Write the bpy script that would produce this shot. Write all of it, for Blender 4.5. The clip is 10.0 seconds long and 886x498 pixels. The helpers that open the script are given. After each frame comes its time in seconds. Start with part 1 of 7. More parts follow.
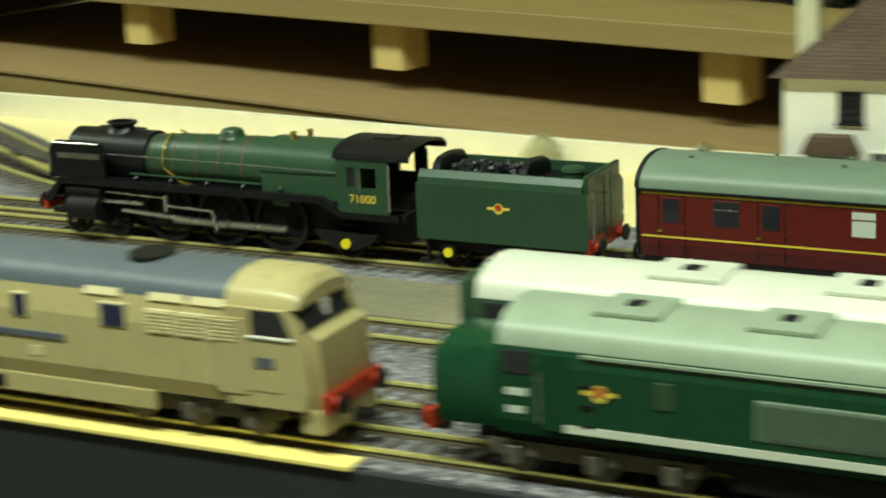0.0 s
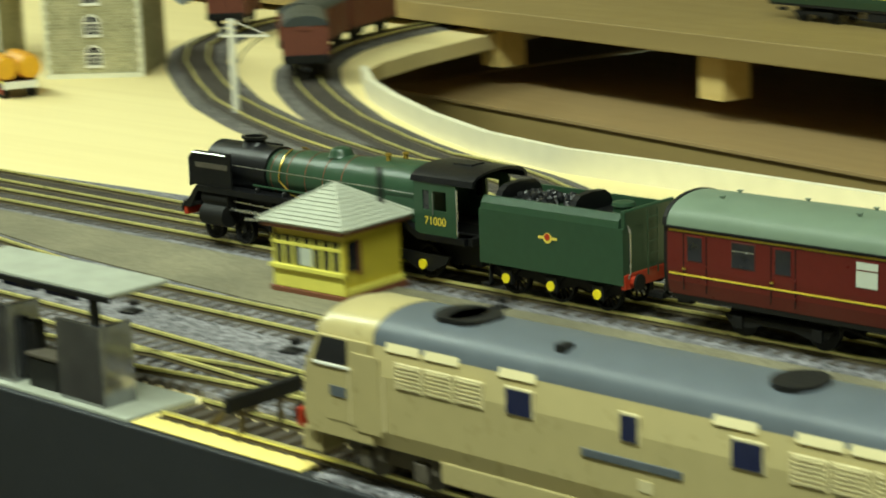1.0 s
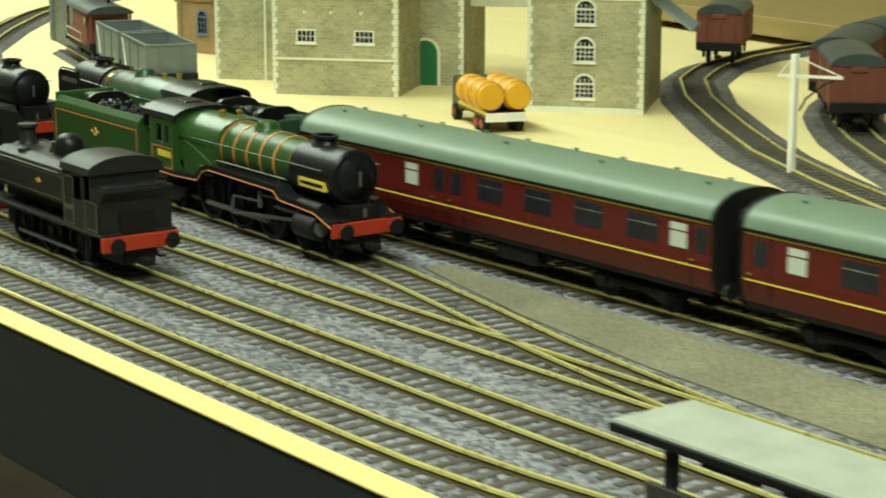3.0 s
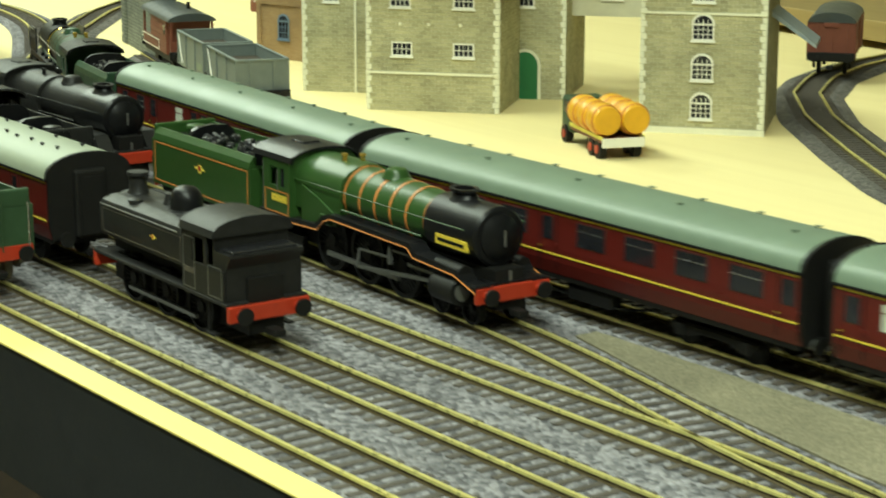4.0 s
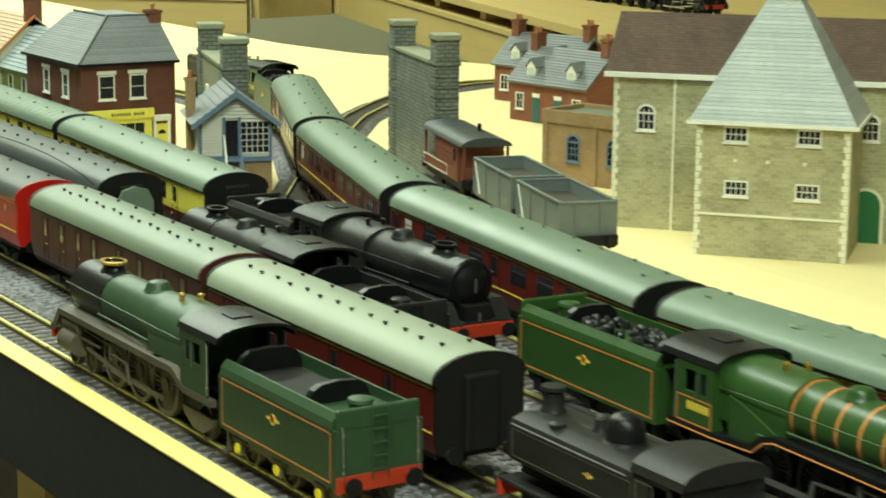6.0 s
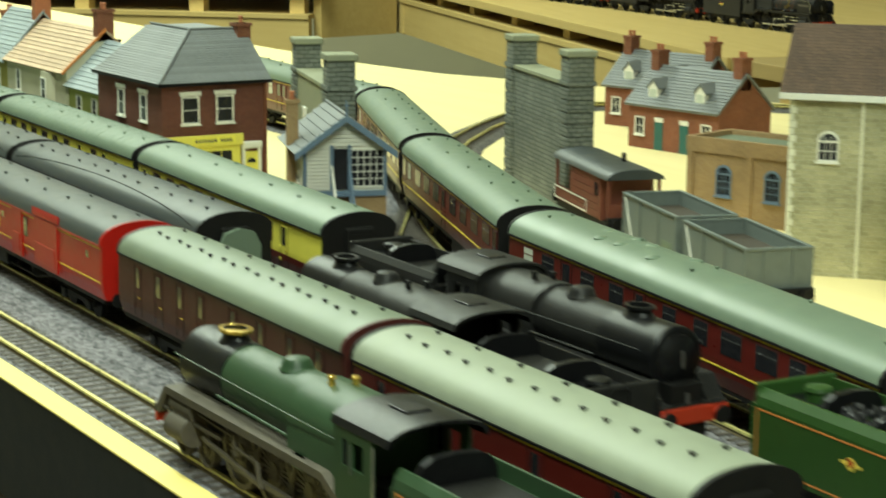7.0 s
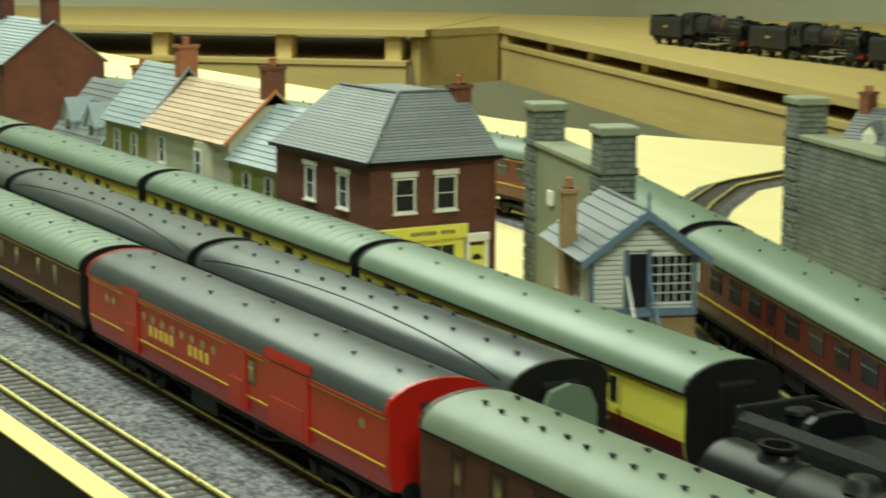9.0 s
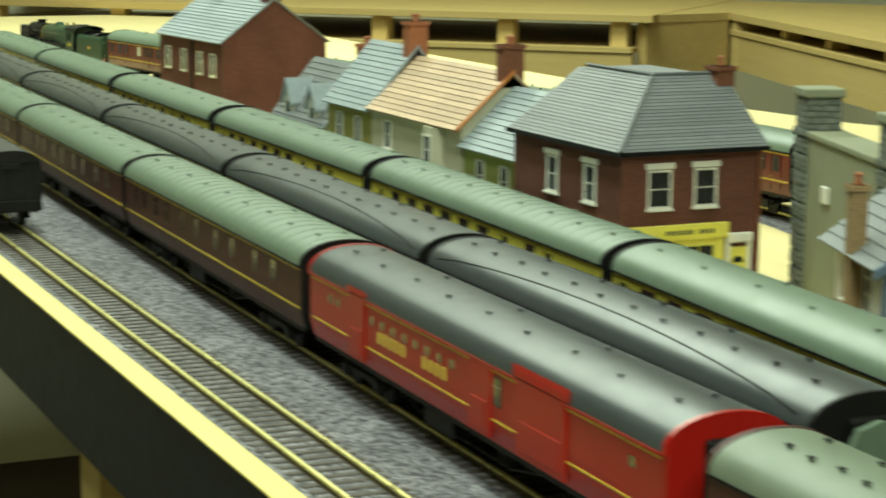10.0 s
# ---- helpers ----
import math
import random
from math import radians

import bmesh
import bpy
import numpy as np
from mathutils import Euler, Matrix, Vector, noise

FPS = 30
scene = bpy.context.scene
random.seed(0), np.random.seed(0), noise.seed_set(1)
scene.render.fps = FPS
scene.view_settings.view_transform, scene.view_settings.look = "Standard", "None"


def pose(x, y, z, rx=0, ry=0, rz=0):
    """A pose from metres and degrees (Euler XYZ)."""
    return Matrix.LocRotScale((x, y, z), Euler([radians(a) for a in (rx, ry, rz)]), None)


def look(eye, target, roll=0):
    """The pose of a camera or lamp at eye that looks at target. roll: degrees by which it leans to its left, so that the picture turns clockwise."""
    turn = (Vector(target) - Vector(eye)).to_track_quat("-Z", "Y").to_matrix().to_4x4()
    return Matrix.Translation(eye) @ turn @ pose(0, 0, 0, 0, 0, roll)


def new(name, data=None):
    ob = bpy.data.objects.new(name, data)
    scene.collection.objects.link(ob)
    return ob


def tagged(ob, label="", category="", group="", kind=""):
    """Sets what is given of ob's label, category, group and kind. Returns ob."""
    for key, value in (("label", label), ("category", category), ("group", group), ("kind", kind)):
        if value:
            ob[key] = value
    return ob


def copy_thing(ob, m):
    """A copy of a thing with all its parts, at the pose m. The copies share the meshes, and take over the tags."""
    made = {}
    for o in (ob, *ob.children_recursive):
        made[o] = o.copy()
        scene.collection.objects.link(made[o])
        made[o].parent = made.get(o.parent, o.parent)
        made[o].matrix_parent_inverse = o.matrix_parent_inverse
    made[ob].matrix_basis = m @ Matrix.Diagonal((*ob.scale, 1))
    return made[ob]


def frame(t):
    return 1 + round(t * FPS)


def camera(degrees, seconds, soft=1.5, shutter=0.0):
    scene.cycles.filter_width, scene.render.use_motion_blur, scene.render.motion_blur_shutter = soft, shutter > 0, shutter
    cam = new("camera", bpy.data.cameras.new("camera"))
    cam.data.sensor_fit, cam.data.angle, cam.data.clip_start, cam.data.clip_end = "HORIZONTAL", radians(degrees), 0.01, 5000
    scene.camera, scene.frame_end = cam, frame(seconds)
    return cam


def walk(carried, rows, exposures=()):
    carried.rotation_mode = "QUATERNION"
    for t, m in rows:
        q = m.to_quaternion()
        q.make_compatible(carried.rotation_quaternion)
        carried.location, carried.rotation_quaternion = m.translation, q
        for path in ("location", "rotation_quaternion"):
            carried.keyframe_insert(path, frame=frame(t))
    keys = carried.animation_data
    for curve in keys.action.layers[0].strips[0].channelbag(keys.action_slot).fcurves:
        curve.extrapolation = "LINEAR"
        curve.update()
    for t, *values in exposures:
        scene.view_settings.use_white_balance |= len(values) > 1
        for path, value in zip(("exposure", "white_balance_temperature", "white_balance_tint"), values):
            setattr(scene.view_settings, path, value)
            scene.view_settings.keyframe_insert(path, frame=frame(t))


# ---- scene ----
LENS = 25.505
cam = camera(LENS, 10.0, soft=1.8, shutter=0.5)

# seconds, eye (m), yaw to the left of +y, pitch, roll (degrees)
PATH = [
    (0, 1.7606, -0.5909, 0.2033, 27.581, -15.045, -2.588),
    (0.5, 1.7074, -0.5725, 0.1944, 34.538, -14.242, -2.314),
    (1, 1.6631, -0.5121, 0.1920, 42.916, -12.998, -2.138),
    (1.5, 1.6191, -0.4692, 0.1839, 48.500, -12.265, -1.658),
    (2, 1.5541, -0.4466, 0.1702, 51.498, -11.610, -0.733),
    (2.5, 1.4657, -0.4381, 0.1692, 51.946, -11.757, -0.055),
    (4, 1.3131, -0.4210, 0.1917, 53.341, -13.094, 0.077),
    (4.5, 1.2800, -0.4288, 0.2060, 54.095, -12.838, 0.053),
    (5, 1.2385, -0.4396, 0.2120, 55.090, -12.235, 0.350),
    (5.5, 1.2047, -0.4414, 0.2221, 56.644, -11.586, 0.440),
    (7, 0.9790, -0.3895, 0.1979, 58.756, -10.691, 0.467),
    (7.5, 0.8988, -0.3833, 0.1945, 59.072, -9.373, 0.789),
    (8, 0.8349, -0.3737, 0.1840, 57.651, -8.850, 1.014),
    (8.5, 0.7660, -0.3716, 0.1893, 56.959, -9.172, 0.947),
    (9, 0.7011, -0.3622, 0.1892, 59.678, -9.522, 0.194),
    (9.5, 0.6531, -0.3338, 0.1776, 62.361, -9.816, 0.414),
    (10, 0.6099, -0.3333, 0.1772, 65.860, -9.861, 0.369),
]


def aim(x, y, z, yaw, pitch, roll):
    a, b = radians(yaw), radians(pitch)
    eye = Vector((x, y, z))
    return look(eye, eye + Vector((-math.sin(a) * math.cos(b), math.cos(a) * math.cos(b), math.sin(b))), roll)


walk(cam, [(t, aim(*row)) for t, *row in PATH],
     [(0, 0.0, 6500, 5), (2, 0.03, 6500, 5), (4, 0.13, 6500, 5), (7, 0.06, 6500, 5), (8, -0.06, 6500, 5), (10, -0.15, 6500, 5)])

# ---------------------------------------------------------------- light
world = bpy.data.worlds.new("room")
scene.world = world
world.use_nodes = True
world.node_tree.nodes["Background"].inputs[0].default_value = (0.9, 0.85, 0.62, 1)
world.node_tree.nodes["Background"].inputs[1].default_value = 0.012


def tube_light(x, y, z, sx, sy, watts, turn=0):
    data = bpy.data.lights.new("ceiling_light", "AREA")
    data.shape, data.size, data.size_y, data.energy, data.color = "RECTANGLE", sx, sy, watts, (0.87, 1.0, 0.83)
    lamp = new("ceiling_lamp", data)
    lamp.matrix_world = pose(x, y, z, 0, 0, turn)
    return lamp


tube_light(-0.15, -0.2, 1.2, 1.2, 0.14, 18)
tube_light(1.5, -0.6, 1.2, 1.2, 0.14, 31)
tube_light(-1.6, 0.3, 1.2, 0.14, 1.2, 40)

# ---------------------------------------------------------------- materials
MM = 0.001


def mat(name, color, rough=0.6, metal=0.0, vary=0.12, scale=200.0, bump=0.0, bscale=900.0, spec=0.4, rnd=0.0):
    """A painted or natural surface with two scales of variation and a fine relief."""
    m = bpy.data.materials.new(name)
    m.use_nodes = True
    nt = m.node_tree
    N, L = nt.nodes, nt.links
    b = N["Principled BSDF"]
    tc = N.new("ShaderNodeTexCoord")
    n1, n2 = N.new("ShaderNodeTexNoise"), N.new("ShaderNodeTexNoise")
    n1.inputs["Scale"].default_value, n1.inputs["Detail"].default_value = scale * 0.12, 4
    n2.inputs["Scale"].default_value, n2.inputs["Detail"].default_value = scale * 1.7, 3
    mx = N.new("ShaderNodeMath")
    mx.operation = "ADD"
    for n in (n1, n2):
        L.new(tc.outputs["Object"], n.inputs["Vector"])
    L.new(n1.outputs[0], mx.inputs[0])
    L.new(n2.outputs[0], mx.inputs[1])
    mr = N.new("ShaderNodeMapRange")
    mr.inputs[1].default_value, mr.inputs[2].default_value = 0.6, 1.4
    mr.inputs[3].default_value, mr.inputs[4].default_value = 1 - vary, 1 + vary
    L.new(mx.outputs[0], mr.inputs[0])
    hs = N.new("ShaderNodeHueSaturation")
    hs.inputs["Color"].default_value = (*color, 1)
    if rnd:
        oi, m2, m3 = N.new("ShaderNodeObjectInfo"), N.new("ShaderNodeMapRange"), N.new("ShaderNodeMath")
        m2.inputs[3].default_value, m2.inputs[4].default_value = 1 - rnd, 1 + rnd
        m3.operation = "MULTIPLY"
        L.new(oi.outputs["Random"], m2.inputs[0])
        L.new(m2.outputs[0], m3.inputs[0])
        L.new(mr.outputs[0], m3.inputs[1])
        L.new(m3.outputs[0], hs.inputs["Value"])
    else:
        L.new(mr.outputs[0], hs.inputs["Value"])
    L.new(hs.outputs[0], b.inputs["Base Color"])
    r2 = N.new("ShaderNodeMapRange")
    r2.inputs[3].default_value, r2.inputs[4].default_value = max(0.03, rough - 0.1), min(1, rough + 0.1)
    L.new(n2.outputs[0], r2.inputs[0])
    L.new(r2.outputs[0], b.inputs["Roughness"])
    b.inputs["Metallic"].default_value = metal
    b.inputs["Specular IOR Level"].default_value = spec
    if bump:
        n3, bp = N.new("ShaderNodeTexNoise"), N.new("ShaderNodeBump")
        n3.inputs["Scale"].default_value, n3.inputs["Detail"].default_value = bscale, 4
        L.new(tc.outputs["Object"], n3.inputs["Vector"])
        bp.inputs["Strength"].default_value, bp.inputs["Distance"].default_value = bump, 0.0004
        L.new(n3.outputs[0], bp.inputs["Height"])
        L.new(bp.outputs[0], b.inputs["Normal"])
    return m


def stone_mat(name, ca, cb, scale, bump=1.0, dist=0.0008, rough=0.9):
    """Loose stones: cells of two colours with a rounded relief."""
    m = mat(name, ca, rough, 0, 0.2, 300)
    nt = m.node_tree
    N, L = nt.nodes, nt.links
    b = N["Principled BSDF"]
    tc = N.new("ShaderNodeTexCoord")
    v = N.new("ShaderNodeTexVoronoi")
    v.inputs["Scale"].default_value = scale
    L.new(tc.outputs["Object"], v.inputs["Vector"])
    sep, mix = N.new("ShaderNodeSeparateColor"), N.new("ShaderNodeMix")
    mix.data_type = "RGBA"
    mix.inputs["A"].default_value, mix.inputs["B"].default_value = (*ca, 1), (*cb, 1)
    L.new(v.outputs["Color"], sep.inputs[0])
    L.new(sep.outputs[0], mix.inputs["Factor"])
    big = N.new("ShaderNodeTexNoise")
    big.inputs["Scale"].default_value = 18
    L.new(tc.outputs["Object"], big.inputs["Vector"])
    r = N.new("ShaderNodeMapRange")
    r.inputs[1].default_value, r.inputs[2].default_value, r.inputs[3].default_value, r.inputs[4].default_value = 0.3, 0.7, 0.75, 1.2
    L.new(big.outputs[0], r.inputs[0])
    hs = N.new("ShaderNodeHueSaturation")
    L.new(mix.outputs["Result"], hs.inputs["Color"])
    L.new(r.outputs[0], hs.inputs["Value"])
    L.new(hs.outputs[0], b.inputs["Base Color"])
    bp = N.new("ShaderNodeBump")
    bp.invert = True
    bp.inputs["Strength"].default_value, bp.inputs["Distance"].default_value = bump, dist
    L.new(v.outputs["Distance"], bp.inputs["Height"])
    L.new(bp.outputs[0], b.inputs["Normal"])
    return m


def wood_mat(name, ca, cb, rough=0.65, scale=14.0, axis=0):
    """Softwood or ply: long grain along one axis with knots and stains."""
    m = mat(name, ca, rough, 0, 0.1, 30, 0.15, 300)
    nt = m.node_tree
    N, L = nt.nodes, nt.links
    tc, mp, n = N.new("ShaderNodeTexCoord"), N.new("ShaderNodeMapping"), N.new("ShaderNodeTexNoise")
    s = [scale * 9] * 3
    s[axis] = scale * 0.5
    mp.inputs["Scale"].default_value = s
    n.inputs["Scale"].default_value, n.inputs["Detail"].default_value, n.inputs["Distortion"].default_value = 1.0, 6, 1.2
    L.new(tc.outputs["Object"], mp.inputs[0])
    L.new(mp.outputs[0], n.inputs["Vector"])
    mix = N.new("ShaderNodeMix")
    mix.data_type = "RGBA"
    mix.inputs["A"].default_value, mix.inputs["B"].default_value = (*ca, 1), (*cb, 1)
    L.new(n.outputs[0], mix.inputs["Factor"])
    L.new(mix.outputs["Result"], N["Principled BSDF"].inputs["Base Color"])
    return m


BOARD = wood_mat("baseboard_ply", (0.76, 0.62, 0.30), (0.86, 0.73, 0.38), 0.7, 5.0)
RISER = mat("painted_edge_strip", (0.80, 0.74, 0.55), 0.6, 0, 0.08, 60)
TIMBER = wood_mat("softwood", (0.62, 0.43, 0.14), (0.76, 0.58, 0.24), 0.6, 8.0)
# same bare softwood, with the dim light behind the layout put into its colour
TIMBER_SHADED = wood_mat("shaded_softwood", (0.26, 0.18, 0.062), (0.36, 0.26, 0.10), 0.65, 8.0)
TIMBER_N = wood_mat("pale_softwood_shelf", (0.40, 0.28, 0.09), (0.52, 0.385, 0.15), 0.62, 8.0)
# lower deck's ply, its brown deepened for the upper deck's shade
PLY_SHADED = wood_mat("shaded_shelf_ply", (0.30, 0.20, 0.085), (0.40, 0.27, 0.12), 0.7, 8.0)
FASCIA = mat("fascia_dark_paint", (0.022, 0.024, 0.028), 0.55, 0, 0.15, 60, 0.2, 500)
EDGE = mat("bare_board_edge", (0.86, 0.69, 0.22), 0.6, 0, 0.06, 120)
BALLAST = stone_mat("grey_ballast", (0.062, 0.060, 0.067), (0.31, 0.295, 0.315), 520, 1.0, 0.0012)
BALLAST_D = stone_mat("dark_ballast", (0.06, 0.055, 0.05), (0.18, 0.165, 0.15), 520, 1.0, 0.001)
PATHM = stone_mat("cinder_path", (0.15, 0.135, 0.085), (0.24, 0.215, 0.14), 900, 0.5, 0.0005)
SLEEPER = mat("sleeper_brown", (0.075, 0.062, 0.050), 0.75, 0, 0.25, 500, rnd=0.2)
RAIL = mat("nickel_rail", (0.82, 0.74, 0.28), 0.3, 0.55, 0.1, 200)
RAIL_S = mat("rail_web_rusty", (0.10, 0.075, 0.035), 0.6, 0.3, 0.2, 200)
WALLP = mat("wall_paint", (0.66, 0.63, 0.46), 0.8, 0, 0.04, 8)
FLOORM = mat("dark_carpet", (0.05, 0.035, 0.025), 0.9, 0, 0.3, 30)
CEIL = mat("ceiling_paint", (0.75, 0.74, 0.66), 0.8, 0, 0.04, 8)

BLACK = mat("loco_black", (0.007, 0.007, 0.008), 0.36, 0, 0.3, 300, 0.1, spec=0.25)
BLACK_M = mat("weathered_black", (0.017, 0.0165, 0.016), 0.46, 0, 0.35, 200, 0.2, spec=0.22)
FRAME_B = mat("underframe_black", (0.008, 0.0075, 0.007), 0.6, 0, 0.3, 300, spec=0.25)
GREY_WORN = mat("weathered_running_gear", (0.10, 0.085, 0.065), 0.6, 0.1, 0.3, 250)
GREEN = mat("brunswick_green", (0.026, 0.060, 0.032), 0.34, 0, 0.12, 150)
GREEN_L = mat("light_loco_green", (0.027, 0.070, 0.016), 0.35, 0, 0.12, 150)
GREEN_W = mat("worn_loco_green", (0.031, 0.066, 0.030), 0.45, 0, 0.15, 150)
GREEN_D = mat("diesel_green", (0.006, 0.045, 0.018), 0.3, 0, 0.1, 120)
CABTOP = mat("grey_green_cab_side", (0.20, 0.27, 0.20), 0.4, 0, 0.1, 120)
MAROON = mat("maroon_coach", (0.105, 0.012, 0.009), 0.32, 0, 0.1, 150)
MAROON_D = mat("dull_maroon", (0.070, 0.017, 0.014), 0.5, 0, 0.15, 150)
BROWNW = mat("bauxite_brown", (0.17, 0.05, 0.03), 0.55, 0, 0.15, 150)
POSTRED = mat("post_office_red", (0.43, 0.013, 0.008), 0.33, 0, 0.08, 150)
CREAM = mat("coach_cream", (0.82, 0.74, 0.11), 0.35, 0, 0.06, 150)
ROOF_G = mat("grey_green_roof", (0.150, 0.200, 0.145), 0.42, 0, 0.1, 60)
ROOF_D = mat("dark_grey_roof", (0.050, 0.058, 0.061), 0.36, 0, 0.12, 60)
ROOF_L = mat("pale_roof", (0.165, 0.20, 0.145), 0.46, 0, 0.1, 60)
ROOF_P2 = mat("chalky_roof", (0.27, 0.30, 0.225), 0.5, 0, 0.1, 60)
ROOF_P = mat("pale_sage_roof", (0.29, 0.345, 0.255), 0.4, 0, 0.1, 60)
MESH_G = mat("green_grille_mesh", (0.085, 0.13, 0.085), 0.5, 0.2, 0.2, 200)
ROOF_W = mat("off_white_diesel_roof", (0.62, 0.63, 0.52), 0.35, 0, 0.08, 60)
SAND = mat("desert_sand_paint", (0.45, 0.375, 0.18), 0.3, 0, 0.06, 80)
SAND_L = mat("pale_sand_grille", (0.62, 0.54, 0.31), 0.45, 0, 0.06, 80)
SLATE_R = mat("slate_grey_roof_paint", (0.10, 0.115, 0.135), 0.4, 0, 0.12, 60)
GLASS_D = mat("dark_window_glass", (0.018, 0.018, 0.022), 0.12, 0, 0.3, 100, spec=0.6)
GLASS_B = mat("blue_tinted_glass", (0.016, 0.020, 0.060), 0.12, 0, 0.2, 100, spec=0.6)
FROST = mat("frosted_window", (0.55, 0.58, 0.50), 0.4, 0, 0.05, 100)
YELLOW = mat("lining_yellow", (0.75, 0.55, 0.06), 0.4, 0, 0.05, 200)
GOLD = mat("gilt_lettering", (0.78, 0.60, 0.10), 0.35, 0, 0.05, 200)
ORANGE = mat("orange_lining", (0.55, 0.20, 0.05), 0.45, 0, 0.08, 200)
LINE_D = mat("dull_red_lining", (0.20, 0.06, 0.03), 0.5, 0, 0.1, 200)
BEAM = mat("buffer_beam_red", (0.40, 0.035, 0.013), 0.4, 0, 0.12, 200)
STEEL = mat("bright_steel", (0.55, 0.55, 0.54), 0.25, 0.9, 0.1, 200)
DULLST = mat("dull_steel", (0.20, 0.20, 0.19), 0.4, 0.7, 0.2, 200)
BRASS = mat("polished_brass", (0.75, 0.52, 0.12), 0.2, 0.9, 0.05, 200)
COAL = mat("coal", (0.012, 0.012, 0.014), 0.35, 0, 0.4, 600, 0.6, 500)
RUST = mat("dusty_wagon_load", (0.060, 0.048, 0.036), 0.85, 0, 0.3, 160, 0.5, 500)
WHITE = mat("white_paint", (0.80, 0.78, 0.70), 0.5, 0, 0.06, 120)
AXLEY = mat("yellow_axlebox", (0.82, 0.66, 0.02), 0.4, 0, 0.05, 200)


# ---------------------------------------------------------------- mesh tools (millimetres)
def part(name, bm, material, parent=None, label="", smooth=False, kind=""):
    """Links a bmesh given in millimetres as one mesh object, under its thing."""
    if not isinstance(bm, bpy.types.Mesh):
        me = bpy.data.meshes.new(name)
        bmesh.ops.scale(bm, vec=(MM, MM, MM), verts=bm.verts)
        bmesh.ops.recalc_face_normals(bm, faces=bm.faces)
        bm.to_mesh(me)
        bm.free()
        me.materials.append(material)
        if smooth:
            for f in me.polygons:
                f.use_smooth = True
            me.set_sharp_from_angle(angle=radians(35))
    else:
        me = bm
    ob = new(name, me)
    if parent:
        ob.parent = parent
    return tagged(ob, label, "", "", kind)


def thing(name, label, category, m=None, group="", kind=""):
    ob = new(name)
    ob.empty_display_size = 0.01
    if m:
        ob.matrix_world = m
    return tagged(ob, label, category, group, kind)


def B():
    return bmesh.new()


def box(bm, x0, x1, y0, y1, z0, z1, bev=0.0):
    r = bmesh.ops.create_cube(bm, size=1, matrix=Matrix.LocRotScale(((x0 + x1) / 2, (y0 + y1) / 2, (z0 + z1) / 2), None, (abs(x1 - x0), abs(y1 - y0), abs(z1 - z0))))
    if bev:
        es = list({e for v in r["verts"] for e in v.link_edges})
        bmesh.ops.bevel(bm, geom=es, offset=bev, segments=2, affect="EDGES", profile=0.5)
    return bm


def cyl(bm, c, r, d, axis="z", seg=20, r2=None):
    rot = {"z": Matrix(), "x": Matrix.Rotation(radians(90), 4, "Y"), "y": Matrix.Rotation(radians(90), 4, "X")}[axis]
    bmesh.ops.create_cone(bm, cap_ends=True, segments=seg, radius1=r, radius2=r if r2 is None else r2, depth=d, matrix=Matrix.Translation(c) @ rot)
    return bm


def prism(bm, pts, axis, a0, a1, cap=True):
    """Extrudes a closed outline along an axis: pts are (y, z) for x, (x, z) for y, (x, y) for z."""
    def at(p, a):
        return {"x": (a, p[0], p[1]), "y": (p[0], a, p[1]), "z": (p[0], p[1], a)}[axis]
    lo, hi = [bm.verts.new(at(p, a0)) for p in pts], [bm.verts.new(at(p, a1)) for p in pts]
    n = len(pts)
    for i in range(n):
        bm.faces.new((lo[i], lo[(i + 1) % n], hi[(i + 1) % n], hi[i]))
    if cap:
        bm.faces.new(lo[::-1])
        bm.faces.new(hi)
    return bm


def lathe(bm, c, prof, seg=18, axis="z"):
    """A turned shape: prof is a list of (radius, height)."""
    rings = []
    for r, h in prof:
        ring = []
        for k in range(seg):
            a = 2 * math.pi * k / seg
            p = (r * math.cos(a), r * math.sin(a), h)
            if axis == "x":
                p = (h, p[0], p[1])
            ring.append(bm.verts.new((c[0] + p[0], c[1] + p[1], c[2] + p[2])))
        rings.append(ring)
    for a, b in zip(rings, rings[1:]):
        for k in range(seg):
            bm.faces.new((a[k], a[(k + 1) % seg], b[(k + 1) % seg], b[k]))
    bm.faces.new(rings[0][::-1])
    bm.faces.new(rings[-1])
    return bm


def pipe(bm, pts, r, seg=6):
    """A bent rod through the points."""
    prev = None
    for i, p in enumerate(pts):
        p = Vector(p)
        a, b = Vector(pts[max(i - 1, 0)]), Vector(pts[min(i + 1, len(pts) - 1)])
        d = (b - a).normalized()
        u = d.orthogonal().normalized()
        w = d.cross(u)
        if prev:
            u = (prev - d * prev.dot(d)).normalized()
            w = d.cross(u)
        prev = u
        ring = [bm.verts.new(p + r * (math.cos(2 * math.pi * k / seg) * u + math.sin(2 * math.pi * k / seg) * w)) for k in range(seg)]
        if i:
            for k in range(seg):
                bm.faces.new((last[k], last[(k + 1) % seg], ring[(k + 1) % seg], ring[k]))
        else:
            bm.faces.new(ring[::-1])
        last = ring
    bm.faces.new(last)
    return bm


def arc_profile(w, z0, z1, n=9, r=0.55):
    """A rounded roof outline of half width w from z0 up to z1."""
    out = []
    for k in range(n + 1):
        a = math.pi * k / n
        out.append((w * math.copysign(abs(math.cos(a)) ** r, math.cos(a)), z0 + (z1 - z0) * math.sin(a) ** 0.9))
    return out


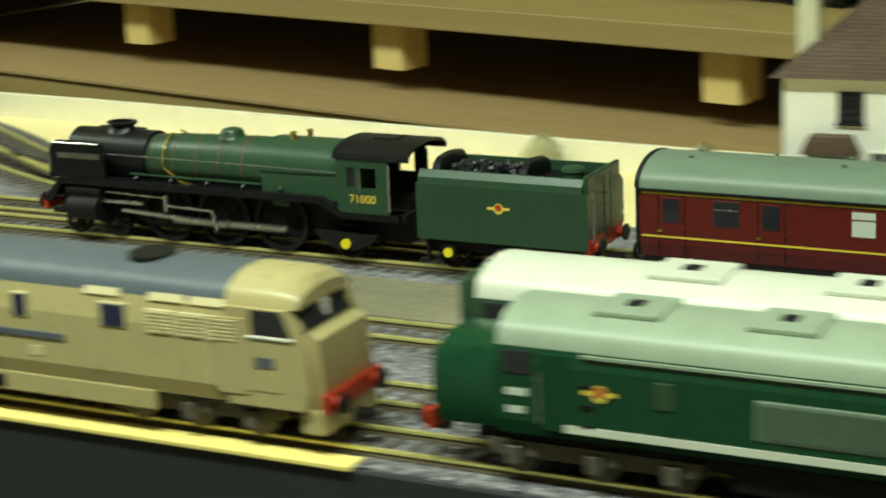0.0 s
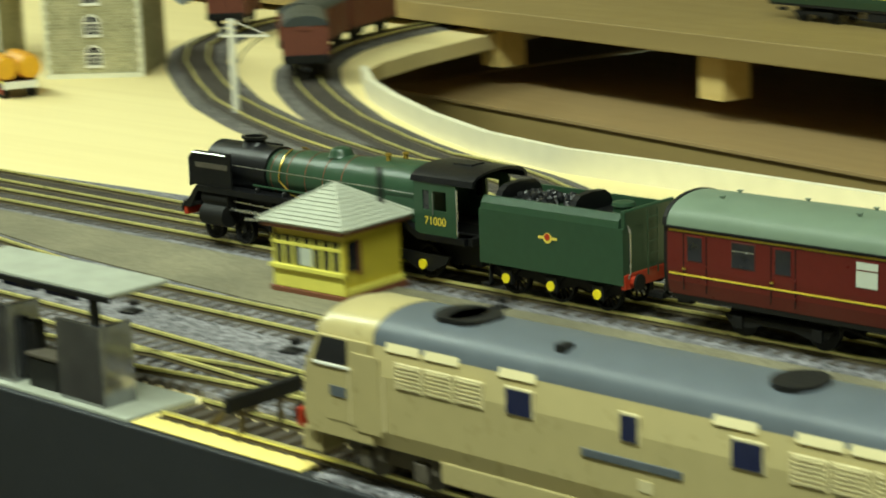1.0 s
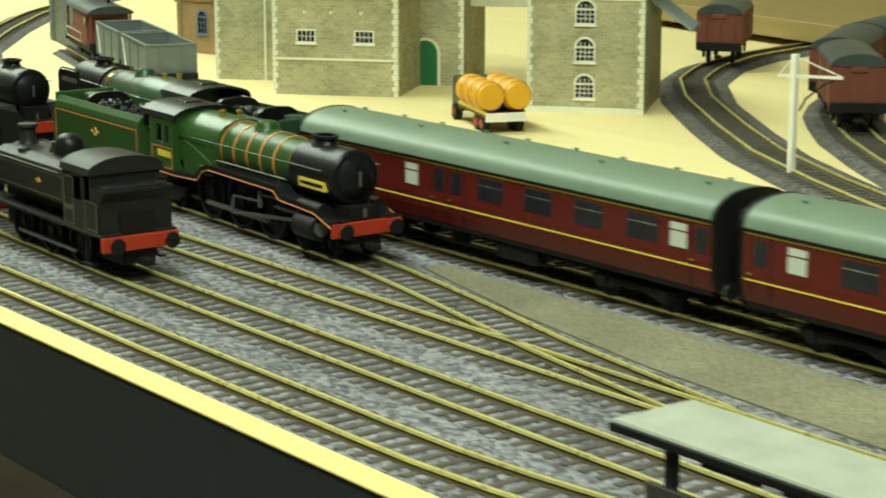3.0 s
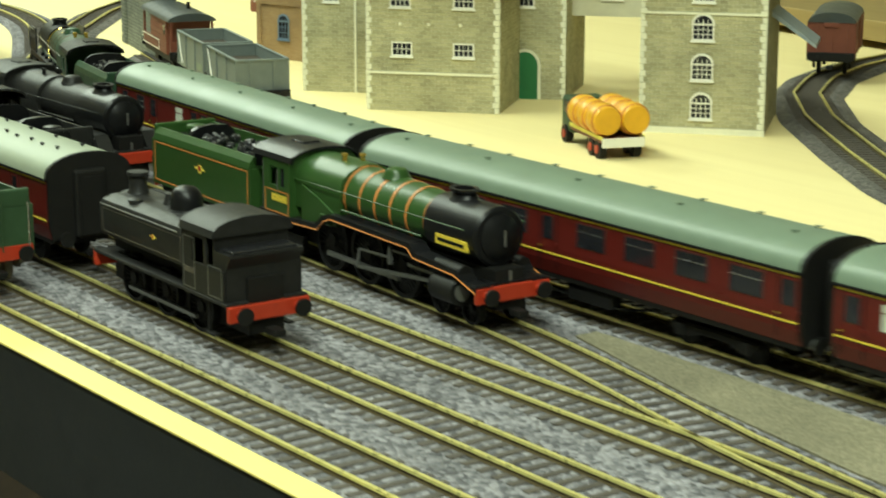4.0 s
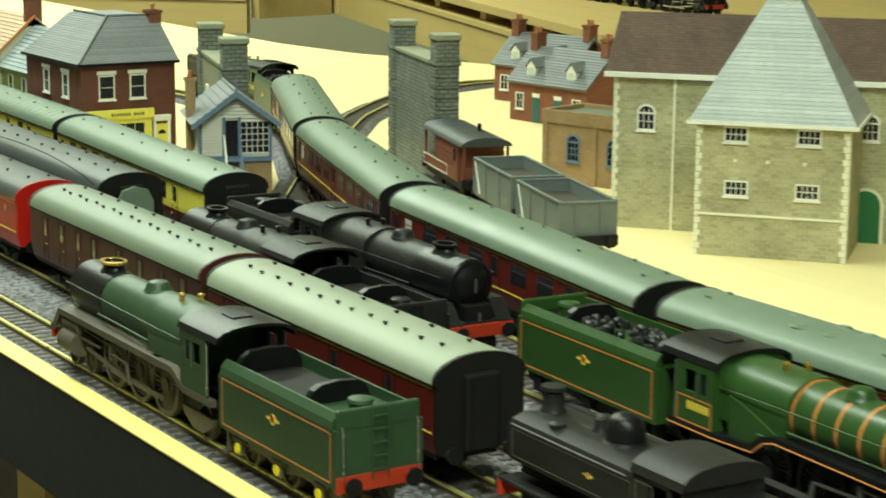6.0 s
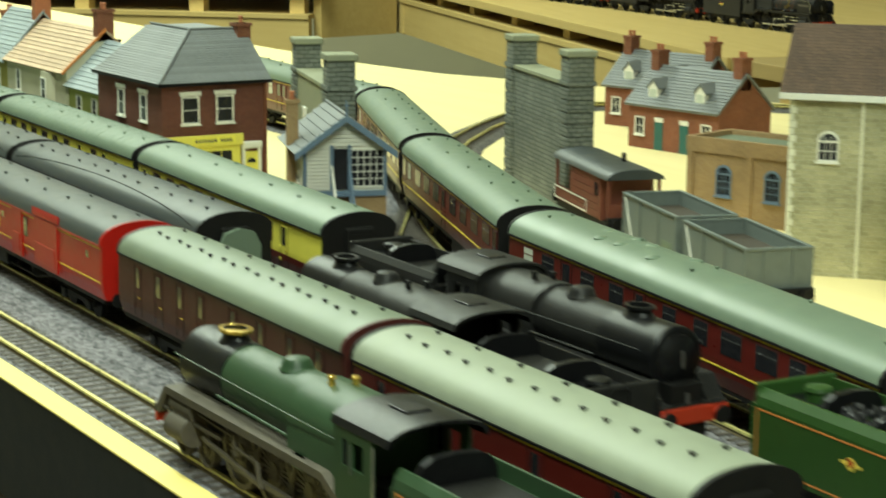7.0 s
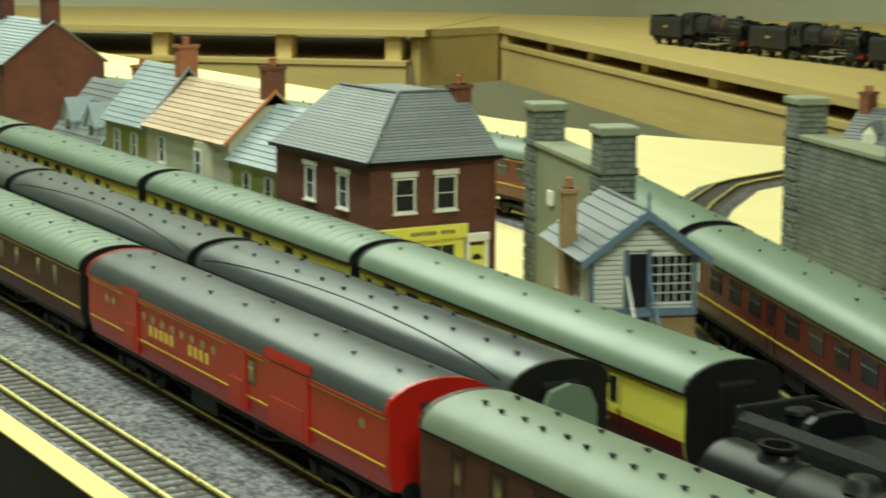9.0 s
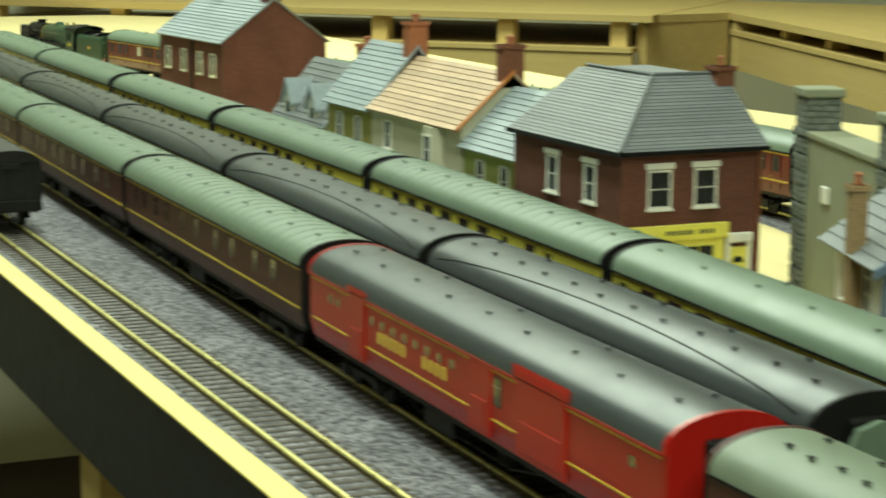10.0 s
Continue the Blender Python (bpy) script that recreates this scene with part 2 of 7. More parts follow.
def text(name, body, size, material, parent, m, label=""):
    cu = bpy.data.curves.new(name, "FONT")
    cu.body, cu.size, cu.extrude, cu.align_x, cu.align_y = body, size * MM, 0.0001, "CENTER", "CENTER"
    tmp = bpy.data.objects.new(name, cu)
    scene.collection.objects.link(tmp)
    dg = bpy.context.evaluated_depsgraph_get()
    me = bpy.data.meshes.new_from_object(tmp.evaluated_get(dg))
    bpy.data.objects.remove(tmp)
    me.materials.clear()
    me.materials.append(material)
    ob = part(name, me, material, parent, label)
    ob.matrix_local = m
    return ob


# ---------------------------------------------------------------- baseboard, room and ring shelf
RT = 5.0   # rail top above the board


def board_edge():
    """The back edge of the board, from right to left (mm)."""
    return [(2400, 190), (1900, 200), (1650, 210), (1389, 229), (1185, 248), (1100, 256), (1030, 260), (960, 278), (890, 311), (820, 352), (760, 392), (706, 440),
            (668, 478), (640, 530), (622, 590), (604, 680), (585, 780), (540, 860), (400, 900), (150, 900), (-100, 870), (-300, 820), (-560, 740), (-760, 660), (-900, 640), (-1400, 640), (-2600, 640)]


def build_board():
    bm = B()
    prism(bm, [(-2600, -141), (2400, -141)] + board_edge(), "z", -12, 0)
    part("baseboard", bm, BOARD, None, "pale plywood baseboard of a model railway layout", kind="structure")
    bm = B()
    box(bm, -2600, 2400, -147.5, -141.2, -48, 1.5, 0.6)
    part("fascia", bm, FASCIA, None, "black painted fascia board along the layout's edge", kind="structure")
    bm = B()
    box(bm, -2600, 1071, -148.2, -138.2, 1.6, 2.6, 0.3)
    box(bm, 1184, 1262, -145.5, -134, 1.6, 2.4, 0.3)
    box(bm, 1354, 1497, -149, -140.5, 1.6, 3.2, 0.3)
    part("edge_trim", bm, EDGE, None, "bare yellow timber strip along the board's edge", kind="structure")
    # raised strip along the curved back edge
    edge = board_edge()[:12]
    bm = B()
    lo = [(p[0], p[1]) for p in edge]
    out = [(p[0] + 3, p[1] + 4) for p in edge]
    prism(bm, lo + out[::-1], "z", -16, 13)
    part("trim", bm, RISER, None, "cream painted upright strip along the board's curved edge", kind="structure")
    for x in (-700, -210, 330, 900, 1130):
        bm = B()
        box(bm, x, x + 34, -139, -100, -300, -13)
        part("timber_leg", bm, TIMBER, None, kind="structure")


build_board()


def build_room():
    X0, X1, Y0, Y1, Z0, Z1 = -3300, 3300, -2600, 2530, -950, 1300
    for nm, a, m, lb in (("floor", (X0, X1, Y0, Y1, Z0 - 50, Z0), FLOORM, "dark carpeted floor of the railway room"),
                     ("ceiling", (X0, X1, Y0, Y1, Z1, Z1 + 50), CEIL, "plain pale ceiling"),
                     ("wall_north", (X0, X1, Y1, Y1 + 60, Z0, Z1), WALLP, "pale painted wall behind the shelf"),
                     ("wall_south", (X0, X1, Y0 - 60, Y0, Z0, Z1), WALLP, "pale painted wall"),
                     ("wall_west", (X0 - 60, X0, Y0, Y1, Z0, Z1), WALLP, "pale painted wall"),
                     ("wall_east", (X1, X1 + 60, Y0, Y1, Z0, Z1), WALLP, "pale painted wall")):
        bm = B()
        box(bm, *a)
        part(nm, bm, m, None, lb, kind="structure")


build_room()


def shelf_run(ax, ay, bx, by, depth, beam_z, deck_z, posts, label, deck=None, front=-58, deep=56):
    """A two-deck timber shelf from a to b: front beam, lower deck, posts and upper deck."""
    d = math.hypot(bx - ax, by - ay)
    base = thing("ring_shelf", label, "shelf", pose(ax * MM, ay * MM, 0, 0, 0, math.degrees(math.atan2(by - ay, bx - ax))))
    # by default the beam and upper deck take the softwood coloured for shade
    part("front_beam", box(B(), 0, d, front + 3, front + 21, beam_z - 20.5 - deep, beam_z - 20.5), deck or TIMBER_SHADED, base, "softwood beam")
    part("lower_deck", box(B(), 0, d, front, depth, beam_z - 20, beam_z - 17 + (0 if deck is None else 5), 0.5), PLY_SHADED if deck is None else deck, base, "plywood deck")
    part("upper_deck", box(B(), -30, d + 30, -14, depth, deck_z - (16 if deck is None else 12), deck_z, 1.0), deck or TIMBER_SHADED, base, "thick pale timber deck")
    for k in posts:
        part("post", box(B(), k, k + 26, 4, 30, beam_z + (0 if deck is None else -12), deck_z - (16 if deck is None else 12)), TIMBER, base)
    return base


ring_a = shelf_run(520, 720, 2400, 286, 620, -28, 22, [60, 330, 590, 860, 1110, 1360, 1610], "two-deck timber shelf on short posts behind the layout")
ring_d = shelf_run(-590, 908, 516, 722, 620, -28, 22.4, [90, 380, 700, 960], "two-deck timber shelf in the middle of the room's back")
ring_e = shelf_run(-1990, 1329, -596, 908, 620, 8, 22.8, [220, 420, 650, 890, 1130, 1330], "two-deck pale timber shelf with a deep front beam", TIMBER_N, -12, 52)
part("corner_block", box(B(), -36, 34, -10, 70, -66, 10, 1.0), TIMBER_N, ring_e)
ring_b = shelf_run(-2900, 190, -1962, 1133, 560, -14, 23.4, [190, 430, 680, 900, 1110, 1290], "two-deck timber shelf across the end of the room", TIMBER_N, -20, 56)
ring_c = thing("ring_shelf", "short timber corner piece joining two shelves", "shelf")
part("upper_deck", prism(B(), [(-1950, 1143), (-1984, 1312), (-1840, 1890), (-2350, 1535)], "z", 10.6, 22.2), TIMBER_N, ring_c)
part("front_beam", prism(B(), [(-1952, 1146), (-1984, 1310), (-2004, 1306), (-1972, 1142)], "z", -66, 10.4), TIMBER_N, ring_c, "softwood beam")


# ---------------------------------------------------------------- tracks
def arc_line(x0, y0, ang, r, turn, n=24):
    """Points of an arc that starts at x0, y0 heading ang (degrees) and turns left by turn degrees (right if negative)."""
    out, s = [], 1 if turn > 0 else -1
    for k in range(1, n + 1):
        a = radians(ang + turn * k / n)
        a0 = radians(ang)
        out.append((x0 + s * r * (math.sin(a) - math.sin(a0)), y0 - s * r * (math.cos(a) - math.cos(a0))))
    return out


def main_line():
    pts = [(3800, 50), (640, 50)]
    pts += arc_line(640, 50, 180, 1490, -24.7)
    x, y = pts[-1]
    a = radians(180 - 24.7)
    x, y = x + 165 * math.cos(a), y + 165 * math.sin(a)
    pts.append((x, y))
    pts += arc_line(x, y, 180 - 24.7, 700, 32.7)
    x, y = pts[-1]
    a = radians(188)
    pts.append((x + 1900 * math.cos(a), y + 1900 * math.sin(a)))
    return pts


MAIN = main_line()


class Line:
    def __init__(self, pts):
        self.p = [Vector((x, y, 0)) for x, y in pts]
        self.s = [0.0]
        for a, b in zip(self.p, self.p[1:]):
            self.s.append(self.s[-1] + (b - a).length)

    def at(self, s):
        s = min(max(s, 0.0), self.s[-1] - 1e-6)
        i = max(k for k in range(len(self.s) - 1) if self.s[k] <= s)
        f = (s - self.s[i]) / (self.s[i + 1] - self.s[i])
        return self.p[i].lerp(self.p[i + 1], f)


def dense(pts, step=9.0):
    ln = Line(pts)
    n = max(2, int(ln.s[-1] / step))
    return [ln.at(ln.s[-1] * k / n) for k in range(n + 1)]


def sweep(bm, pts, prof):
    """Sweeps a (lateral, height) outline along a flat line of points."""
    last = None
    n = len(prof)
    for i, p in enumerate(pts):
        d = (pts[min(i + 1, len(pts) - 1)] - pts[max(i - 1, 0)]).normalized()
        w = Vector((-d.y, d.x, 0))
        ring = [bm.verts.new(p + w * a + Vector((0, 0, h))) for a, h in prof]
        if last:
            for k in range(n):
                bm.faces.new((last[k], last[(k + 1) % n], ring[(k + 1) % n], ring[k]))
        last = ring
    return bm


SLEEPER_ME = None


def track(pts, label, sleepers=True, bed=None, single=None, wide=14.5):
    """One railway track: two rails with chairs of web and head, sleepers and, where given, a bed of ballast."""
    base = thing("railway_track", label, "track", kind="structure")
    pp = [Vector((x, y, 0)) for x, y in pts]
    fine = dense(pts, 30)
    for s in (-8.25, 8.25):
        rail = part("rail", sweep(B(), fine, [(s - 0.85, 2.6), (s + 0.85, 2.6), (s + 0.45, 3.2), (s + 0.45, 4.1), (s - 0.45, 4.1), (s - 0.45, 3.2)]), RAIL_S, base)
        part("rail_head", sweep(B(), fine, [(s - 0.75, 4.1), (s + 0.75, 4.1), (s + 0.7, RT), (s - 0.7, RT)]), RAIL, rail, "shiny yellowish rail head")
    if bed:
        part("ballast_bed", sweep(B(), dense(pts, 12), [(-bed, 0.2), (-bed + 6, 2.2), (bed - 6, 2.2), (bed, 0.2)]), BALLAST_D, base, "dark grey ballast bed")
    if sleepers:
        global SLEEPER_ME
        if SLEEPER_ME is None:
            bm = box(B(), -1.4, 1.4, -14.5, 14.5, 0.6, 2.7)
            bmesh.ops.scale(bm, vec=(MM, MM, MM), verts=bm.verts)
            SLEEPER_ME = bpy.data.meshes.new("sleeper")
            bm.to_mesh(SLEEPER_ME)
            bm.free()
            SLEEPER_ME.materials.append(SLEEPER)
        vs, fs = [], []
        cube = [(x, y, z) for x in (-1.4, 1.4) for y in (-wide, wide) for z in (0.6, 2.7)]
        quads = [(0, 1, 3, 2), (4, 6, 7, 5), (0, 4, 5, 1), (2, 3, 7, 6), (1, 5, 7, 3), (0, 2, 6, 4)]
        pd = dense(pts, 7.2)
        for i, p in enumerate(pd[:-1]):
            d = (pd[i + 1] - p).normalized()
            w = Vector((-d.y, d.x, 0))
            if single and single[0] < p.x < single[1]:
                ob = new("sleeper", SLEEPER_ME)
                ob.parent = base
                ob.matrix_local = pose(p.x * MM, p.y * MM, 0, 0, 0, math.degrees(math.atan2(d.y, d.x)))
                continue
            o = len(vs)
            vs += [tuple((p + d * x + w * y + Vector((0, 0, z))) * MM) for x, y, z in cube]
            fs += [tuple(o + k for k in q) for q in quads]
        if vs:
            me = bpy.data.meshes.new("sleepers")
            me.from_pydata(vs, [], fs)
            me.materials.append(SLEEPER)
            part("sleepers", me, SLEEPER, base, "dark brown sleepers", kind="stuff")
    return base


def scurve(x0, y0, x1, y1, n=16):
    return [(x0 + (x1 - x0) * k / n, y0 + (y1 - y0) * (3 * (k / n) ** 2 - 2 * (k / n) ** 3)) for k in range(n + 1)]


# the four sidings, from the far end to the turnouts
T1 = [(-2400, -119), (-400, -120), (300, -122), (960, -122)] + scurve(975, -122, 1230, -92) + [(1800, -92)]
T2 = [(-2400, -20), (-718, -52), (-390, -59), (-80, -65), (205, -70), (430, -73), (620, -76), (760, -80), (1010, -81)] + scurve(1020, -81, 1260, -90)[:-1]
T3 = [(-2400, 40), (-700, -1), (-361, -9), (-80, -16), (205, -23), (430, -29), (640, -35), (800, -36), (2300, -32)]
T4 = [(-2400, 92), (-1053, 66), (-683, 60), (-250, 52), (-110, 46), (-26, 41), (80, 35), (220, 25), (420, 20), (560, 16), (700, 9), (783, 4), (840, -5), (920, -21), (1010, -34)]

track(T1, "front siding track with bright rails on grey ballast", single=(700, 1080))
track(T2, "second siding track with bright rails on grey ballast", single=(780, 1000))
track(T3, "third siding track with a turnout on grey ballast", single=(700, 1000))
track(T4, "siding track joining the next by a turnout", single=(800, 1000))
track(MAIN, "main line track curving away behind the signal box")
track([(1190, -129), (1240, -129), (2300, -129)], "front siding with a buffer stop", wide=9.4)
track([(700, 86)] + scurve(720, 82, 1100, 76) + [(2300, 76)], "second running line behind the main line")
# the two sidings that curve away towards the back
SIDE1 = [(1300, 100)] + scurve(1280, 102, 930, 225, 12)[1:] + [(840, 258), (767, 291), (690, 331), (617, 380), (520, 450), (447, 516), (400, 582), (370, 650), (350, 740), (345, 820)]
SIDE2 = [(1290, 108)] + scurve(1270, 112, 962, 245, 12)[1:] + [(901, 272), (819, 316), (750, 362), (690, 406), (650, 442), (616, 475), (585, 515), (560, 556), (541, 603), (527, 660), (520, 740)]
track(SIDE1, "dark ballasted siding curving away from the yard", bed=24)
track(SIDE2, "dark ballasted siding along the board's edge", bed=24)
LOOP2 = [(60, 150), (-150, 290), (-260, 372), (-330, 440), (-400, 520), (-430, 610), (-400, 700), (-300, 790), (-60, 860)]
track([(20, 272), (340, 175)], "short siding under the parked wagons", bed=20)
track(LOOP2, "dark ballasted track curving round towards the back", bed=22)


def ground_sheets():
    def sheet(name, pts, z, m, label):
        part(name, prism(B(), pts, "z", 0.05, z), m, None, label, kind="structure")
    sheet("ground_ballast", [(-2400, -138), (1120, -138), (1120, -108), (1264, -112), (1268, -146), (2300, -146), (2300, 28), (1000, 28), (640, 30), (400, 46), (-30, 52), (-1053, 78), (-2400, 112)], 2.3, BALLAST, "grey granite ballast between the siding tracks")
    ln = dense(MAIN, 25)
    part("ground_main", sweep(B(), [p for p in ln if p.x < 2300], [(-22, 0.1), (-19, 2.0), (19, 2.0), (24, 0.1)]), BALLAST, None, "grey ballast shoulder of the main line", kind="structure")
    sheet("ground_right", [(1000, 60), (2300, 60), (2300, 130), (1240, 128), (1000, 112), (760, 100), (700, 70)], 1.7, BALLAST, "grey ballast beside the running lines")
    sheet("ground_dark", [(-20, 53), (400, 47), (640, 31), (560, 33), (430, 46), (276, 74), (165, 102), (74, 140), (68, 70), (-20, 66)], 1.8, BALLAST_D, "dark ballast between the sidings and the main line")
    # worn cinder walkway between the running lines
    sheet("path", [(800, 20), (880, 2), (960, -10), (1100, -19), (1500, -18), (1500, 24), (1240, 28), (900, 30), (800, 30)], 3.0, PATHM, "khaki cinder walkway between the tracks")


ground_sheets()


# ---------------------------------------------------------------- rolling stock (origin: rail top, middle of the track)
def wheel(parent, x, r, material, tyre, spokes=10, y=8.6, name="wheel", free=False):
    """A pair of wheels on one axle, each with rim, hub and spokes; free: with its origin on the axle, to be turned."""
    made = []
    for s in (-1, 1):
        bm = B()
        n = 20
        for ra, rb in ((r, r * 0.84),):
            o = [(x + ra * math.cos(2 * math.pi * k / n), r + ra * math.sin(2 * math.pi * k / n)) for k in range(n)]
            i = [(x + rb * math.cos(2 * math.pi * k / n), r + rb * math.sin(2 * math.pi * k / n)) for k in range(n)]
            ya, yb = s * (y - 1.3), s * (y + 1.3)
            vo = [[bm.verts.new((p[0], yy, p[1])) for p in q] for q in (o, i) for yy in (ya, yb)]
            for k in range(n):
                j = (k + 1) % n
                for a, b in ((0, 1), (2, 3), (0, 2), (1, 3)):
                    bm.faces.new((vo[a][k], vo[a][j], vo[b][j], vo[b][k]))
        cyl(bm, (x, s * y, r), r * 0.24, 2.6, "y", 12)
        if free:
            bmesh.ops.translate(bm, vec=(-x, 0, -r), verts=bm.verts)
        w = part(name, bm, tyre, parent)
        made.append(w)
        bm = B()
        for k in range(spokes):
            a = math.pi * k / spokes
            bmesh.ops.create_cube(bm, size=1, matrix=Matrix.Translation((x, s * y, r)) @ Matrix.Rotation(a, 4, "Y") @ Matrix.Diagonal((r * 1.74, 0.9, max(0.5, r * 0.06), 1)))
        if free:
            bmesh.ops.translate(bm, vec=(-x, 0, -r), verts=bm.verts)
            w.location = (x * MM, 0, r * MM)
        part("spokes", bm, material, w)
    return made


def buffers(parent, x, d, z=13.5, m=None, beam=True, half=16.0, beam_m=None):
    """A buffer beam across the end with two buffers; d: +1 for the front."""
    if beam:
        part("buffer_beam", box(B(), x - d * 5.5, x - d * 3.5, -half, half, z - 2.7, z + 2.9, 0.3), beam_m or BEAM, parent, "red buffer beam")
    for s in (-11.4, 11.4):
        bm = B()
        cyl(bm, (x - d * 2.6, s, z), 2.0, 3.0, "x", 12)
        bf = part("buffer", bm, beam_m or BEAM if beam else DULLST, parent, smooth=True)
        part("buffer_head", cyl(B(), (x - d * 0.5, s, z), 3.1, 0.9, "x", 16), FRAME_B, bf, smooth=True)
    part("coupling_hook", box(B(), x - d * 3.5, x + d * 3, -2.2, 2.2, z - 8, z - 5.5, 0.4), FRAME_B, parent)


def emblem(parent, x, s, y, z, w=9.0):
    """A small gilt and red totem on a tender or cab side, as plain shapes."""
    c = part("emblem", cyl(B(), (x, s * (y + 0.1), z), w * 0.22, 0.25, "y", 16), GOLD, parent, "gilt emblem with a red and yellow roundel")
    part("emblem_wing", box(B(), x - w * 0.5, x + w * 0.5, s * y, s * (y + 0.12), z - w * 0.05, z + w * 0.06), GOLD, c)
    part("emblem_disc", cyl(B(), (x, s * (y + 0.2), z + w * 0.05), w * 0.15, 0.25, "y", 14), BEAM, c)


def lined_panel(parent, x0, x1, z0, z1, s, y, m, t=0.45, name="lining"):
    bm = B()
    ya, yb = s * y, s * (y + 0.12)
    for a in ((x0, x1, z0, z0 + t), (x0, x1, z1 - t, z1), (x0, x0 + t, z0, z1), (x1 - t, x1, z0, z1)):
        box(bm, a[0], a[1], min(ya, yb), max(ya, yb), a[2], a[3])
    part(name, bm, m, parent)


def tender(m, label, body, Lt=98.0, Ht=39.0, lining=None, fr=FRAME_B, axle=None, coal=True, crest=True, curved=False, group=""):
    """A six-wheeled tender; x = 0 at its coupling to the engine, and it runs to -Lt."""
    t = thing("tender", label, "tender", m, group)
    z0 = 12.5
    w = 16.5
    bm = prism(B(), [(-w, z0), (w, z0), (w, Ht - 5), (-w, Ht - 5)], "x", -Lt + 4, -5)
    part("tank", bm, body, t, smooth=False)
    for s in (-1, 1):
        side = [(s * w, Ht - 5), (s * (w - 0.5), Ht - 2.4), (s * (w - 2.4), Ht), (s * (w - 3.4), Ht), (s * (w - 3.4), Ht - 5)]
        part("side_sheet", prism(B(), side, "x", -Lt + 6, -6), body, t)
        if lining:
            lined_panel(t, -Lt + 6.5, -7.5, z0 + 1.5, Ht - 6, s, w, lining, 0.55)
        if crest:
            emblem(t, -Lt * 0.5, s, w + 0.05, (z0 + Ht) / 2 + 0.5)
    part("end_plate", box(B(), -Lt + 4, -Lt + 6, -w + 1, w - 1, Ht - 6, Ht + 1.5, 0.8), body, t)
    part("bulkhead", prism(B(), arc_profile(13, Ht - 5, Ht + 4, 8), "x", -13, -10), BLACK, t)
    part("rear_bulkhead", prism(B(), arc_profile(12, Ht - 5, Ht + 3.5, 8), "x", -Lt + 30, -Lt + 33), BLACK, t)
    part("water_filler", lathe(B(), (-Lt + 16, 0, Ht - 5), [(4, 0), (4, 4.5), (4.6, 4.8), (4.2, 6), (1, 6.6)], 14), BLACK if body is BLACK_M else body, t, smooth=True)
    part("rear_deck", box(B(), -Lt + 6, -Lt + 30, -13, 13, Ht - 5, Ht - 3.6), body if body is GREEN_W else BLACK, t)
    if coal:
        bm = B()
        rnd = random.Random(7)
        for _ in range(130):
            x, y = rnd.uniform(-Lt + 34, -15), rnd.uniform(-11, 11)
            z = Ht - 5 + 5.0 * (1 - (y / 13) ** 2) * rnd.uniform(0.5, 1.0)
            r = rnd.uniform(1.2, 2.3)
            bmesh.ops.create_icosphere(bm, subdivisions=1, radius=r, matrix=Matrix.LocRotScale((x, y, z), Euler((rnd.random() * 3, rnd.random() * 3, 0)), (1.2, 0.9, 0.75)))
        part("coal", bm, COAL, t, "heap of shiny black coal")
    else:
        part("coal_space", box(B(), -Lt + 34, -14, -11, 11, Ht - 5, Ht - 4), FRAME_B, t)
    for s in (-1, 1):
        bm = prism(B(), [(-Lt + 6, 12), (-8, 12), (-8, 8), (-14, 6), (-20, 8.5), (-Lt / 2 + 12, 8.5), (-Lt / 2, 6), (-Lt / 2 - 12, 8.5), (-Lt + 26, 8.5), (-Lt + 18, 6), (-Lt + 8, 8)], "y", s * 11.5, s * 13.2)
        part("side_frame", bm, fr, t)
        for x in (-17, -Lt / 2, -Lt + 17):
            a = part("axlebox", box(B(), x - 2.6, x + 2.6, s * 13.0, s * 15.2, 5, 11, 0.4), fr, t)
            if axle:
                part("axlebox_cover", cyl(B(), (x, s * 15.3, 7.4), 1.9, 0.9, "y", 14), axle, a, "bright yellow roller-bearing cover")
            bm = B()
            for k in range(4):
                box(bm, x - 6 + k * 0.7, x + 6 - k * 0.7, s * 13.4, s * 14.6, 11.0 - k * 0.55, 11.4 - k * 0.55)
            part("leaf_spring", bm, fr, t)
        part("step", box(B(), -9, -5, s * 13, s * 16, 3.5, 4.3), fr, t)
        part("step_hanger", box(B(), -9, -8, s * 13.5, s * 15, 3.5, 12), fr, t)
        bm = B()
        pipe(bm, [(-Lt + 3.4, s * 14, 15), (-Lt + 2.6, s * 14, 17), (-Lt + 2.6, s * 14, Ht - 6), (-Lt + 3.6, s * 14, Ht - 4)], 0.35)
        part("handrail", bm, STEEL if body is not BLACK_M else BLACK, t)
    bm = B()
    for s in (-3, 3):
        pipe(bm, [(-Lt + 2.8, s, z0 + 2), (-Lt + 2.8, s, Ht)], 0.3)
    for k in range(5):
        pipe(bm, [(-Lt + 2.8, -3, z0 + 5 + k * 4.5), (-Lt + 2.8, 3, z0 + 5 + k * 4.5)], 0.3)
    part("rear_ladder", bm, BLACK if body is BLACK_M else body, t)
    for x in (-17, -Lt / 2, -Lt + 17):
        wheel(t, x, 7.0, fr, fr, 6)
    buffers(t, -Lt, -1)
    return t


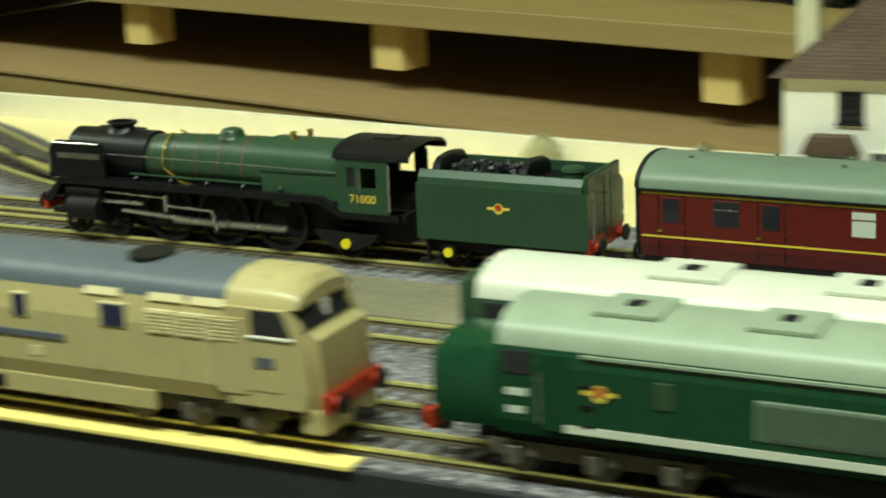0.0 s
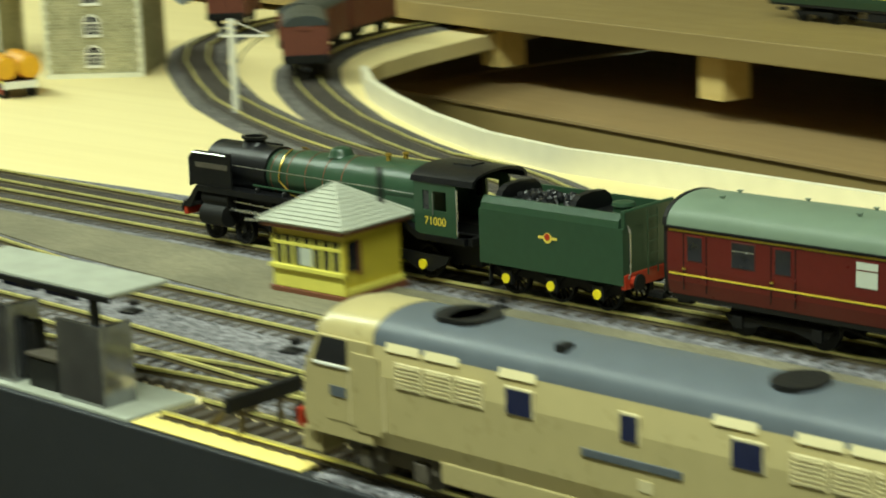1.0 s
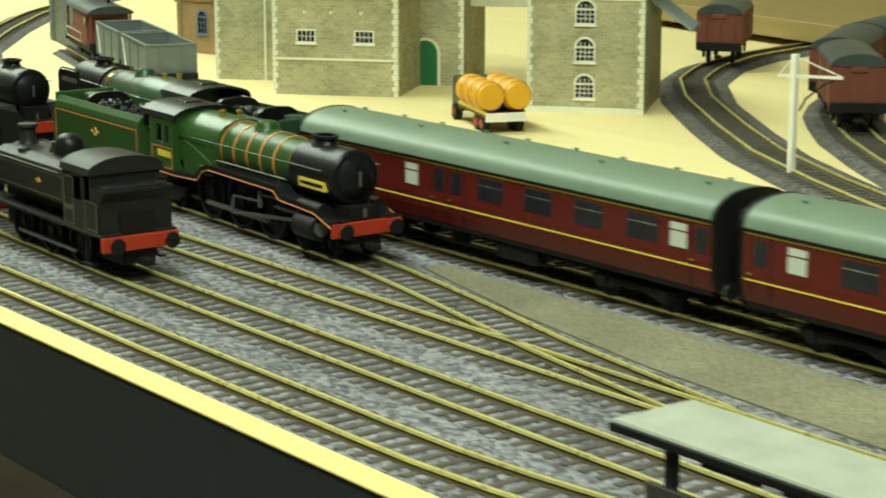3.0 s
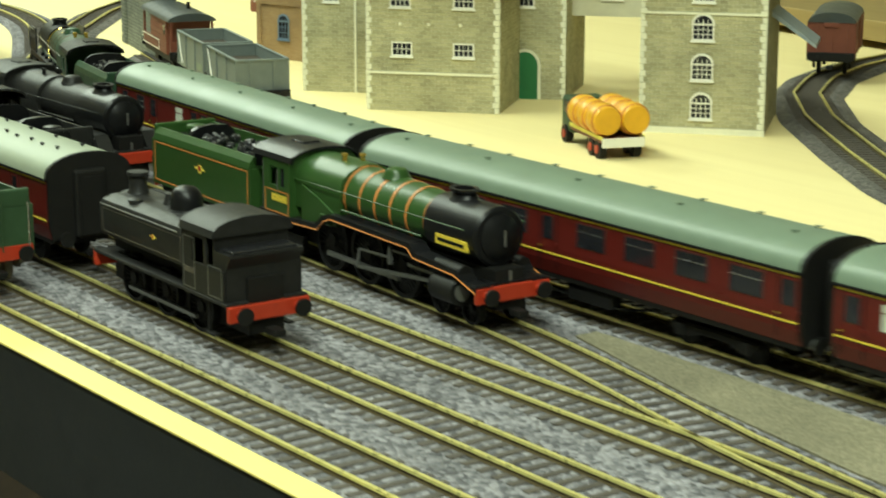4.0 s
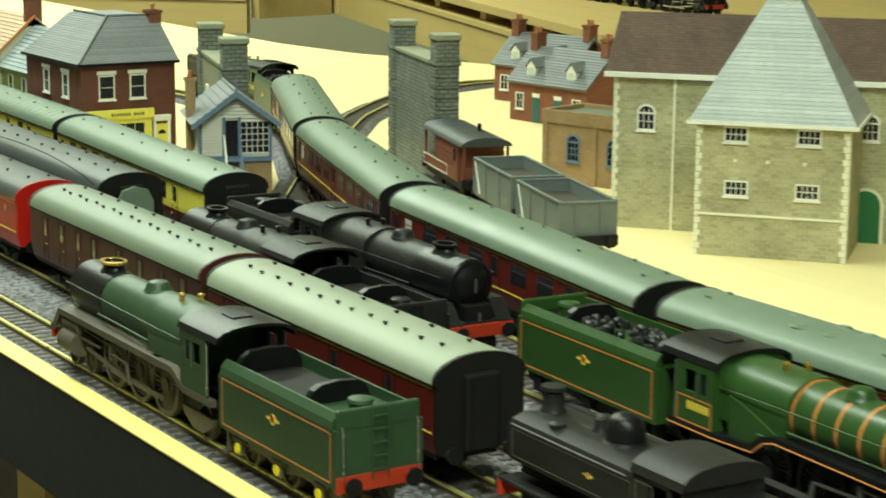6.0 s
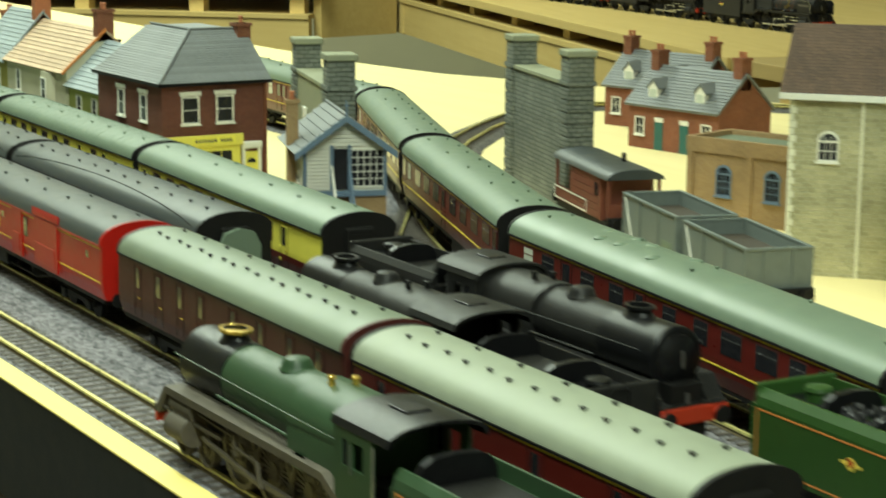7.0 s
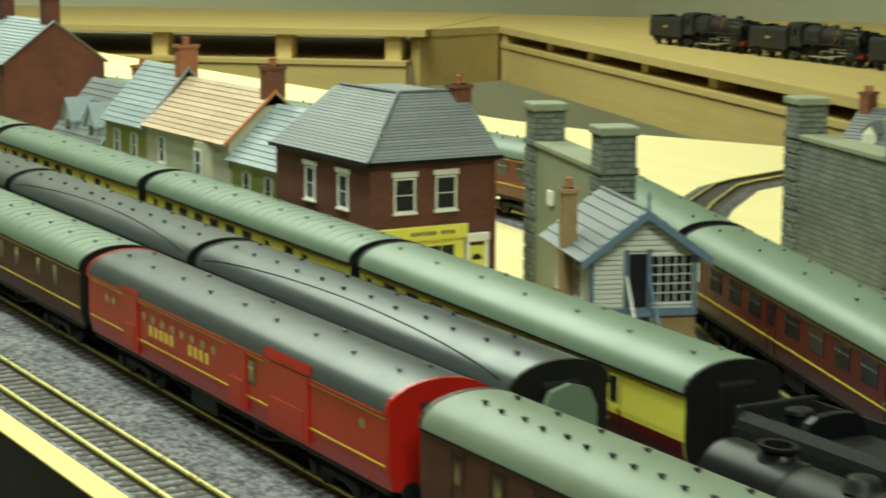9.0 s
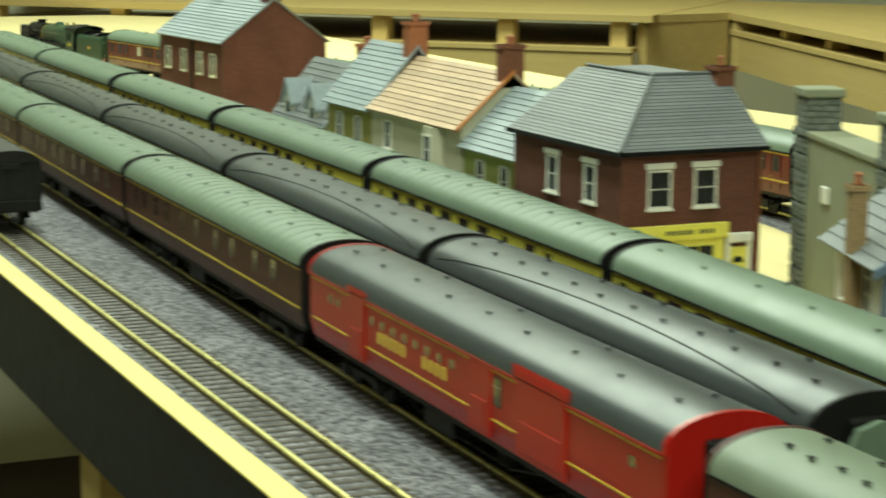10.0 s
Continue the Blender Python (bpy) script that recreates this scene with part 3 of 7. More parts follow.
def engine(m, label, boiler_m, Lo=166.0, top=47.0, drive=(62, 88, 115), dr=12.3, lead=(16, 36), trail=(146,), bands=None, nband=5, deflect=False, cab=None, run_m=None, gear=FRAME_B,
           splash=None, number=None, plate=None, axle=None, taper=0.0, flare=False, belpaire=True, chim_m=None, group="", rods=STEEL, gear_parts=None, cap=None):
    """A tender engine with outside valve gear; x = 0 at the front buffers, the cab's back at -Lo."""
    e = thing("steam_locomotive", label, "locomotive", m, group)
    zc, r = top - 15.0, 10.8
    run_m, cab = run_m or BLACK, cab or boiler_m
    sb1, fb0, cab0 = (-52 if deflect else -46), -Lo + 62, -Lo + 28
    rb = r + 0.9
    # smokebox and boiler, turned along x
    part("smokebox", lathe(B(), (0, 0, zc), [(2.5, -11.2), (7.5, -11.6), (8.2, -12.4), (r - 0.6, -12.6), (r + 0.3, -13.4), (r + 0.3, sb1)], 32, "x"), BLACK, e, smooth=True)
    door = part("smokebox_door", lathe(B(), (0, 0, zc), [(1.0, -9.6), (5.5, -10.4), (8.3, -12.0), (8.5, -12.8)], 28, "x"), BLACK, e, smooth=True)
    part("door_handle", box(B(), -9.4, -8.6, -0.5, 0.5, zc - 3, zc + 3, 0.2), DULLST, door)
    part("boiler", lathe(B(), (0, 0, zc), [(r - taper, sb1 + 0.05), (r, sb1 - 14), (rb, fb0)], 36, "x"), boiler_m, e, smooth=True)
    w = rb + 1.6
    pf = [(-w, zc - 9), (w, zc - 9), (w, zc + 3)]
    for k in range(1, 8):
        a = math.pi * k / 8
        pf.append((w * math.cos(a) ** (1 if not belpaire else 1), zc + 3 + (rb - 2.2) * math.sin(a)))
    pf.append((-w, zc + 3))
    part("firebox", prism(B(), pf, "x", cab0, fb0 + 1.5), boiler_m, e, smooth=True)
    if bands:
        for k in range(nband):
            x = sb1 - 2 + (fb0 - sb1 + 4) * k / max(1, nband - 1)
            rr = (r - taper + taper * (sb1 - x) / 14 if x > sb1 - 14 else r + (rb - r) * (sb1 - 14 - x) / max(1.0, sb1 - 14 - fb0)) + 0.25
            rr = min(max(rr, r - taper + 0.25), rb + 0.25)
            part("boiler_band", lathe(B(), (0, 0, zc), [(rr - 0.3, x - 0.6), (rr, x - 0.6), (rr, x + 0.6), (rr - 0.3, x + 0.6)], 36, "x"), bands, e, smooth=True)
    if deflect:
        for k in range(6):
            x = sb1 - 3 + (fb0 - sb1 + 4) * k / 5
            rr = (r - taper + taper * (sb1 - x) / 14 if x > sb1 - 14 else r + (rb - r) * (sb1 - 14 - x) / max(1.0, sb1 - 14 - fb0)) + 0.15
            part("boiler_band", lathe(B(), (0, 0, zc), [(rr - 0.3, x - 0.18), (rr, x - 0.18), (rr, x + 0.18), (rr - 0.3, x + 0.18)], 36, "x"), LINE_D, e, smooth=True)
    # chimney, dome, valves
    ch = part("chimney", lathe(B(), (-26, 0, zc + r - 1.2), [(5.6, 0), (4.4, 1.6), (4.0, 2.6), (4.2, 3.4), (5.0, 3.8), (5.0, 4.7), (3.6, 4.7), (3.4, 2.5)], 24), chim_m or BLACK, e, smooth=True)
    ch.scale = (1.35, 1, 1)
    if cap:
        part("chimney_cap", lathe(B(), (-26, 0, zc + r + 2.2), [(4.6, 0), (5.3, 0.5), (5.3, 1.5), (4.0, 1.6), (3.6, 0.4)], 24), cap, ch, "bright copper chimney rim", smooth=True)
    part("dome", lathe(B(), (sb1 - (sb1 - fb0) * 0.62, 0, zc + rb - 1.2), [(5.8, 0), (4.9, 1.2), (4.7, 2.3), (3.8, 3.4), (1.6, 4.0)], 24), boiler_m, e, smooth=True)
    for k, x in enumerate((fb0 - 8, fb0 - 12)):
        part("safety_valve", lathe(B(), (x, 3 - 6 * k, zc + rb - 0.5), [(1.2, 0), (1.0, 2.6), (1.5, 3.0), (1.3, 3.8), (0.5, 4.0)], 10), BRASS if boiler_m is not BLACK_M else BLACK, e, smooth=True)
    # running plate in a stepped outline, with valance
    zr = 25.0 if not flare else 22.5
    for s in (-1, 1):
        ys = (s * 9, s * 16.3)
        outline = [(-4, 17), (-6, 17), (-13, zr), (-Lo + 36, zr), (-Lo + 26, zr - 5), (-Lo + 2, zr - 5), (-Lo + 2, zr - 7.6), (-Lo + 27, zr - 7.6), (-Lo + 37, zr - 2.6), (-14, zr - 2.6), (-8, 14.5), (-4, 14.5)]
        if flare:
            outline = [(-4, 17), (-13, 17), (-17, 21), (-44, 22), (-48, 25), (-106, 25.5), (-112, 24), (-118, 19.5), (-Lo + 28, 18.5), (-Lo + 2, 18.5), (-Lo + 2, 16), (-Lo + 28, 16), (-116, 17), (-110, 21.6), (-105, 23), (-49, 22.5), (-45, 19.5), (-18, 18.5), (-4, 14.5)]
        p = part("running_plate", prism(B(), outline, "y", *ys), run_m, e)
        if bands:
            half = len(outline) // 2
            n = len(outline)
            bm = B()
            low = outline[half + (1 if flare else 0):]
            pts = [(x, s * 16.4, z + 0.4) for x, z in low]
            pipe(bm, pts, 0.3, 5)
            part("valance_line", bm, bands, p)
        bm = pipe(B(), [(-16, s * (r + 2.6), zc + 3.5), (-Lo + 60, s * (rb + 3.0), zc + 3.2), (cab0, s * (w + 0.8), zc + 2.6)], 0.24)
        part("handrail", bm, STEEL if deflect and boiler_m is not BLACK_M else boiler_m, e)
        bm = pipe(B(), [(-46, s * (r + 1.2), zc - 4.5), (-Lo + 64, s * (rb + 1.4), zc - 4.5)], 0.5)
        part("feed_pipe", bm, boiler_m, e)
        part("injector", box(B(), -Lo + 58, -Lo + 50, s * (w - 1), s * (w + 2), zc - 12, zc - 8, 0.6), boiler_m, e)
        # cylinders, valve chest and motion bars
        bm = cyl(B(), (-24, s * 13.6, 12.5), 5.0, 15, "x", 18)
        cyl(bm, (-24, s * 13.0, 19.5), 3.0, 17, "x", 14)
        box(bm, -31, -17, s * 9, s * 15.5, 11, 20, 0.6)
        part("cylinder", bm, gear, e, smooth=True)
        part("cylinder_cover", cyl(B(), (-16.2, s * 13.6, 12.5), 3.2, 1.0, "x", 16), DULLST, e)
        bm = pipe(B(), [(-drive[0], s * 11.6, dr - 4.5), (-drive[1], s * 11.6, dr - 4.5), (-drive[2], s * 11.6, dr - 4.5)], 1.1, 4)
        cr = part("coupling_rod", bm, rods, e)
        if gear_parts is None:
            part("connecting_rod", pipe(B(), [(-38, s * 13.4, 12.5), (-drive[1], s * 13.4, dr - 4.5)], 0.9, 4), rods, e)
        else:
            gear_parts["coupling"].append(cr)
            gear_parts["connecting"].append(part("connecting_rod", pipe(B(), [(0, s * 13.4, 0), (38 - drive[1], s * 13.4, 0)], 0.9, 4), rods, e))
        part("slide_bar", box(B(), -52, -31, s * 12.6, s * 14.2, 15.2, 16.4), rods, e)
        bm = pipe(B(), [(-drive[1], s * 14.4, dr - 4.5), (-drive[1] + 2, s * 14.4, dr + 3)], 0.7, 4)
        pipe(bm, [(-drive[1] + 2, s * 14.4, dr + 3), (-64, s * 14.2, 16)], 0.55, 4)
        pipe(bm, [(-64, s * 14.2, 20.5), (-64, s * 14.2, 13.5)], 1.0, 4)
        pipe(bm, [(-64, s * 14.0, 19), (-34, s * 13.2, 19.5)], 0.5, 4)
        part("valve_gear", bm, rods, e)
        # cab side with two windows cut through
        zt = zc + 9.0
        bm = B()
        x0, x1 = -Lo + 6, cab0
        for a in ((x0, x1, zr - 5, zc - 2.2), (x0, x1, zc + 5.6, zt), (x0, x0 + 5, zc - 2.2, zc + 5.6), (x0 + 12, x0 + 14, zc - 2.2, zc + 5.6), (x1 - 4.5, x1, zc - 2.2, zc + 5.6)):
            box(bm, a[0], a[1], min(s * 15.2, s * 16.2), max(s * 15.2, s * 16.2), a[2], a[3])
        cs = part("cab_side", bm, cab, e)
        part("cab_window", box(B(), x0 + 14, x1 - 4.5, s * 15.5, s * 15.8, zc - 2.2, zc + 5.6), GLASS_D, cs)
        part("window_frame", box(B(), x0 + 11.8, x0 + 12.3, s * 16.2, s * 16.5, zc - 4, zc + 4.6), DULLST, cs)
        part("cab_rail", pipe(B(), [(x0 - 0.3, s * 16, zr - 4), (x0 - 0.3, s * 16, zt - 2)], 0.35), STEEL if boiler_m is not BLACK_M else DULLST, e)
        if number:
            n = text("cab_number", number, 4.6, YELLOW, cs, Matrix.Translation(((x0 + x1) / 2 * MM, s * 16.22 * MM, (zc - 6.6) * MM)) @ Euler((radians(90), 0, 0 if s < 0 else radians(180))).to_matrix().to_4x4())
        elif bands:
            bm = B()
            for k in range(5):
                box(bm, x0 + 7 + k * 2.6, x0 + 9 + k * 2.6, s * 16.2, s * 16.35, zc - 8.5, zc - 5.6)
            part("cab_number", bm, YELLOW, cs, "small yellow cab number")
        if bands:
            lined_panel(cs, x0 + 1, x1 - 1, zr - 4, zc - 4, s, 16.2, bands, 0.5)
        if deflect:
            bm = prism(B(), [(-8, zr - 1), (-12, zr + 0.2), (-36, zr + 0.2), (-36, zc + 8.5), (-13, zc + 8.5), (-9.5, zc + 6.5), (-8, zc + 3)], "y", s * 15.0, s * 15.8)
            dfl = part("smoke_deflector", bm, BLACK, e, "black smoke deflector plate")
            part("deflector_rail", pipe(B(), [(-9.2, s * 16.3, zr + 2), (-9.2, s * 16.3, zc + 5), (-12, s * 16.3, zc + 7.6), (-34, s * 16.3, zc + 7.6)], 0.35), STEEL, dfl)
            part("nameplate", box(B(), -34, -13, s * 15.8, s * 16.1, zc + 1.2, zc + 3.4), GREY_WORN, dfl, "small dark nameplate")
            part("feed_line", pipe(B(), [(sb1 - 10, s * (r + 0.8) * math.sin(a), zc + (r + 0.8) * math.cos(a)) for a in [0.25 + 0.2 * k for k in range(8)]] + [(sb1 - 18, s * (r + 1.4), zc - 6), (sb1 - 26, s * (r + 1.4), zc - 8)], 0.45, 6), BRASS, e, "polished copper-brass feed pipe")
            for k in range(5):
                part("oil_cup", lathe(B(), (-50 - k * 17, s * 13.5, zr), [(1.2, 0), (1.2, 1.4), (0.6, 2.2)], 8), BLACK, p)
        elif plate:
            part("nameplate", box(B(), -37, -17, s * 10.2, s * 11.6, zc - 5.2, zc - 1.6), plate, e, "bright yellow nameplate")
            part("nameplate_writing", box(B(), -35.5, -18.5, min(s * 11.6, s * 11.7), max(s * 11.6, s * 11.7), zc - 4.0, zc - 2.7), BLACK, e)
    if splash:
        for s in (-1, 1):
            bm = prism(B(), [(-Lo + 34, zr - 4), (-Lo + 34, zc + 1), (-Lo + 46, zc - 2), (-Lo + 60, zc - 7), (-Lo + 62, zr - 2)], "y", s * 11, s * 14.2)
            part("firebox_cladding", bm, splash, e)
    # cab front, roof and floor
    rp = [(16.6 * math.cos(math.pi * k / 10), zc + 8.8 + 5.6 * math.sin(math.pi * k / 10) ** 0.8) for k in range(11)]
    rp += [(15.4 * math.cos(math.pi * k / 10), zc + 8.4 + 5.0 * math.sin(math.pi * k / 10) ** 0.8) for k in range(10, -1, -1)]
    part("cab_roof", prism(B(), rp, "x", -Lo - 3, cab0 + 1.5), BLACK if boiler_m is not BLACK_M else BLACK_M, e, smooth=True)
    part("roof_vent", box(B(), -Lo + 8, -Lo + 18, -4, 4, zc + 13.6, zc + 14.9, 0.4), BLACK, e)
    part("cab_front", prism(B(), [(-15.6, zr - 4), (15.6, zr - 4), (15.6, zc + 8)] + [(15.4 * math.cos(math.pi * k / 10), zc + 8.4 + 5.0 * math.sin(math.pi * k / 10) ** 0.8) for k in range(1, 10)] + [(-15.6, zc + 8)], "x", cab0 - 1, cab0), cab, e)
    part("cab_floor", box(B(), -Lo, cab0, -14, 14, zr - 8, zr - 5), FRAME_B, e)
    part("frame", box(B(), -Lo + 2, -6, -6.4, 6.4, 7, zr - 1), FRAME_B, e)
    part("ash_pan", box(B(), -Lo + 30, fb0, -7.5, 7.5, 8, zr), FRAME_B, e)
    for x in lead:
        wheel(e, -x, 6.2, gear, gear, 9, name="leading_wheel")
    for x in drive:
        made = wheel(e, -x, dr, gear, gear, 14, name="driving_wheel", free=gear_parts is not None)
        if gear_parts is not None:
            gear_parts["driving"].append((-x, made))
    for x in trail:
        wheel(e, -x, 7.0, gear, gear, 8, name="trailing_wheel")
        for s in (-1, 1):
            tb = part("trailing_frame", prism(B(), [(-x - 14, 11), (-x + 14, 11), (-x + 12, 8), (-x + 4, 4), (-x - 4, 4), (-x - 12, 8)], "y", s * 11.5, s * 13), gear, e)
            if axle:
                part("axlebox_cover", cyl(B(), (-x, s * 13.6, 6.6), 2.0, 1.0, "y", 14), axle, tb, "bright yellow roller-bearing cover")
    part("front_footplate", box(B(), -14, -5, -15.5, 15.5, 16.2, 17.4, 0.3), run_m, e)
    buffers(e, 0, 1)
    part("lamp_iron", box(B(), -6, -5.4, -0.6, 0.6, 17, 21), DULLST, e)
    return e


def coach(m, label, side_m, roof_m, L=258.0, H=48.0, wins=(), style="mk1", lower=None, group="", vents=9, ends=None, band=YELLOW, ribs=False):
    """A bogie coach centred on x = 0. wins: (x, width, kind) with kind w, d, f or s."""
    c = thing("railway_coach", label, "coach", m, group)
    h = L / 2
    w = 18.0
    zc = H - 9.5
    zf = 13.5
    body = [(-w + 1.6, zf), (-w + 0.3, zf + 5), (-w, zf + 10), (-w + 0.2, zc), (w - 0.2, zc), (w, zf + 10), (w - 0.3, zf + 5), (w - 1.6, zf)]
    part("body", prism(B(), body, "x", -h + 1.2, h - 1.2), side_m, c)
    rp = [((w + 0.5) * math.cos(math.pi * k / 14), zc + (H - zc) * math.sin(math.pi * k / 14) ** 0.85) for k in range(15)]
    roof = part("roof", prism(B(), rp, "x", -h + 1.3, h - 1.3), roof_m, c, smooth=True)
    for s in (-1, 1):
        part("gutter", box(B(), -h + 0.4, h - 0.4, s * (w + 0.2), s * (w + 0.75), zc - 0.5, zc + 0.35), FRAME_B if style != "mail" else side_m, c)
        if band:
            part("cantrail_line", box(B(), -h + 2, h - 2, s * (w - 0.1), s * (w + 0.14), zc - 1.6, zc - 1.05), band, c)
            part("waist_line", box(B(), -h + 2, h - 2, s * (w - 0.1), s * (w + 0.14), zf + 7.4, zf + 7.95), band, c)
        if lower:
            bm = prism(B(), [(s * (w - 1.5), zf), (s * (w - 0.2), zf + 5), (s * (w + 0.06), zf + 8), (s * (w - 2), zf + 8)], "x", -h + 1.3, h - 1.3)
            part("lower_panel", bm, lower, c, "crimson lower panel")
        for x, ww, kind in wins:
            z0, z1 = zc - 11.5, zc - 3.0
            if kind == "d":
                bm = B()
                for a in (x - ww / 2 - 1.8, x + ww / 2 + 1.8):
                    box(bm, a - 0.15, a + 0.15, s * (w - 0.1), s * (w + 0.1), zf + 2, zc - 2)
                d = part("door", bm, FRAME_B, c)
                part("door_handle", box(B(), x + ww / 2 + 0.4, x + ww / 2 + 2, s * w, s * (w + 0.7), zf + 9.5, zf + 10.2), BRASS, d)
                for zz in (zf + 5, zf + 11):
                    part("hinge", box(B(), x - ww / 2 - 2.2, x - ww / 2 - 1.4, s * w, s * (w + 0.5), zz, zz + 0.9), side_m, d)
            if kind == "s":
                z0, z1 = zc - 7.5, zc - 4.5
            mm = FROST if kind == "f" else GLASS_D
            fr = part("window_frame", box(B(), x - ww / 2 - 0.5, x + ww / 2 + 0.5, s * (w - 0.6), s * (w + 0.1), z0 - 0.5, z1 + 0.5, 0.25), side_m if kind != "w" else MAROON_D, c)
            part("window_pane", box(B(), x - ww / 2, x + ww / 2, s * (w - 0.4), s * (w + 0.18), z0, z1), mm, fr)
            if kind in "wf":
                part("window_bar", box(B(), x - ww / 2, x + ww / 2, s * w, s * (w + 0.28), z1 - 2.9, z1 - 2.5), STEEL if kind == "w" else side_m, fr)
    for k in range(vents):
        x = -h + 16 + (L - 32) * k / max(1, vents - 1)
        for y in ((-5.5, 5.5) if k % 2 == 0 else (-6.5,)):
            zz = zc + (H - zc) * math.sin(math.acos(abs(y) / (w + 0.5))) ** 0.85
            bm = cyl(B(), (x, y, zz), 0.6, 1.4, "z", 8)
            box(bm, x - 1.0, x + 1.0, y - 0.7, y + 0.7, zz + 0.5, zz + 1.0, 0.15)
            part("roof_vent", bm, roof_m if style in ("mk1", "mail") else FRAME_B, roof)
    if style == "old" and roof_m is ROOF_D:
        for s in (-1, 1):
            seam = []
            for k in range(17):
                a = 0.30 + 0.62 * math.sin(math.pi * k / 16) ** 0.7
                seam.append((-h + 8 + (L - 16) * k / 16, s * (w + 0.5) * math.cos(a), zc + (H - zc) * math.sin(a) ** 0.85))
            part("roof_seam", pipe(B(), seam, 0.28, 5), FRAME_B, roof)
    if ribs:
        for k in range(26):
            x = -h + 8 + (L - 16) * k / 25
            pr = [((w + 0.6) * math.cos(math.pi * j / 14), zc + (H + 0.12 - zc) * math.sin(math.pi * j / 14) ** 0.85) for j in range(15)]
            part("roof_rib", prism(B(), pr, "x", x - 0.35, x + 0.35), roof_m, roof)
    for d in (-1, 1):
        xe = d * (h - 1.2)
        part("coach_end", prism(B(), [(p[0] * 0.99, p[1]) for p in body[:4]] + [(q[0] * 1.01, q[1] + 0.25) for q in rp[::-1]] + [(p[0] * 0.99, p[1]) for p in body[4:]], "x", xe, xe + d * 1.6), ends or FRAME_B, c)
        g = part("gangway", box(B(), xe, xe + d * 3.6, -7, 7, zf, zc + 3, 1.2), FRAME_B, c, "black gangway bellows")
        part("gangway_door", box(B(), xe + d * 3.6, xe + d * 4.0, -4.5, 4.5, zf + 1, zc), FRAME_B, g)
        buffers(c, d * (h + 3.2), d, beam=False)
        bx = d * (h - 44)
        bg = part("bogie", box(B(), bx - 21, bx + 21, -12.5, 12.5, 6.2, 8.6, 0.5), FRAME_B, c)
        for s in (-1, 1):
            bm = prism(B(), [(bx - 22, 8), (bx + 22, 8), (bx + 20, 5.5), (bx + 12, 4.2), (bx + 6, 6), (bx - 6, 6), (bx - 12, 4.2), (bx - 20, 5.5)], "y", s * 11.6, s * 13.4)
            part("bogie_side", bm, FRAME_B, bg)
            for xx in (-16, 16):
                part("axlebox", box(B(), bx + xx - 2, bx + xx + 2, s * 13, s * 14.6, 4, 8.4, 0.3), FRAME_B, bg)
        for xx in (-16, 16):
            for s in (-1, 1):
                part("wheel", cyl(B(), (bx + xx, s * 8.8, 6.2), 6.2, 2.4, "y", 18), FRAME_B, bg)
    part("underframe", box(B(), -h + 3, h - 3, -9, 9, 10.5, zf), FRAME_B, c)
    for s in (-1, 1):
        part("sole_bar", box(B(), -h + 2, h - 2, s * 14.5, s * 16.2, 11.6, zf), FRAME_B, c)
        part("battery_box", box(B(), -30, -6, s * 9, s * 15, 5, 11, 0.5), FRAME_B, c)
        part("vacuum_cylinder", cyl(B(), (24, s * 8, 7.5), 4, 6, "z", 14), FRAME_B, c)
        part("truss_rod", pipe(B(), [(-60, s * 13, 11), (-34, s * 13, 6), (34, s * 13, 6), (60, s * 13, 11)], 0.5, 5), FRAME_B, c)
    return c


def wins_brake():
    return [(-x, w, k) for x, w, k in [(-112, 6, "d"), (-92, 9, "w"), (-76, 6, "d"), (-44, 8, "f"), (-26, 6, "d"), (-15, 6, "d"), (6, 15, "w"), (34, 15, "w"), (62, 15, "w"), (90, 15, "w"), (108, 8, "f"), (119, 6, "d")]]


def wins_open():
    return [(-119, 6, "d"), (-100, 15, "w"), (-74, 15, "w"), (-48, 15, "w"), (-22, 15, "w"), (2, 6, "d"), (22, 15, "w"), (48, 15, "w"), (74, 15, "w"), (100, 8, "f"), (116, 6, "d")]


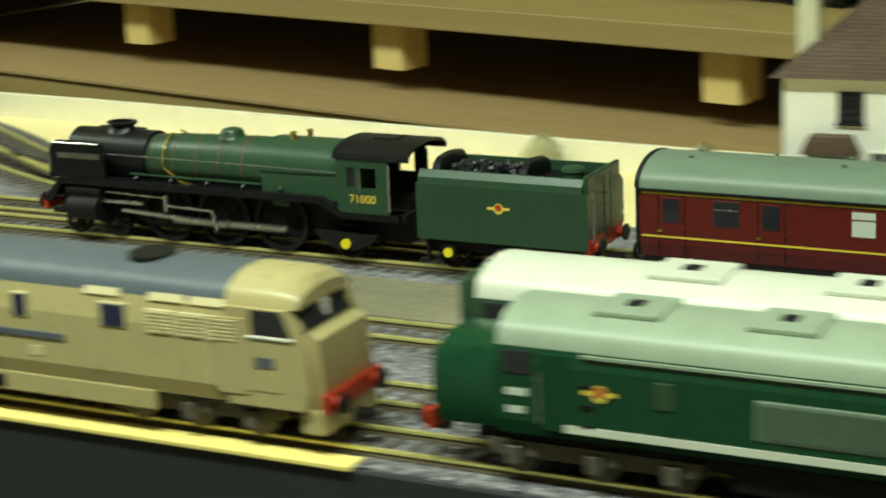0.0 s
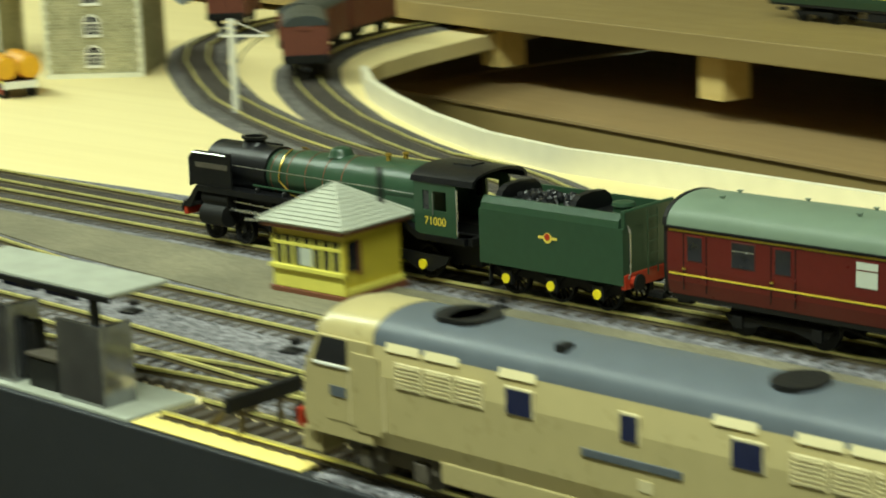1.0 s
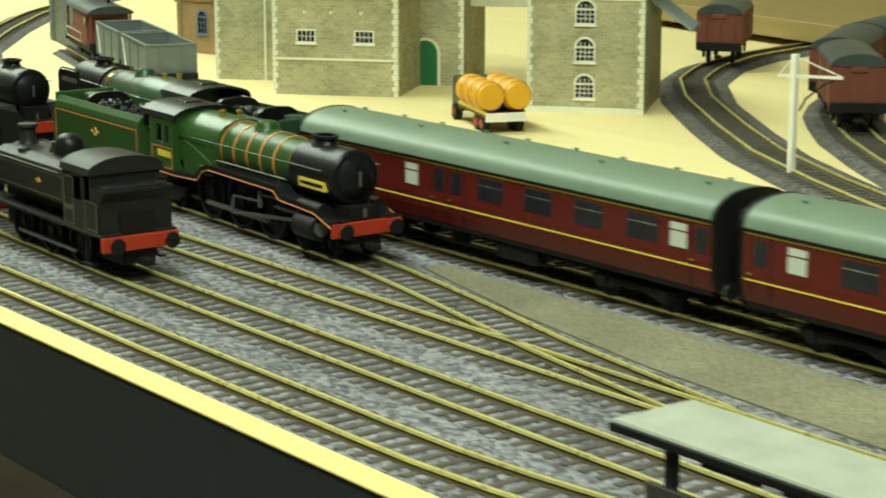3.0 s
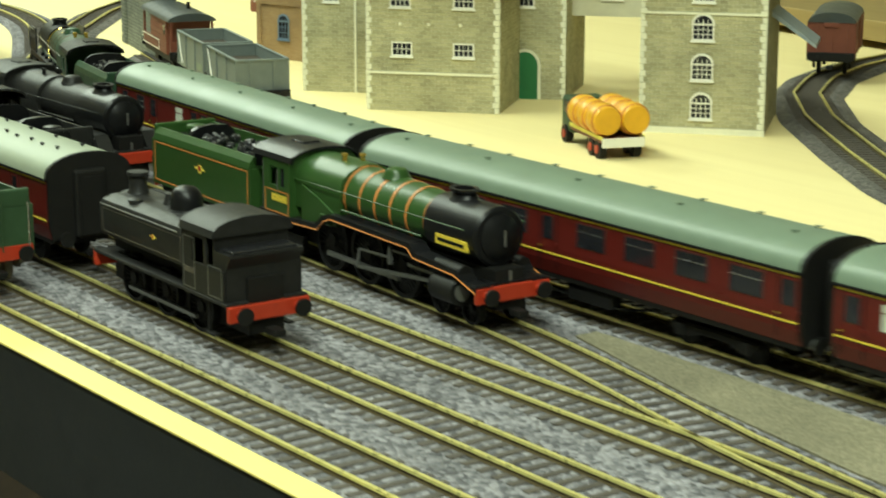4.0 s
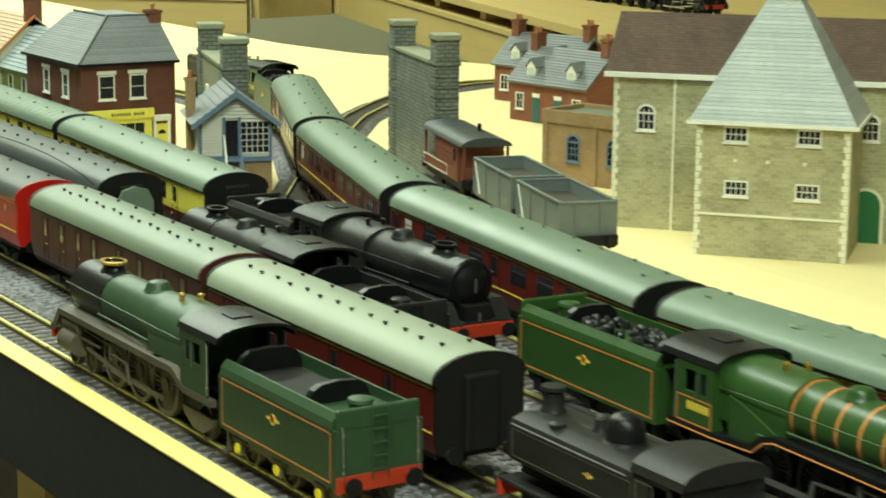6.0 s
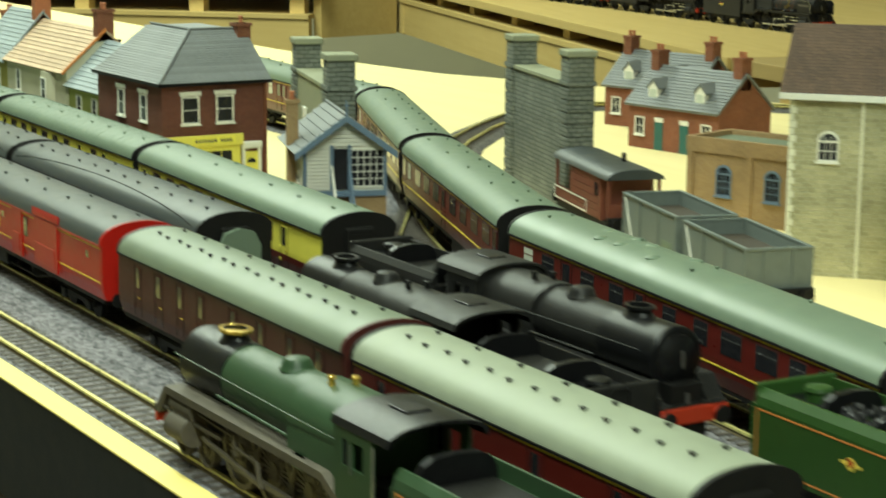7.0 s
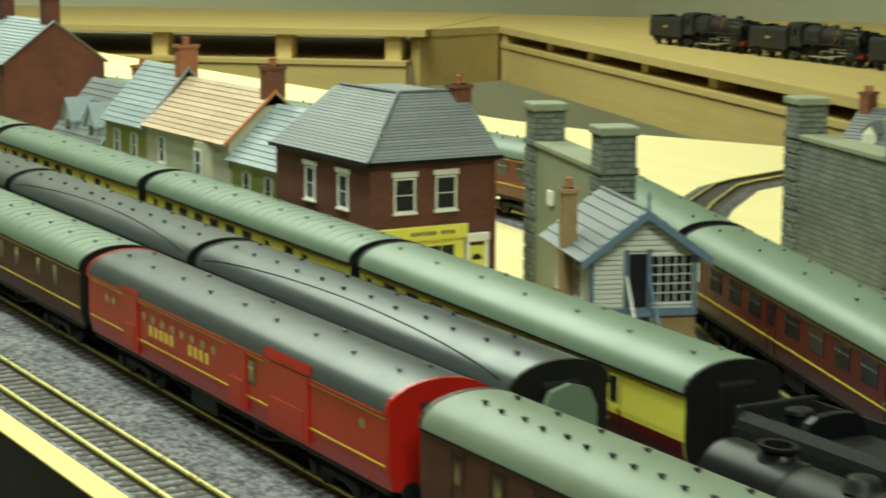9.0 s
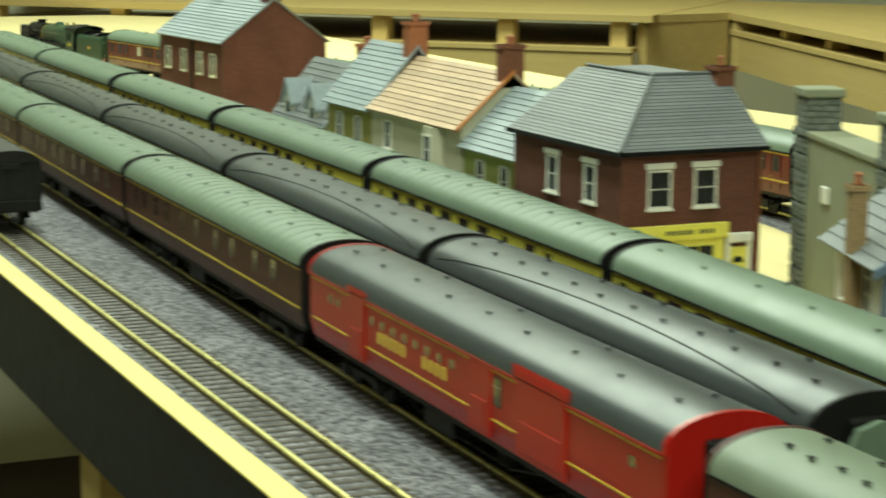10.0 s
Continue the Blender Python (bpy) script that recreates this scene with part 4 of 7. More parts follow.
def pannier(m):
    """A small pannier tank engine; x = 0 at the bunker's buffers, the front at -110."""
    e = thing("tank_locomotive", "weathered black pannier tank engine with red buffer beams", "locomotive", m)
    for s in (-1, 1):
        bm = B()
        prism(bm, [(s * 7, 24), (s * 14.5, 24), (s * 14.8, 26), (s * 14.8, 34.5), (s * 13.5, 37), (s * 9, 38.6), (s * 7, 38.6)], "x", -100, -36)
        tk = part("pannier_tank", bm, BLACK_M, e, smooth=True)
        lined_panel(tk, -98, -38, 25.4, 34.5, s, 14.8, GREY_WORN, 0.3)
        emblem(tk, -58, s, 14.9, 30.5, 4.5)
        x0, x1 = -36, -8
        bm = B()
        for a in ((x0, x1, 17, 28), (x0, x0 + 7, 28, 38.5), (x0 + 15, x0 + 17, 28, 38.5), (x0, x0 + 17, 37, 39)):
            box(bm, a[0], a[1], min(s * 14.6, s * 15.6), max(s * 14.6, s * 15.6), a[2], a[3], 0.2)
        cs = part("cab_side", bm, BLACK_M, e)
        lined_panel(cs, x0 + 1, x0 + 9, 18, 36.5, s, 15.6, DULLST, 0.35)
        lined_panel(cs, x0 + 18, x1 - 0.6, 18, 29, s, 15.6, DULLST, 0.35)
        part("cab_number", box(B(), x0 + 1.5, x0 + 8.5, min(s * 15.6, s * 15.75), max(s * 15.6, s * 15.75), 23.5, 25.4), GREY_WORN, cs)
        part("running_plate", box(B(), -104, -5, s * 7, s * 16, 16.0, 17.2, 0.2), BLACK_M, e)
        part("coupling_rod", pipe(B(), [(-84, s * 11.4, 6), (-34, s * 11.4, 6)], 0.9, 4), DULLST, e)
        part("step_plate", box(B(), -20, -14, s * 13.5, s * 16, 4, 4.8), FRAME_B, e)
        part("step_hanger", box(B(), -20, -19, s * 14, s * 15, 4, 16), FRAME_B, e)
        part("handrail", pipe(B(), [(-98, s * 15.3, 36), (-40, s * 15.3, 36)], 0.3), DULLST, e)
    part("boiler", lathe(B(), (0, 0, 30), [(3, -106), (8.2, -105), (8.6, -104), (8.6, -36)], 28, "x"), BLACK_M, e, smooth=True)
    part("boiler_top", box(B(), -100, -36, -7.2, 7.2, 36.5, 38.4, 0.3), BLACK_M, e)
    part("chimney", lathe(B(), (-97, 0, 38), [(4.6, 0), (3.6, 1.6), (3.2, 6.5), (4.2, 7.4), (4.0, 8.6), (2.8, 8.6)], 20), BLACK_M, e, smooth=True)
    part("dome", lathe(B(), (-60, 0, 38), [(7.4, 0), (6.2, 1.2), (6.0, 4.6), (5.2, 7.2), (3.6, 8.8), (1.2, 9.5)], 24), BLACK, e, smooth=True)
    part("safety_valve", lathe(B(), (-72, 0, 38.4), [(3, 0), (2.2, 1.5), (1.8, 4), (0.8, 4.4)], 14), BLACK_M, e, smooth=True)
    for y in (-9, 9):
        part("tank_filler", lathe(B(), (-82, y, 38), [(2.6, 0), (2.6, 1.4), (1, 2)], 12), BLACK_M, e)
    rp = [(16.2 * math.cos(math.pi * k / 10), 38.6 + 6.4 * math.sin(math.pi * k / 10) ** 0.8) for k in range(11)]
    part("cab_roof", prism(B(), rp, "x", -37, -14), BLACK_M, e, smooth=True)
    part("cab_rear", box(B(), -16, -15, -14.6, 14.6, 28, 39.5), BLACK_M, e)
    part("bunker", prism(B(), [(-15, 17), (-7.5, 17), (-7.5, 29), (-5, 33), (-5, 34), (-15, 34)], "y", -14.6, 14.6), BLACK_M, e)
    part("bunker_coal", box(B(), -14.5, -6, -13, 13, 33.6, 35, 0.6), COAL, e)
    part("cab_front", box(B(), -37, -36, -15, 15, 17, 39), BLACK_M, e)
    part("frame", box(B(), -104, -6, -7, 7, 5, 25), FRAME_B, e)
    for x in (-84, -59, -34):
        wheel(e, x, 9.2, FRAME_B, FRAME_B, 12)
    buffers(e, 0, 1)
    buffers(e, -108, -1)
    return e


def bogie_six(parent, x, wheels=(-26, 0, 26), m=None):
    m = m or FRAME_B
    lo, hi = min(wheels) - 10, max(wheels) + 10
    bg = part("bogie", box(B(), x + lo, x + hi, -11, 11, 6, 10, 0.5), m, parent)
    for s in (-1, 1):
        part("bogie_side", prism(B(), [(x + lo, 10.5), (x + hi, 10.5), (x + hi - 2, 6)] + [(x + lo + 2, 6)], "y", s * 11.5, s * 13.5), m, bg)
        for w in wheels:
            part("axlebox", box(B(), x + w - 2.6, x + w + 2.6, s * 13, s * 15.5, 4, 9.5, 0.4), m, bg)
            part("spring", box(B(), x + w + 4, x + w + 8, s * 13, s * 14.8, 6.5, 11, 0.4), m, bg)
            part("wheel", cyl(B(), (x + w, s * 8.8, 6.6), 6.6, 2.4, "y", 18), m, bg)


def western(m):
    """A sand-coloured bogie diesel with a grey roof; centred, 262 long."""
    e = thing("diesel_locomotive", "desert sand diesel locomotive with a slate grey roof", "locomotive", m)
    h = 126.0
    body = [(-16.2, 12), (-17.4, 17), (-17.2, 33), (-15.6, 41), (15.6, 41), (17.2, 33), (17.4, 17), (16.2, 12)]
    part("body", prism(B(), body, "x", -h + 14, h - 14), SAND, e)
    rp = [(15.6 * math.cos(math.pi * k / 12), 40.9 + 8.2 * math.sin(math.pi * k / 12) ** 0.8) for k in range(13)]
    roof = part("roof", prism(B(), rp, "x", -h + 34, h - 34), SLATE_R, e, "slate grey roof", smooth=True)
    for d in (-1, 1):
        def X(v):
            return d * v
        bm = prism(B(), [(X(h - 34), 12), (X(h - 2), 12), (X(h), 18), (X(h - 1.5), 32.5), (X(h - 6), 34), (X(h - 11), 41.2), (X(h - 34), 41.2)], "y", -17.2, 17.2)
        front = [ed for ed in bm.edges if all(abs(v.co.x) > h - 6.6 for v in ed.verts) and abs(ed.verts[0].co.y - ed.verts[1].co.y) < 0.1]
        bmesh.ops.bevel(bm, geom=front, offset=3.0, segments=4, affect="EDGES")
        nose = part("nose", bm, SAND, e, smooth=True)
        brow = B()
        rings = []
        for x, sy, sz in ((h - 34.2, 1.0, 1.0), (h - 16, 1.0, 1.0), (h - 10, 0.97, 0.86), (h - 7.6, 0.92, 0.55)):
            rings.append([brow.verts.new((X(x), y * 1.02 * sy, 40.9 + (z - 40.9) * sz + 0.2)) for y, z in rp])
        for a, b in zip(rings, rings[1:]):
            for k in range(len(rp) - 1):
                brow.faces.new((a[k], a[k + 1], b[k + 1], b[k]))
        for a, b in zip(rings, rings[1:]):
            brow.faces.new((a[0], b[0], b[-1], a[-1]))
        brow.faces.new(rings[0])
        brow.faces.new(rings[-1])
        part("cab_roof", brow, SAND, e, smooth=True)
        ws = part("windscreen", prism(B(), [(X(h - 9.6), 34.8), (X(h - 5.9), 34.8), (X(h - 10.6), 41.4), (X(h - 13.6), 41.4)], "y", -13, 13), GLASS_D, nose)
        part("windscreen_bar", box(B(), X(h - 10.8), X(h - 6.6), -0.5, 0.5, 34.5, 41), WHITE, ws)
        for s in (-1, 1):
            part("cab_side_window", prism(B(), [(X(h - 24), 33.5), (X(h - 9), 33.5), (X(h - 12.5), 40.8), (X(h - 24), 40.8)], "y", s * 16.2, s * 17.4), GLASS_D, nose)
            part("window_sill", box(B(), X(h - 25), X(h - 8.4), s * 16.4, s * 17.7, 32.4, 33.3, 0.2), WHITE, nose)
            part("cab_door", box(B(), X(h - 38), X(h - 27), s * 17.0, s * 17.55, 15, 38, 0.3), SAND, e)
            for k in (0, 1):
                part("door_rail", box(B(), X(h - 40.5 + k * 14.8), X(h - 39.9 + k * 14.8), s * 17.3, s * 18.1, 17, 33), SAND_L, e)
            part("number_panel", box(B(), X(h - 23), X(h - 16), s * 17.2, s * 17.6, 24, 27), SLATE_R, nose)
        buffers(e, X(h + 5.5), d, z=14)
        part("valance", box(B(), X(h - 8), X(h + 0.5), -15.5, 15.5, 4.5, 12, 0.8), SAND, nose)
    for s in (-1, 1):
        for x in (-31, 9, 48):
            w = part("side_window", box(B(), x - (5.5 if x != 9 else 3.4), x + (5.5 if x != 9 else 3.4), s * 16.6, s * 17.5, 30.5, 38.5, 0.3), SAND_L, e)
            part("window_pane", box(B(), x - (4.8 if x != 9 else 2.8), x + (4.8 if x != 9 else 2.8), s * 16.8, s * 17.7, 31.2, 37.8), GLASS_B, w)
        for a in (-81, 61):
            for k in range(3):
                gx = a + k * 12.4
                g = part("grille", box(B(), gx, gx + 11.2, s * 16.6, s * 17.5, 30, 37.8, 0.3), SAND_L, e, "pale louvred grille panel")
                for j in range(6):
                    part("louvre", box(B(), gx + 0.8, gx + 10.4, s * 17.4, s * 17.75, 30.8 + j * 1.15, 31.3 + j * 1.15), SAND_L, g)
        for a in (-86, -70, -40, 36, 62, 78):
            part("roof_grille", prism(B(), [(s * 16.4, 40.2), (s * 15.2, 42.6), (s * 14.2, 42.2), (s * 15.6, 39.8)], "x", a, a + 14), SAND_L, e)
        part("nameplate", box(B(), -8, 27, s * 17.3, s * 17.8, 24.6, 26.8, 0.2), SLATE_R, e, "dark nameplate with a thin rim")
        part("valance_skirt", box(B(), -64, 62, s * 15.2, s * 16.6, 6, 12.4, 0.5), SAND, e)
        part("filler_hatch", box(B(), -7, -1, s * 16.4, s * 16.9, 7, 11), FRAME_B, e)
        part("data_panel", box(B(), 12, 17, s * 17.3, s * 17.6, 19, 22), SAND_L, e)
    for x in (-70, -64, 52):
        part("roof_fan", cyl(B(), (x, 0, 49.2), 8, 1.2, "z", 24), FRAME_B, roof)
    part("roof_panel", box(B(), -24, -20, -10, -6, 47, 49.6, 0.3), FRAME_B, roof)
    for x in (-74, 74):
        bogie_six(e, x, (-24, 0, 24), GREY_WORN)
    return e


def peak(m, name_label, roof_m, flat_nose=True, L=266.0, dark=GREEN_D):
    """A green main-line diesel with nose ends; x = 0 at its nearest buffers, running to +L."""
    e = thing("diesel_locomotive", name_label, "locomotive", m)
    body = [(-16.8, 14), (-17.6, 18), (-17.4, 34), (-16.4, 38.5), (16.4, 38.5), (17.4, 34), (17.6, 18), (16.8, 14)]
    n0 = 30 if flat_nose else 10
    part("body", prism(B(), body, "x", n0, L - n0), dark, e)
    rp = [(16.5 * math.cos(math.pi * k / 12), 38.4 + 9.0 * math.sin(math.pi * k / 12) ** 0.75) for k in range(13)]
    roof = part("roof", prism(B(), rp, "x", n0 + 0.5, L - n0 - 0.5), roof_m, e, "pale grey-green roof with hatches", smooth=True)
    for x in (60, 110, 160, 200):
        part("roof_hatch", box(B(), x, x + 22, -9, 9, 46.2, 48.0, 0.5), roof_m, roof)
        part("exhaust_port", box(B(), x + 8, x + 13, -2.5, 2.5, 47.6, 48.5, 0.2), FRAME_B, roof)
    for xn, d in ((n0, -1), (L - n0, 1)):
        if flat_nose:
            bm = prism(B(), [(-14.5, 14), (-15.5, 18), (-15, 30), (-12, 35.5), (-6, 37), (6, 37), (12, 35.5), (15, 30), (15.5, 18), (14.5, 14)], "x", xn, xn + d * 26)
            bmesh.ops.bevel(bm, geom=[ed for ed in bm.edges if all(abs(v.co.x - (xn + d * 26)) < 0.1 for v in ed.verts)], offset=3.5, segments=3, affect="EDGES")
            nose = part("nose", bm, dark, e, smooth=True)
        else:
            nose = part("nose", box(B(), xn, xn + d * 6, -16.4, 16.4, 14, 44, 3), dark, e, smooth=True)
        cw = part("windscreen", box(B(), xn - 0.1, xn + d * 0.8, -14, 14, 38.5, 44, 0.4), GLASS_D, e)
        for y in (-4.8, 4.8):
            part("windscreen_bar", box(B(), xn, xn + d * 1.1, y - 0.5, y + 0.5, 38, 44.4), dark, cw)
        buffers(e, xn + d * (30 if flat_nose else 10), d, z=14)
        for s in (-1, 1):
            part("cab_side_window", box(B(), xn - d * 3, xn - d * 13, s * 16.8, s * 17.7, 31, 37.6, 0.3), GLASS_D, e)
            part("cab_door", box(B(), xn - d * 16, xn - d * 25, s * 17.3, s * 17.75, 16, 37.5, 0.2), dark, e)
            part("handrail", box(B(), xn - d * 15, xn - d * 15.6, s * 17.6, s * 18.3, 18, 32), STEEL, e)
            for zz in (18, 23.5, 29):
                part("step", box(B(), xn - d * 29, xn - d * 34, s * 17.3, s * 17.9, zz, zz + 1), FRAME_B, e)
            part("number_panel", box(B(), xn - d * 4, xn - d * 11, s * 17.5, s * 17.75, 25, 27), FROST, e)
            part("data_panel", box(B(), xn - d * 4, xn - d * 10, s * 17.5, s * 17.75, 20, 22), FROST, e)
    for s in (-1, 1):
        part("waist_band", box(B(), n0 + 24, L - n0 - 24, s * 17.4, s * 17.9, 16.2, 18.4), ROOF_W if dark is GREEN_D else GREEN, e, "pale lining band")
        emblem(e, n0 + 36, s, 17.7, 28, 11)
        part("side_window", box(B(), n0 + 54, n0 + 60, s * 17.0, s * 17.8, 25.5, 33, 0.3), GREEN_W, e)
        for a, b in ((n0 + 86, n0 + 136), (n0 + 139, n0 + 172)):
            g = part("side_grille", box(B(), a, b, s * 17.0, s * 17.9, 20.5, 31.5, 0.5), ROOF_G, e, "long grille in a pale frame")
            part("grille_mesh", box(B(), a + 1.2, b - 1.2, s * 17.3, s * 18.05, 21.6, 30.4), MESH_G, g)
            for k in range(int((b - a) / 4)):
                part("grille_slat", box(B(), a + 2 + k * 4, a + 2.6 + k * 4, s * 17.9, s * 18.2, 21.6, 30.4), MESH_G, g)
        part("rain_strip", box(B(), n0 + 30, L - n0 - 30, s * 16.8, s * 17.6, 37.2, 38.0), roof_m, e)
    part("underframe", box(B(), 20, L - 20, -12, 12, 9, 14), FRAME_B, e)
    part("fuel_tank", box(B(), L / 2 - 26, L / 2 + 26, -14, 14, 4, 13, 1), FRAME_B, e)
    for x in (62, L - 62):
        bogie_six(e, x, (-28, 0, 26), GREY_WORN)
    return e


def van(m, L=78.0, label="brown bogie-less goods van with a grey roof", side=None, roof=None):
    v = thing("goods_van", label, "wagon", m, "parked goods vans")
    side, roof = side or BROWNW, roof or ROOF_D
    h = L / 2
    part("body", box(B(), -h, h, -15.5, 15.5, 13, 37, 0.4), side, v)
    for s in (-1, 1):
        for k in range(6):
            part("plank", box(B(), -h + 0.4, h - 0.4, s * 15.4, s * 15.75, 14 + k * 3.8, 17.4 + k * 3.8), side, v)
        for x in (-h + 1, -9, 9, h - 1):
            part("strap", box(B(), x - 0.8, x + 0.8, s * 15.6, s * 16.4, 13, 37), side, v)
    for d in (-1, 1):
        for y in (-10, 0, 10):
            part("end_strap", box(B(), d * h, d * (h + 0.9), y - 0.9, y + 0.9, 13, 37), side, v)
        part("end_hood", box(B(), d * h, d * (h + 1.4), -5, 5, 33.5, 36.5, 0.3), side, v)
        buffers(v, d * (h + 6), d, beam_m=FRAME_B)
        part("wheel_set", cyl(cyl(B(), (d * h * 0.6, 8.8, 6.2), 6.2, 2.4, "y", 16), (d * h * 0.6, -8.8, 6.2), 6.2, 2.4, "y", 16), FRAME_B, v)
        for s in (-1, 1):
            part("axle_guard", prism(B(), [(d * h * 0.6 - 6, 12), (d * h * 0.6 + 6, 12), (d * h * 0.6 + 2, 4), (d * h * 0.6 - 2, 4)], "y", s * 11.5, s * 13), FRAME_B, v)
    part("roof", prism(B(), [(16.2 * math.cos(math.pi * k / 12), 36.6 + 7 * math.sin(math.pi * k / 12)) for k in range(13)], "x", -h - 1, h + 1), roof, v, smooth=True)
    part("underframe", box(B(), -h, h, -12.5, 12.5, 10, 13), FRAME_B, v)
    return v


def mineral(m):
    """A grey steel mineral wagon, part loaded."""
    v = thing("mineral_wagon", "grey steel mineral wagon with a dark load standing in the siding", "wagon", m, "grey mineral wagons")
    h = 38.0
    GR = mat("wagon_grey", (0.15, 0.175, 0.165), 0.5, 0, 0.12, 150)
    for s in (-1, 1):
        sd = part("side", box(B(), -h, h, s * 14.6, s * 15.6, 12, 34), GR, v)
        for x in (-h + 0.8, -13, 13, h - 0.8):
            part("rib", box(B(), x - 0.7, x + 0.7, s * 15.6, s * 16.3, 12.5, 33.4), GR, sd)
        part("top_rail", box(B(), -h, h, s * 14.4, s * 16.4, 33.4, 34.6, 0.2), GR, sd)
        part("stripe", pipe(B(), [(-h + 3, s * 16.0, 32.5), (-h + 13, s * 16.0, 14)], 0.45, 4), WHITE, sd)
        part("number_panel", box(B(), 18, 31, s * 15.6, s * 15.8, 16, 20), ROOF_G, sd)
        part("sole_bar", box(B(), -h - 2, h + 2, s * 11, s * 12.6, 9, 12), FRAME_B, v)
    for d in (-1, 1):
        en = part("end", box(B(), d * (h - 1), d * h, -14.6, 14.6, 12, 34), GR, v)
        part("end_rail", box(B(), d * (h - 1.2), d * (h + 0.8), -15.6, 15.6, 33.4, 34.6, 0.2), GR, en)
        for y in (-7, 7):
            part("end_rib", box(B(), d * h, d * (h + 0.7), y - 0.8, y + 0.8, 12.5, 33.4), GR, en)
        buffers(v, d * (h + 7), d, beam_m=FRAME_B)
        part("wheel_set", cyl(cyl(B(), (d * 22, 8.8, 6.2), 6.2, 2.4, "y", 16), (d * 22, -8.8, 6.2), 6.2, 2.4, "y", 16), FRAME_B, v)
    part("wagon_floor", box(B(), -h + 1, h - 1, -14.6, 14.6, 12, 27), RUST, v, "dark dusty load of stone")
    return v


def brake_van(m):
    v = thing("brake_van", "brown brake van with white handrails and a grey curved roof", "wagon", m)
    h = 46.0
    part("cabin", box(B(), -18, h - 12, -15, 15, 13, 37, 0.3), BROWNW, v)
    for s in (-1, 1):
        for k in range(6):
            part("plank", box(B(), -18, h - 12, s * 15, s * 15.35, 14 + k * 3.8, 17.4 + k * 3.8), BROWNW, v)
        part("veranda_side", box(B(), -h, -18, s * 14, s * 15, 13, 21), BROWNW, v)
        part("footboard", box(B(), -h, h, s * 14, s * 17, 5, 6), FRAME_B, v)
        lined_panel(v, -h, 12, 14, 21, s, 15.6, WHITE, 0.7, "handrail")
        for x in (-h + 0.8, h - 0.8):
            part("veranda_post", box(B(), x - 0.8, x + 0.8, s * 13.4, s * 15, 13, 37), BROWNW, v)
        part("window", box(B(), h - 20, h - 15, s * 15.1, s * 15.6, 26, 33), GLASS_D, v)
    for d in (-1, 1):
        buffers(v, d * (h + 6), d, beam_m=FRAME_B)
        part("wheel_set", cyl(cyl(B(), (d * 26, 8.8, 6.2), 6.2, 2.4, "y", 16), (d * 26, -8.8, 6.2), 6.2, 2.4, "y", 16), FRAME_B, v)
    part("veranda_end", box(B(), h - 1.2, h, -14, 14, 13, 23), BROWNW, v)
    part("underframe", box(B(), -h, h, -14, 14, 9, 13), FRAME_B, v)
    part("roof", prism(B(), [(16.6 * math.cos(math.pi * k / 12), 36.6 + 5.5 * math.sin(math.pi * k / 12)) for k in range(13)], "x", -h - 1.5, h + 1.5), ROOF_D, v, smooth=True)
    part("stove_pipe", cyl(B(), (14, 5, 44), 1.3, 5, "z", 10), FRAME_B, v)
    return v


def at(x, y, rz=0.0, z=RT):
    return pose(x * MM, y * MM, z * MM, 0, 0, rz)


def along(pts, x, rz=0.0):
    """A place on a siding: the middle of the track at x, turned with it."""
    for (xa, ya), (xb, yb) in zip(pts, pts[1:]):
        if xa <= x <= xb:
            f = (x - xa) / (xb - xa)
            return at(x, ya + (yb - ya) * f, rz + math.degrees(math.atan2(yb - ya, xb - xa)))


# the moving express: engine, tender and seven maroon coaches
GEAR = {"coupling": [], "connecting": [], "driving": []}
duke = engine(at(0, 0), "dark green express engine with smoke deflectors and lined boiler", GREEN, Lo=173, top=47, deflect=True, number="71000", cab=GREEN, gear_parts=GEAR, axle=AXLEY, taper=1.0, chim_m=BLACK)
duke_tender = tender(at(0, 0), "dark green tender with coal and yellow axlebox covers", GREEN, Lt=78, Ht=38.5, axle=AXLEY, lining=None, curved=True)
coaches = [coach(at(0, 0), "maroon brake coach with grey-green roof in the moving train", MAROON, ROOF_G, 250, 47.5, wins_brake(), group="moving maroon coaches")]
second = coach(at(0, 0), "maroon open coach with grey-green roof in the moving train", MAROON, ROOF_G, 250, 47.5, wins_open(), group="moving maroon coaches")
coaches.append(second)
coaches.append(copy_thing(second, Matrix()))
dining = coach(at(0, 0), "long maroon dining coach with round vents on its grey-green roof", MAROON, ROOF_G, 288, 47.5,
               [(-130, 6, "d"), (-114, 10, "w"), (-96, 10, "w"), (-76, 14, "w"), (-52, 14, "w"), (-30, 10, "w"), (-6, 10, "w"), (18, 6, "d"), (38, 12, "w"), (64, 12, "w"), (84, 7, "d"), (102, 12, "w"), (122, 9, "f")], group="moving maroon coaches", vents=5)
for x, y in ((52, -5), (60, 5), (66, -6), (76, 6), (88, -4), (30, 6), (18, -6)):
    part("roof_ventilator", lathe(B(), (x, y, 46.2), [(3.2, 0), (3.4, 0.8), (2.2, 1.4), (0.6, 1.6)], 14), ROOF_G, dining, smooth=True)
coaches.append(dining)
for _ in range(3):
    coaches.append(copy_thing(second, Matrix()))

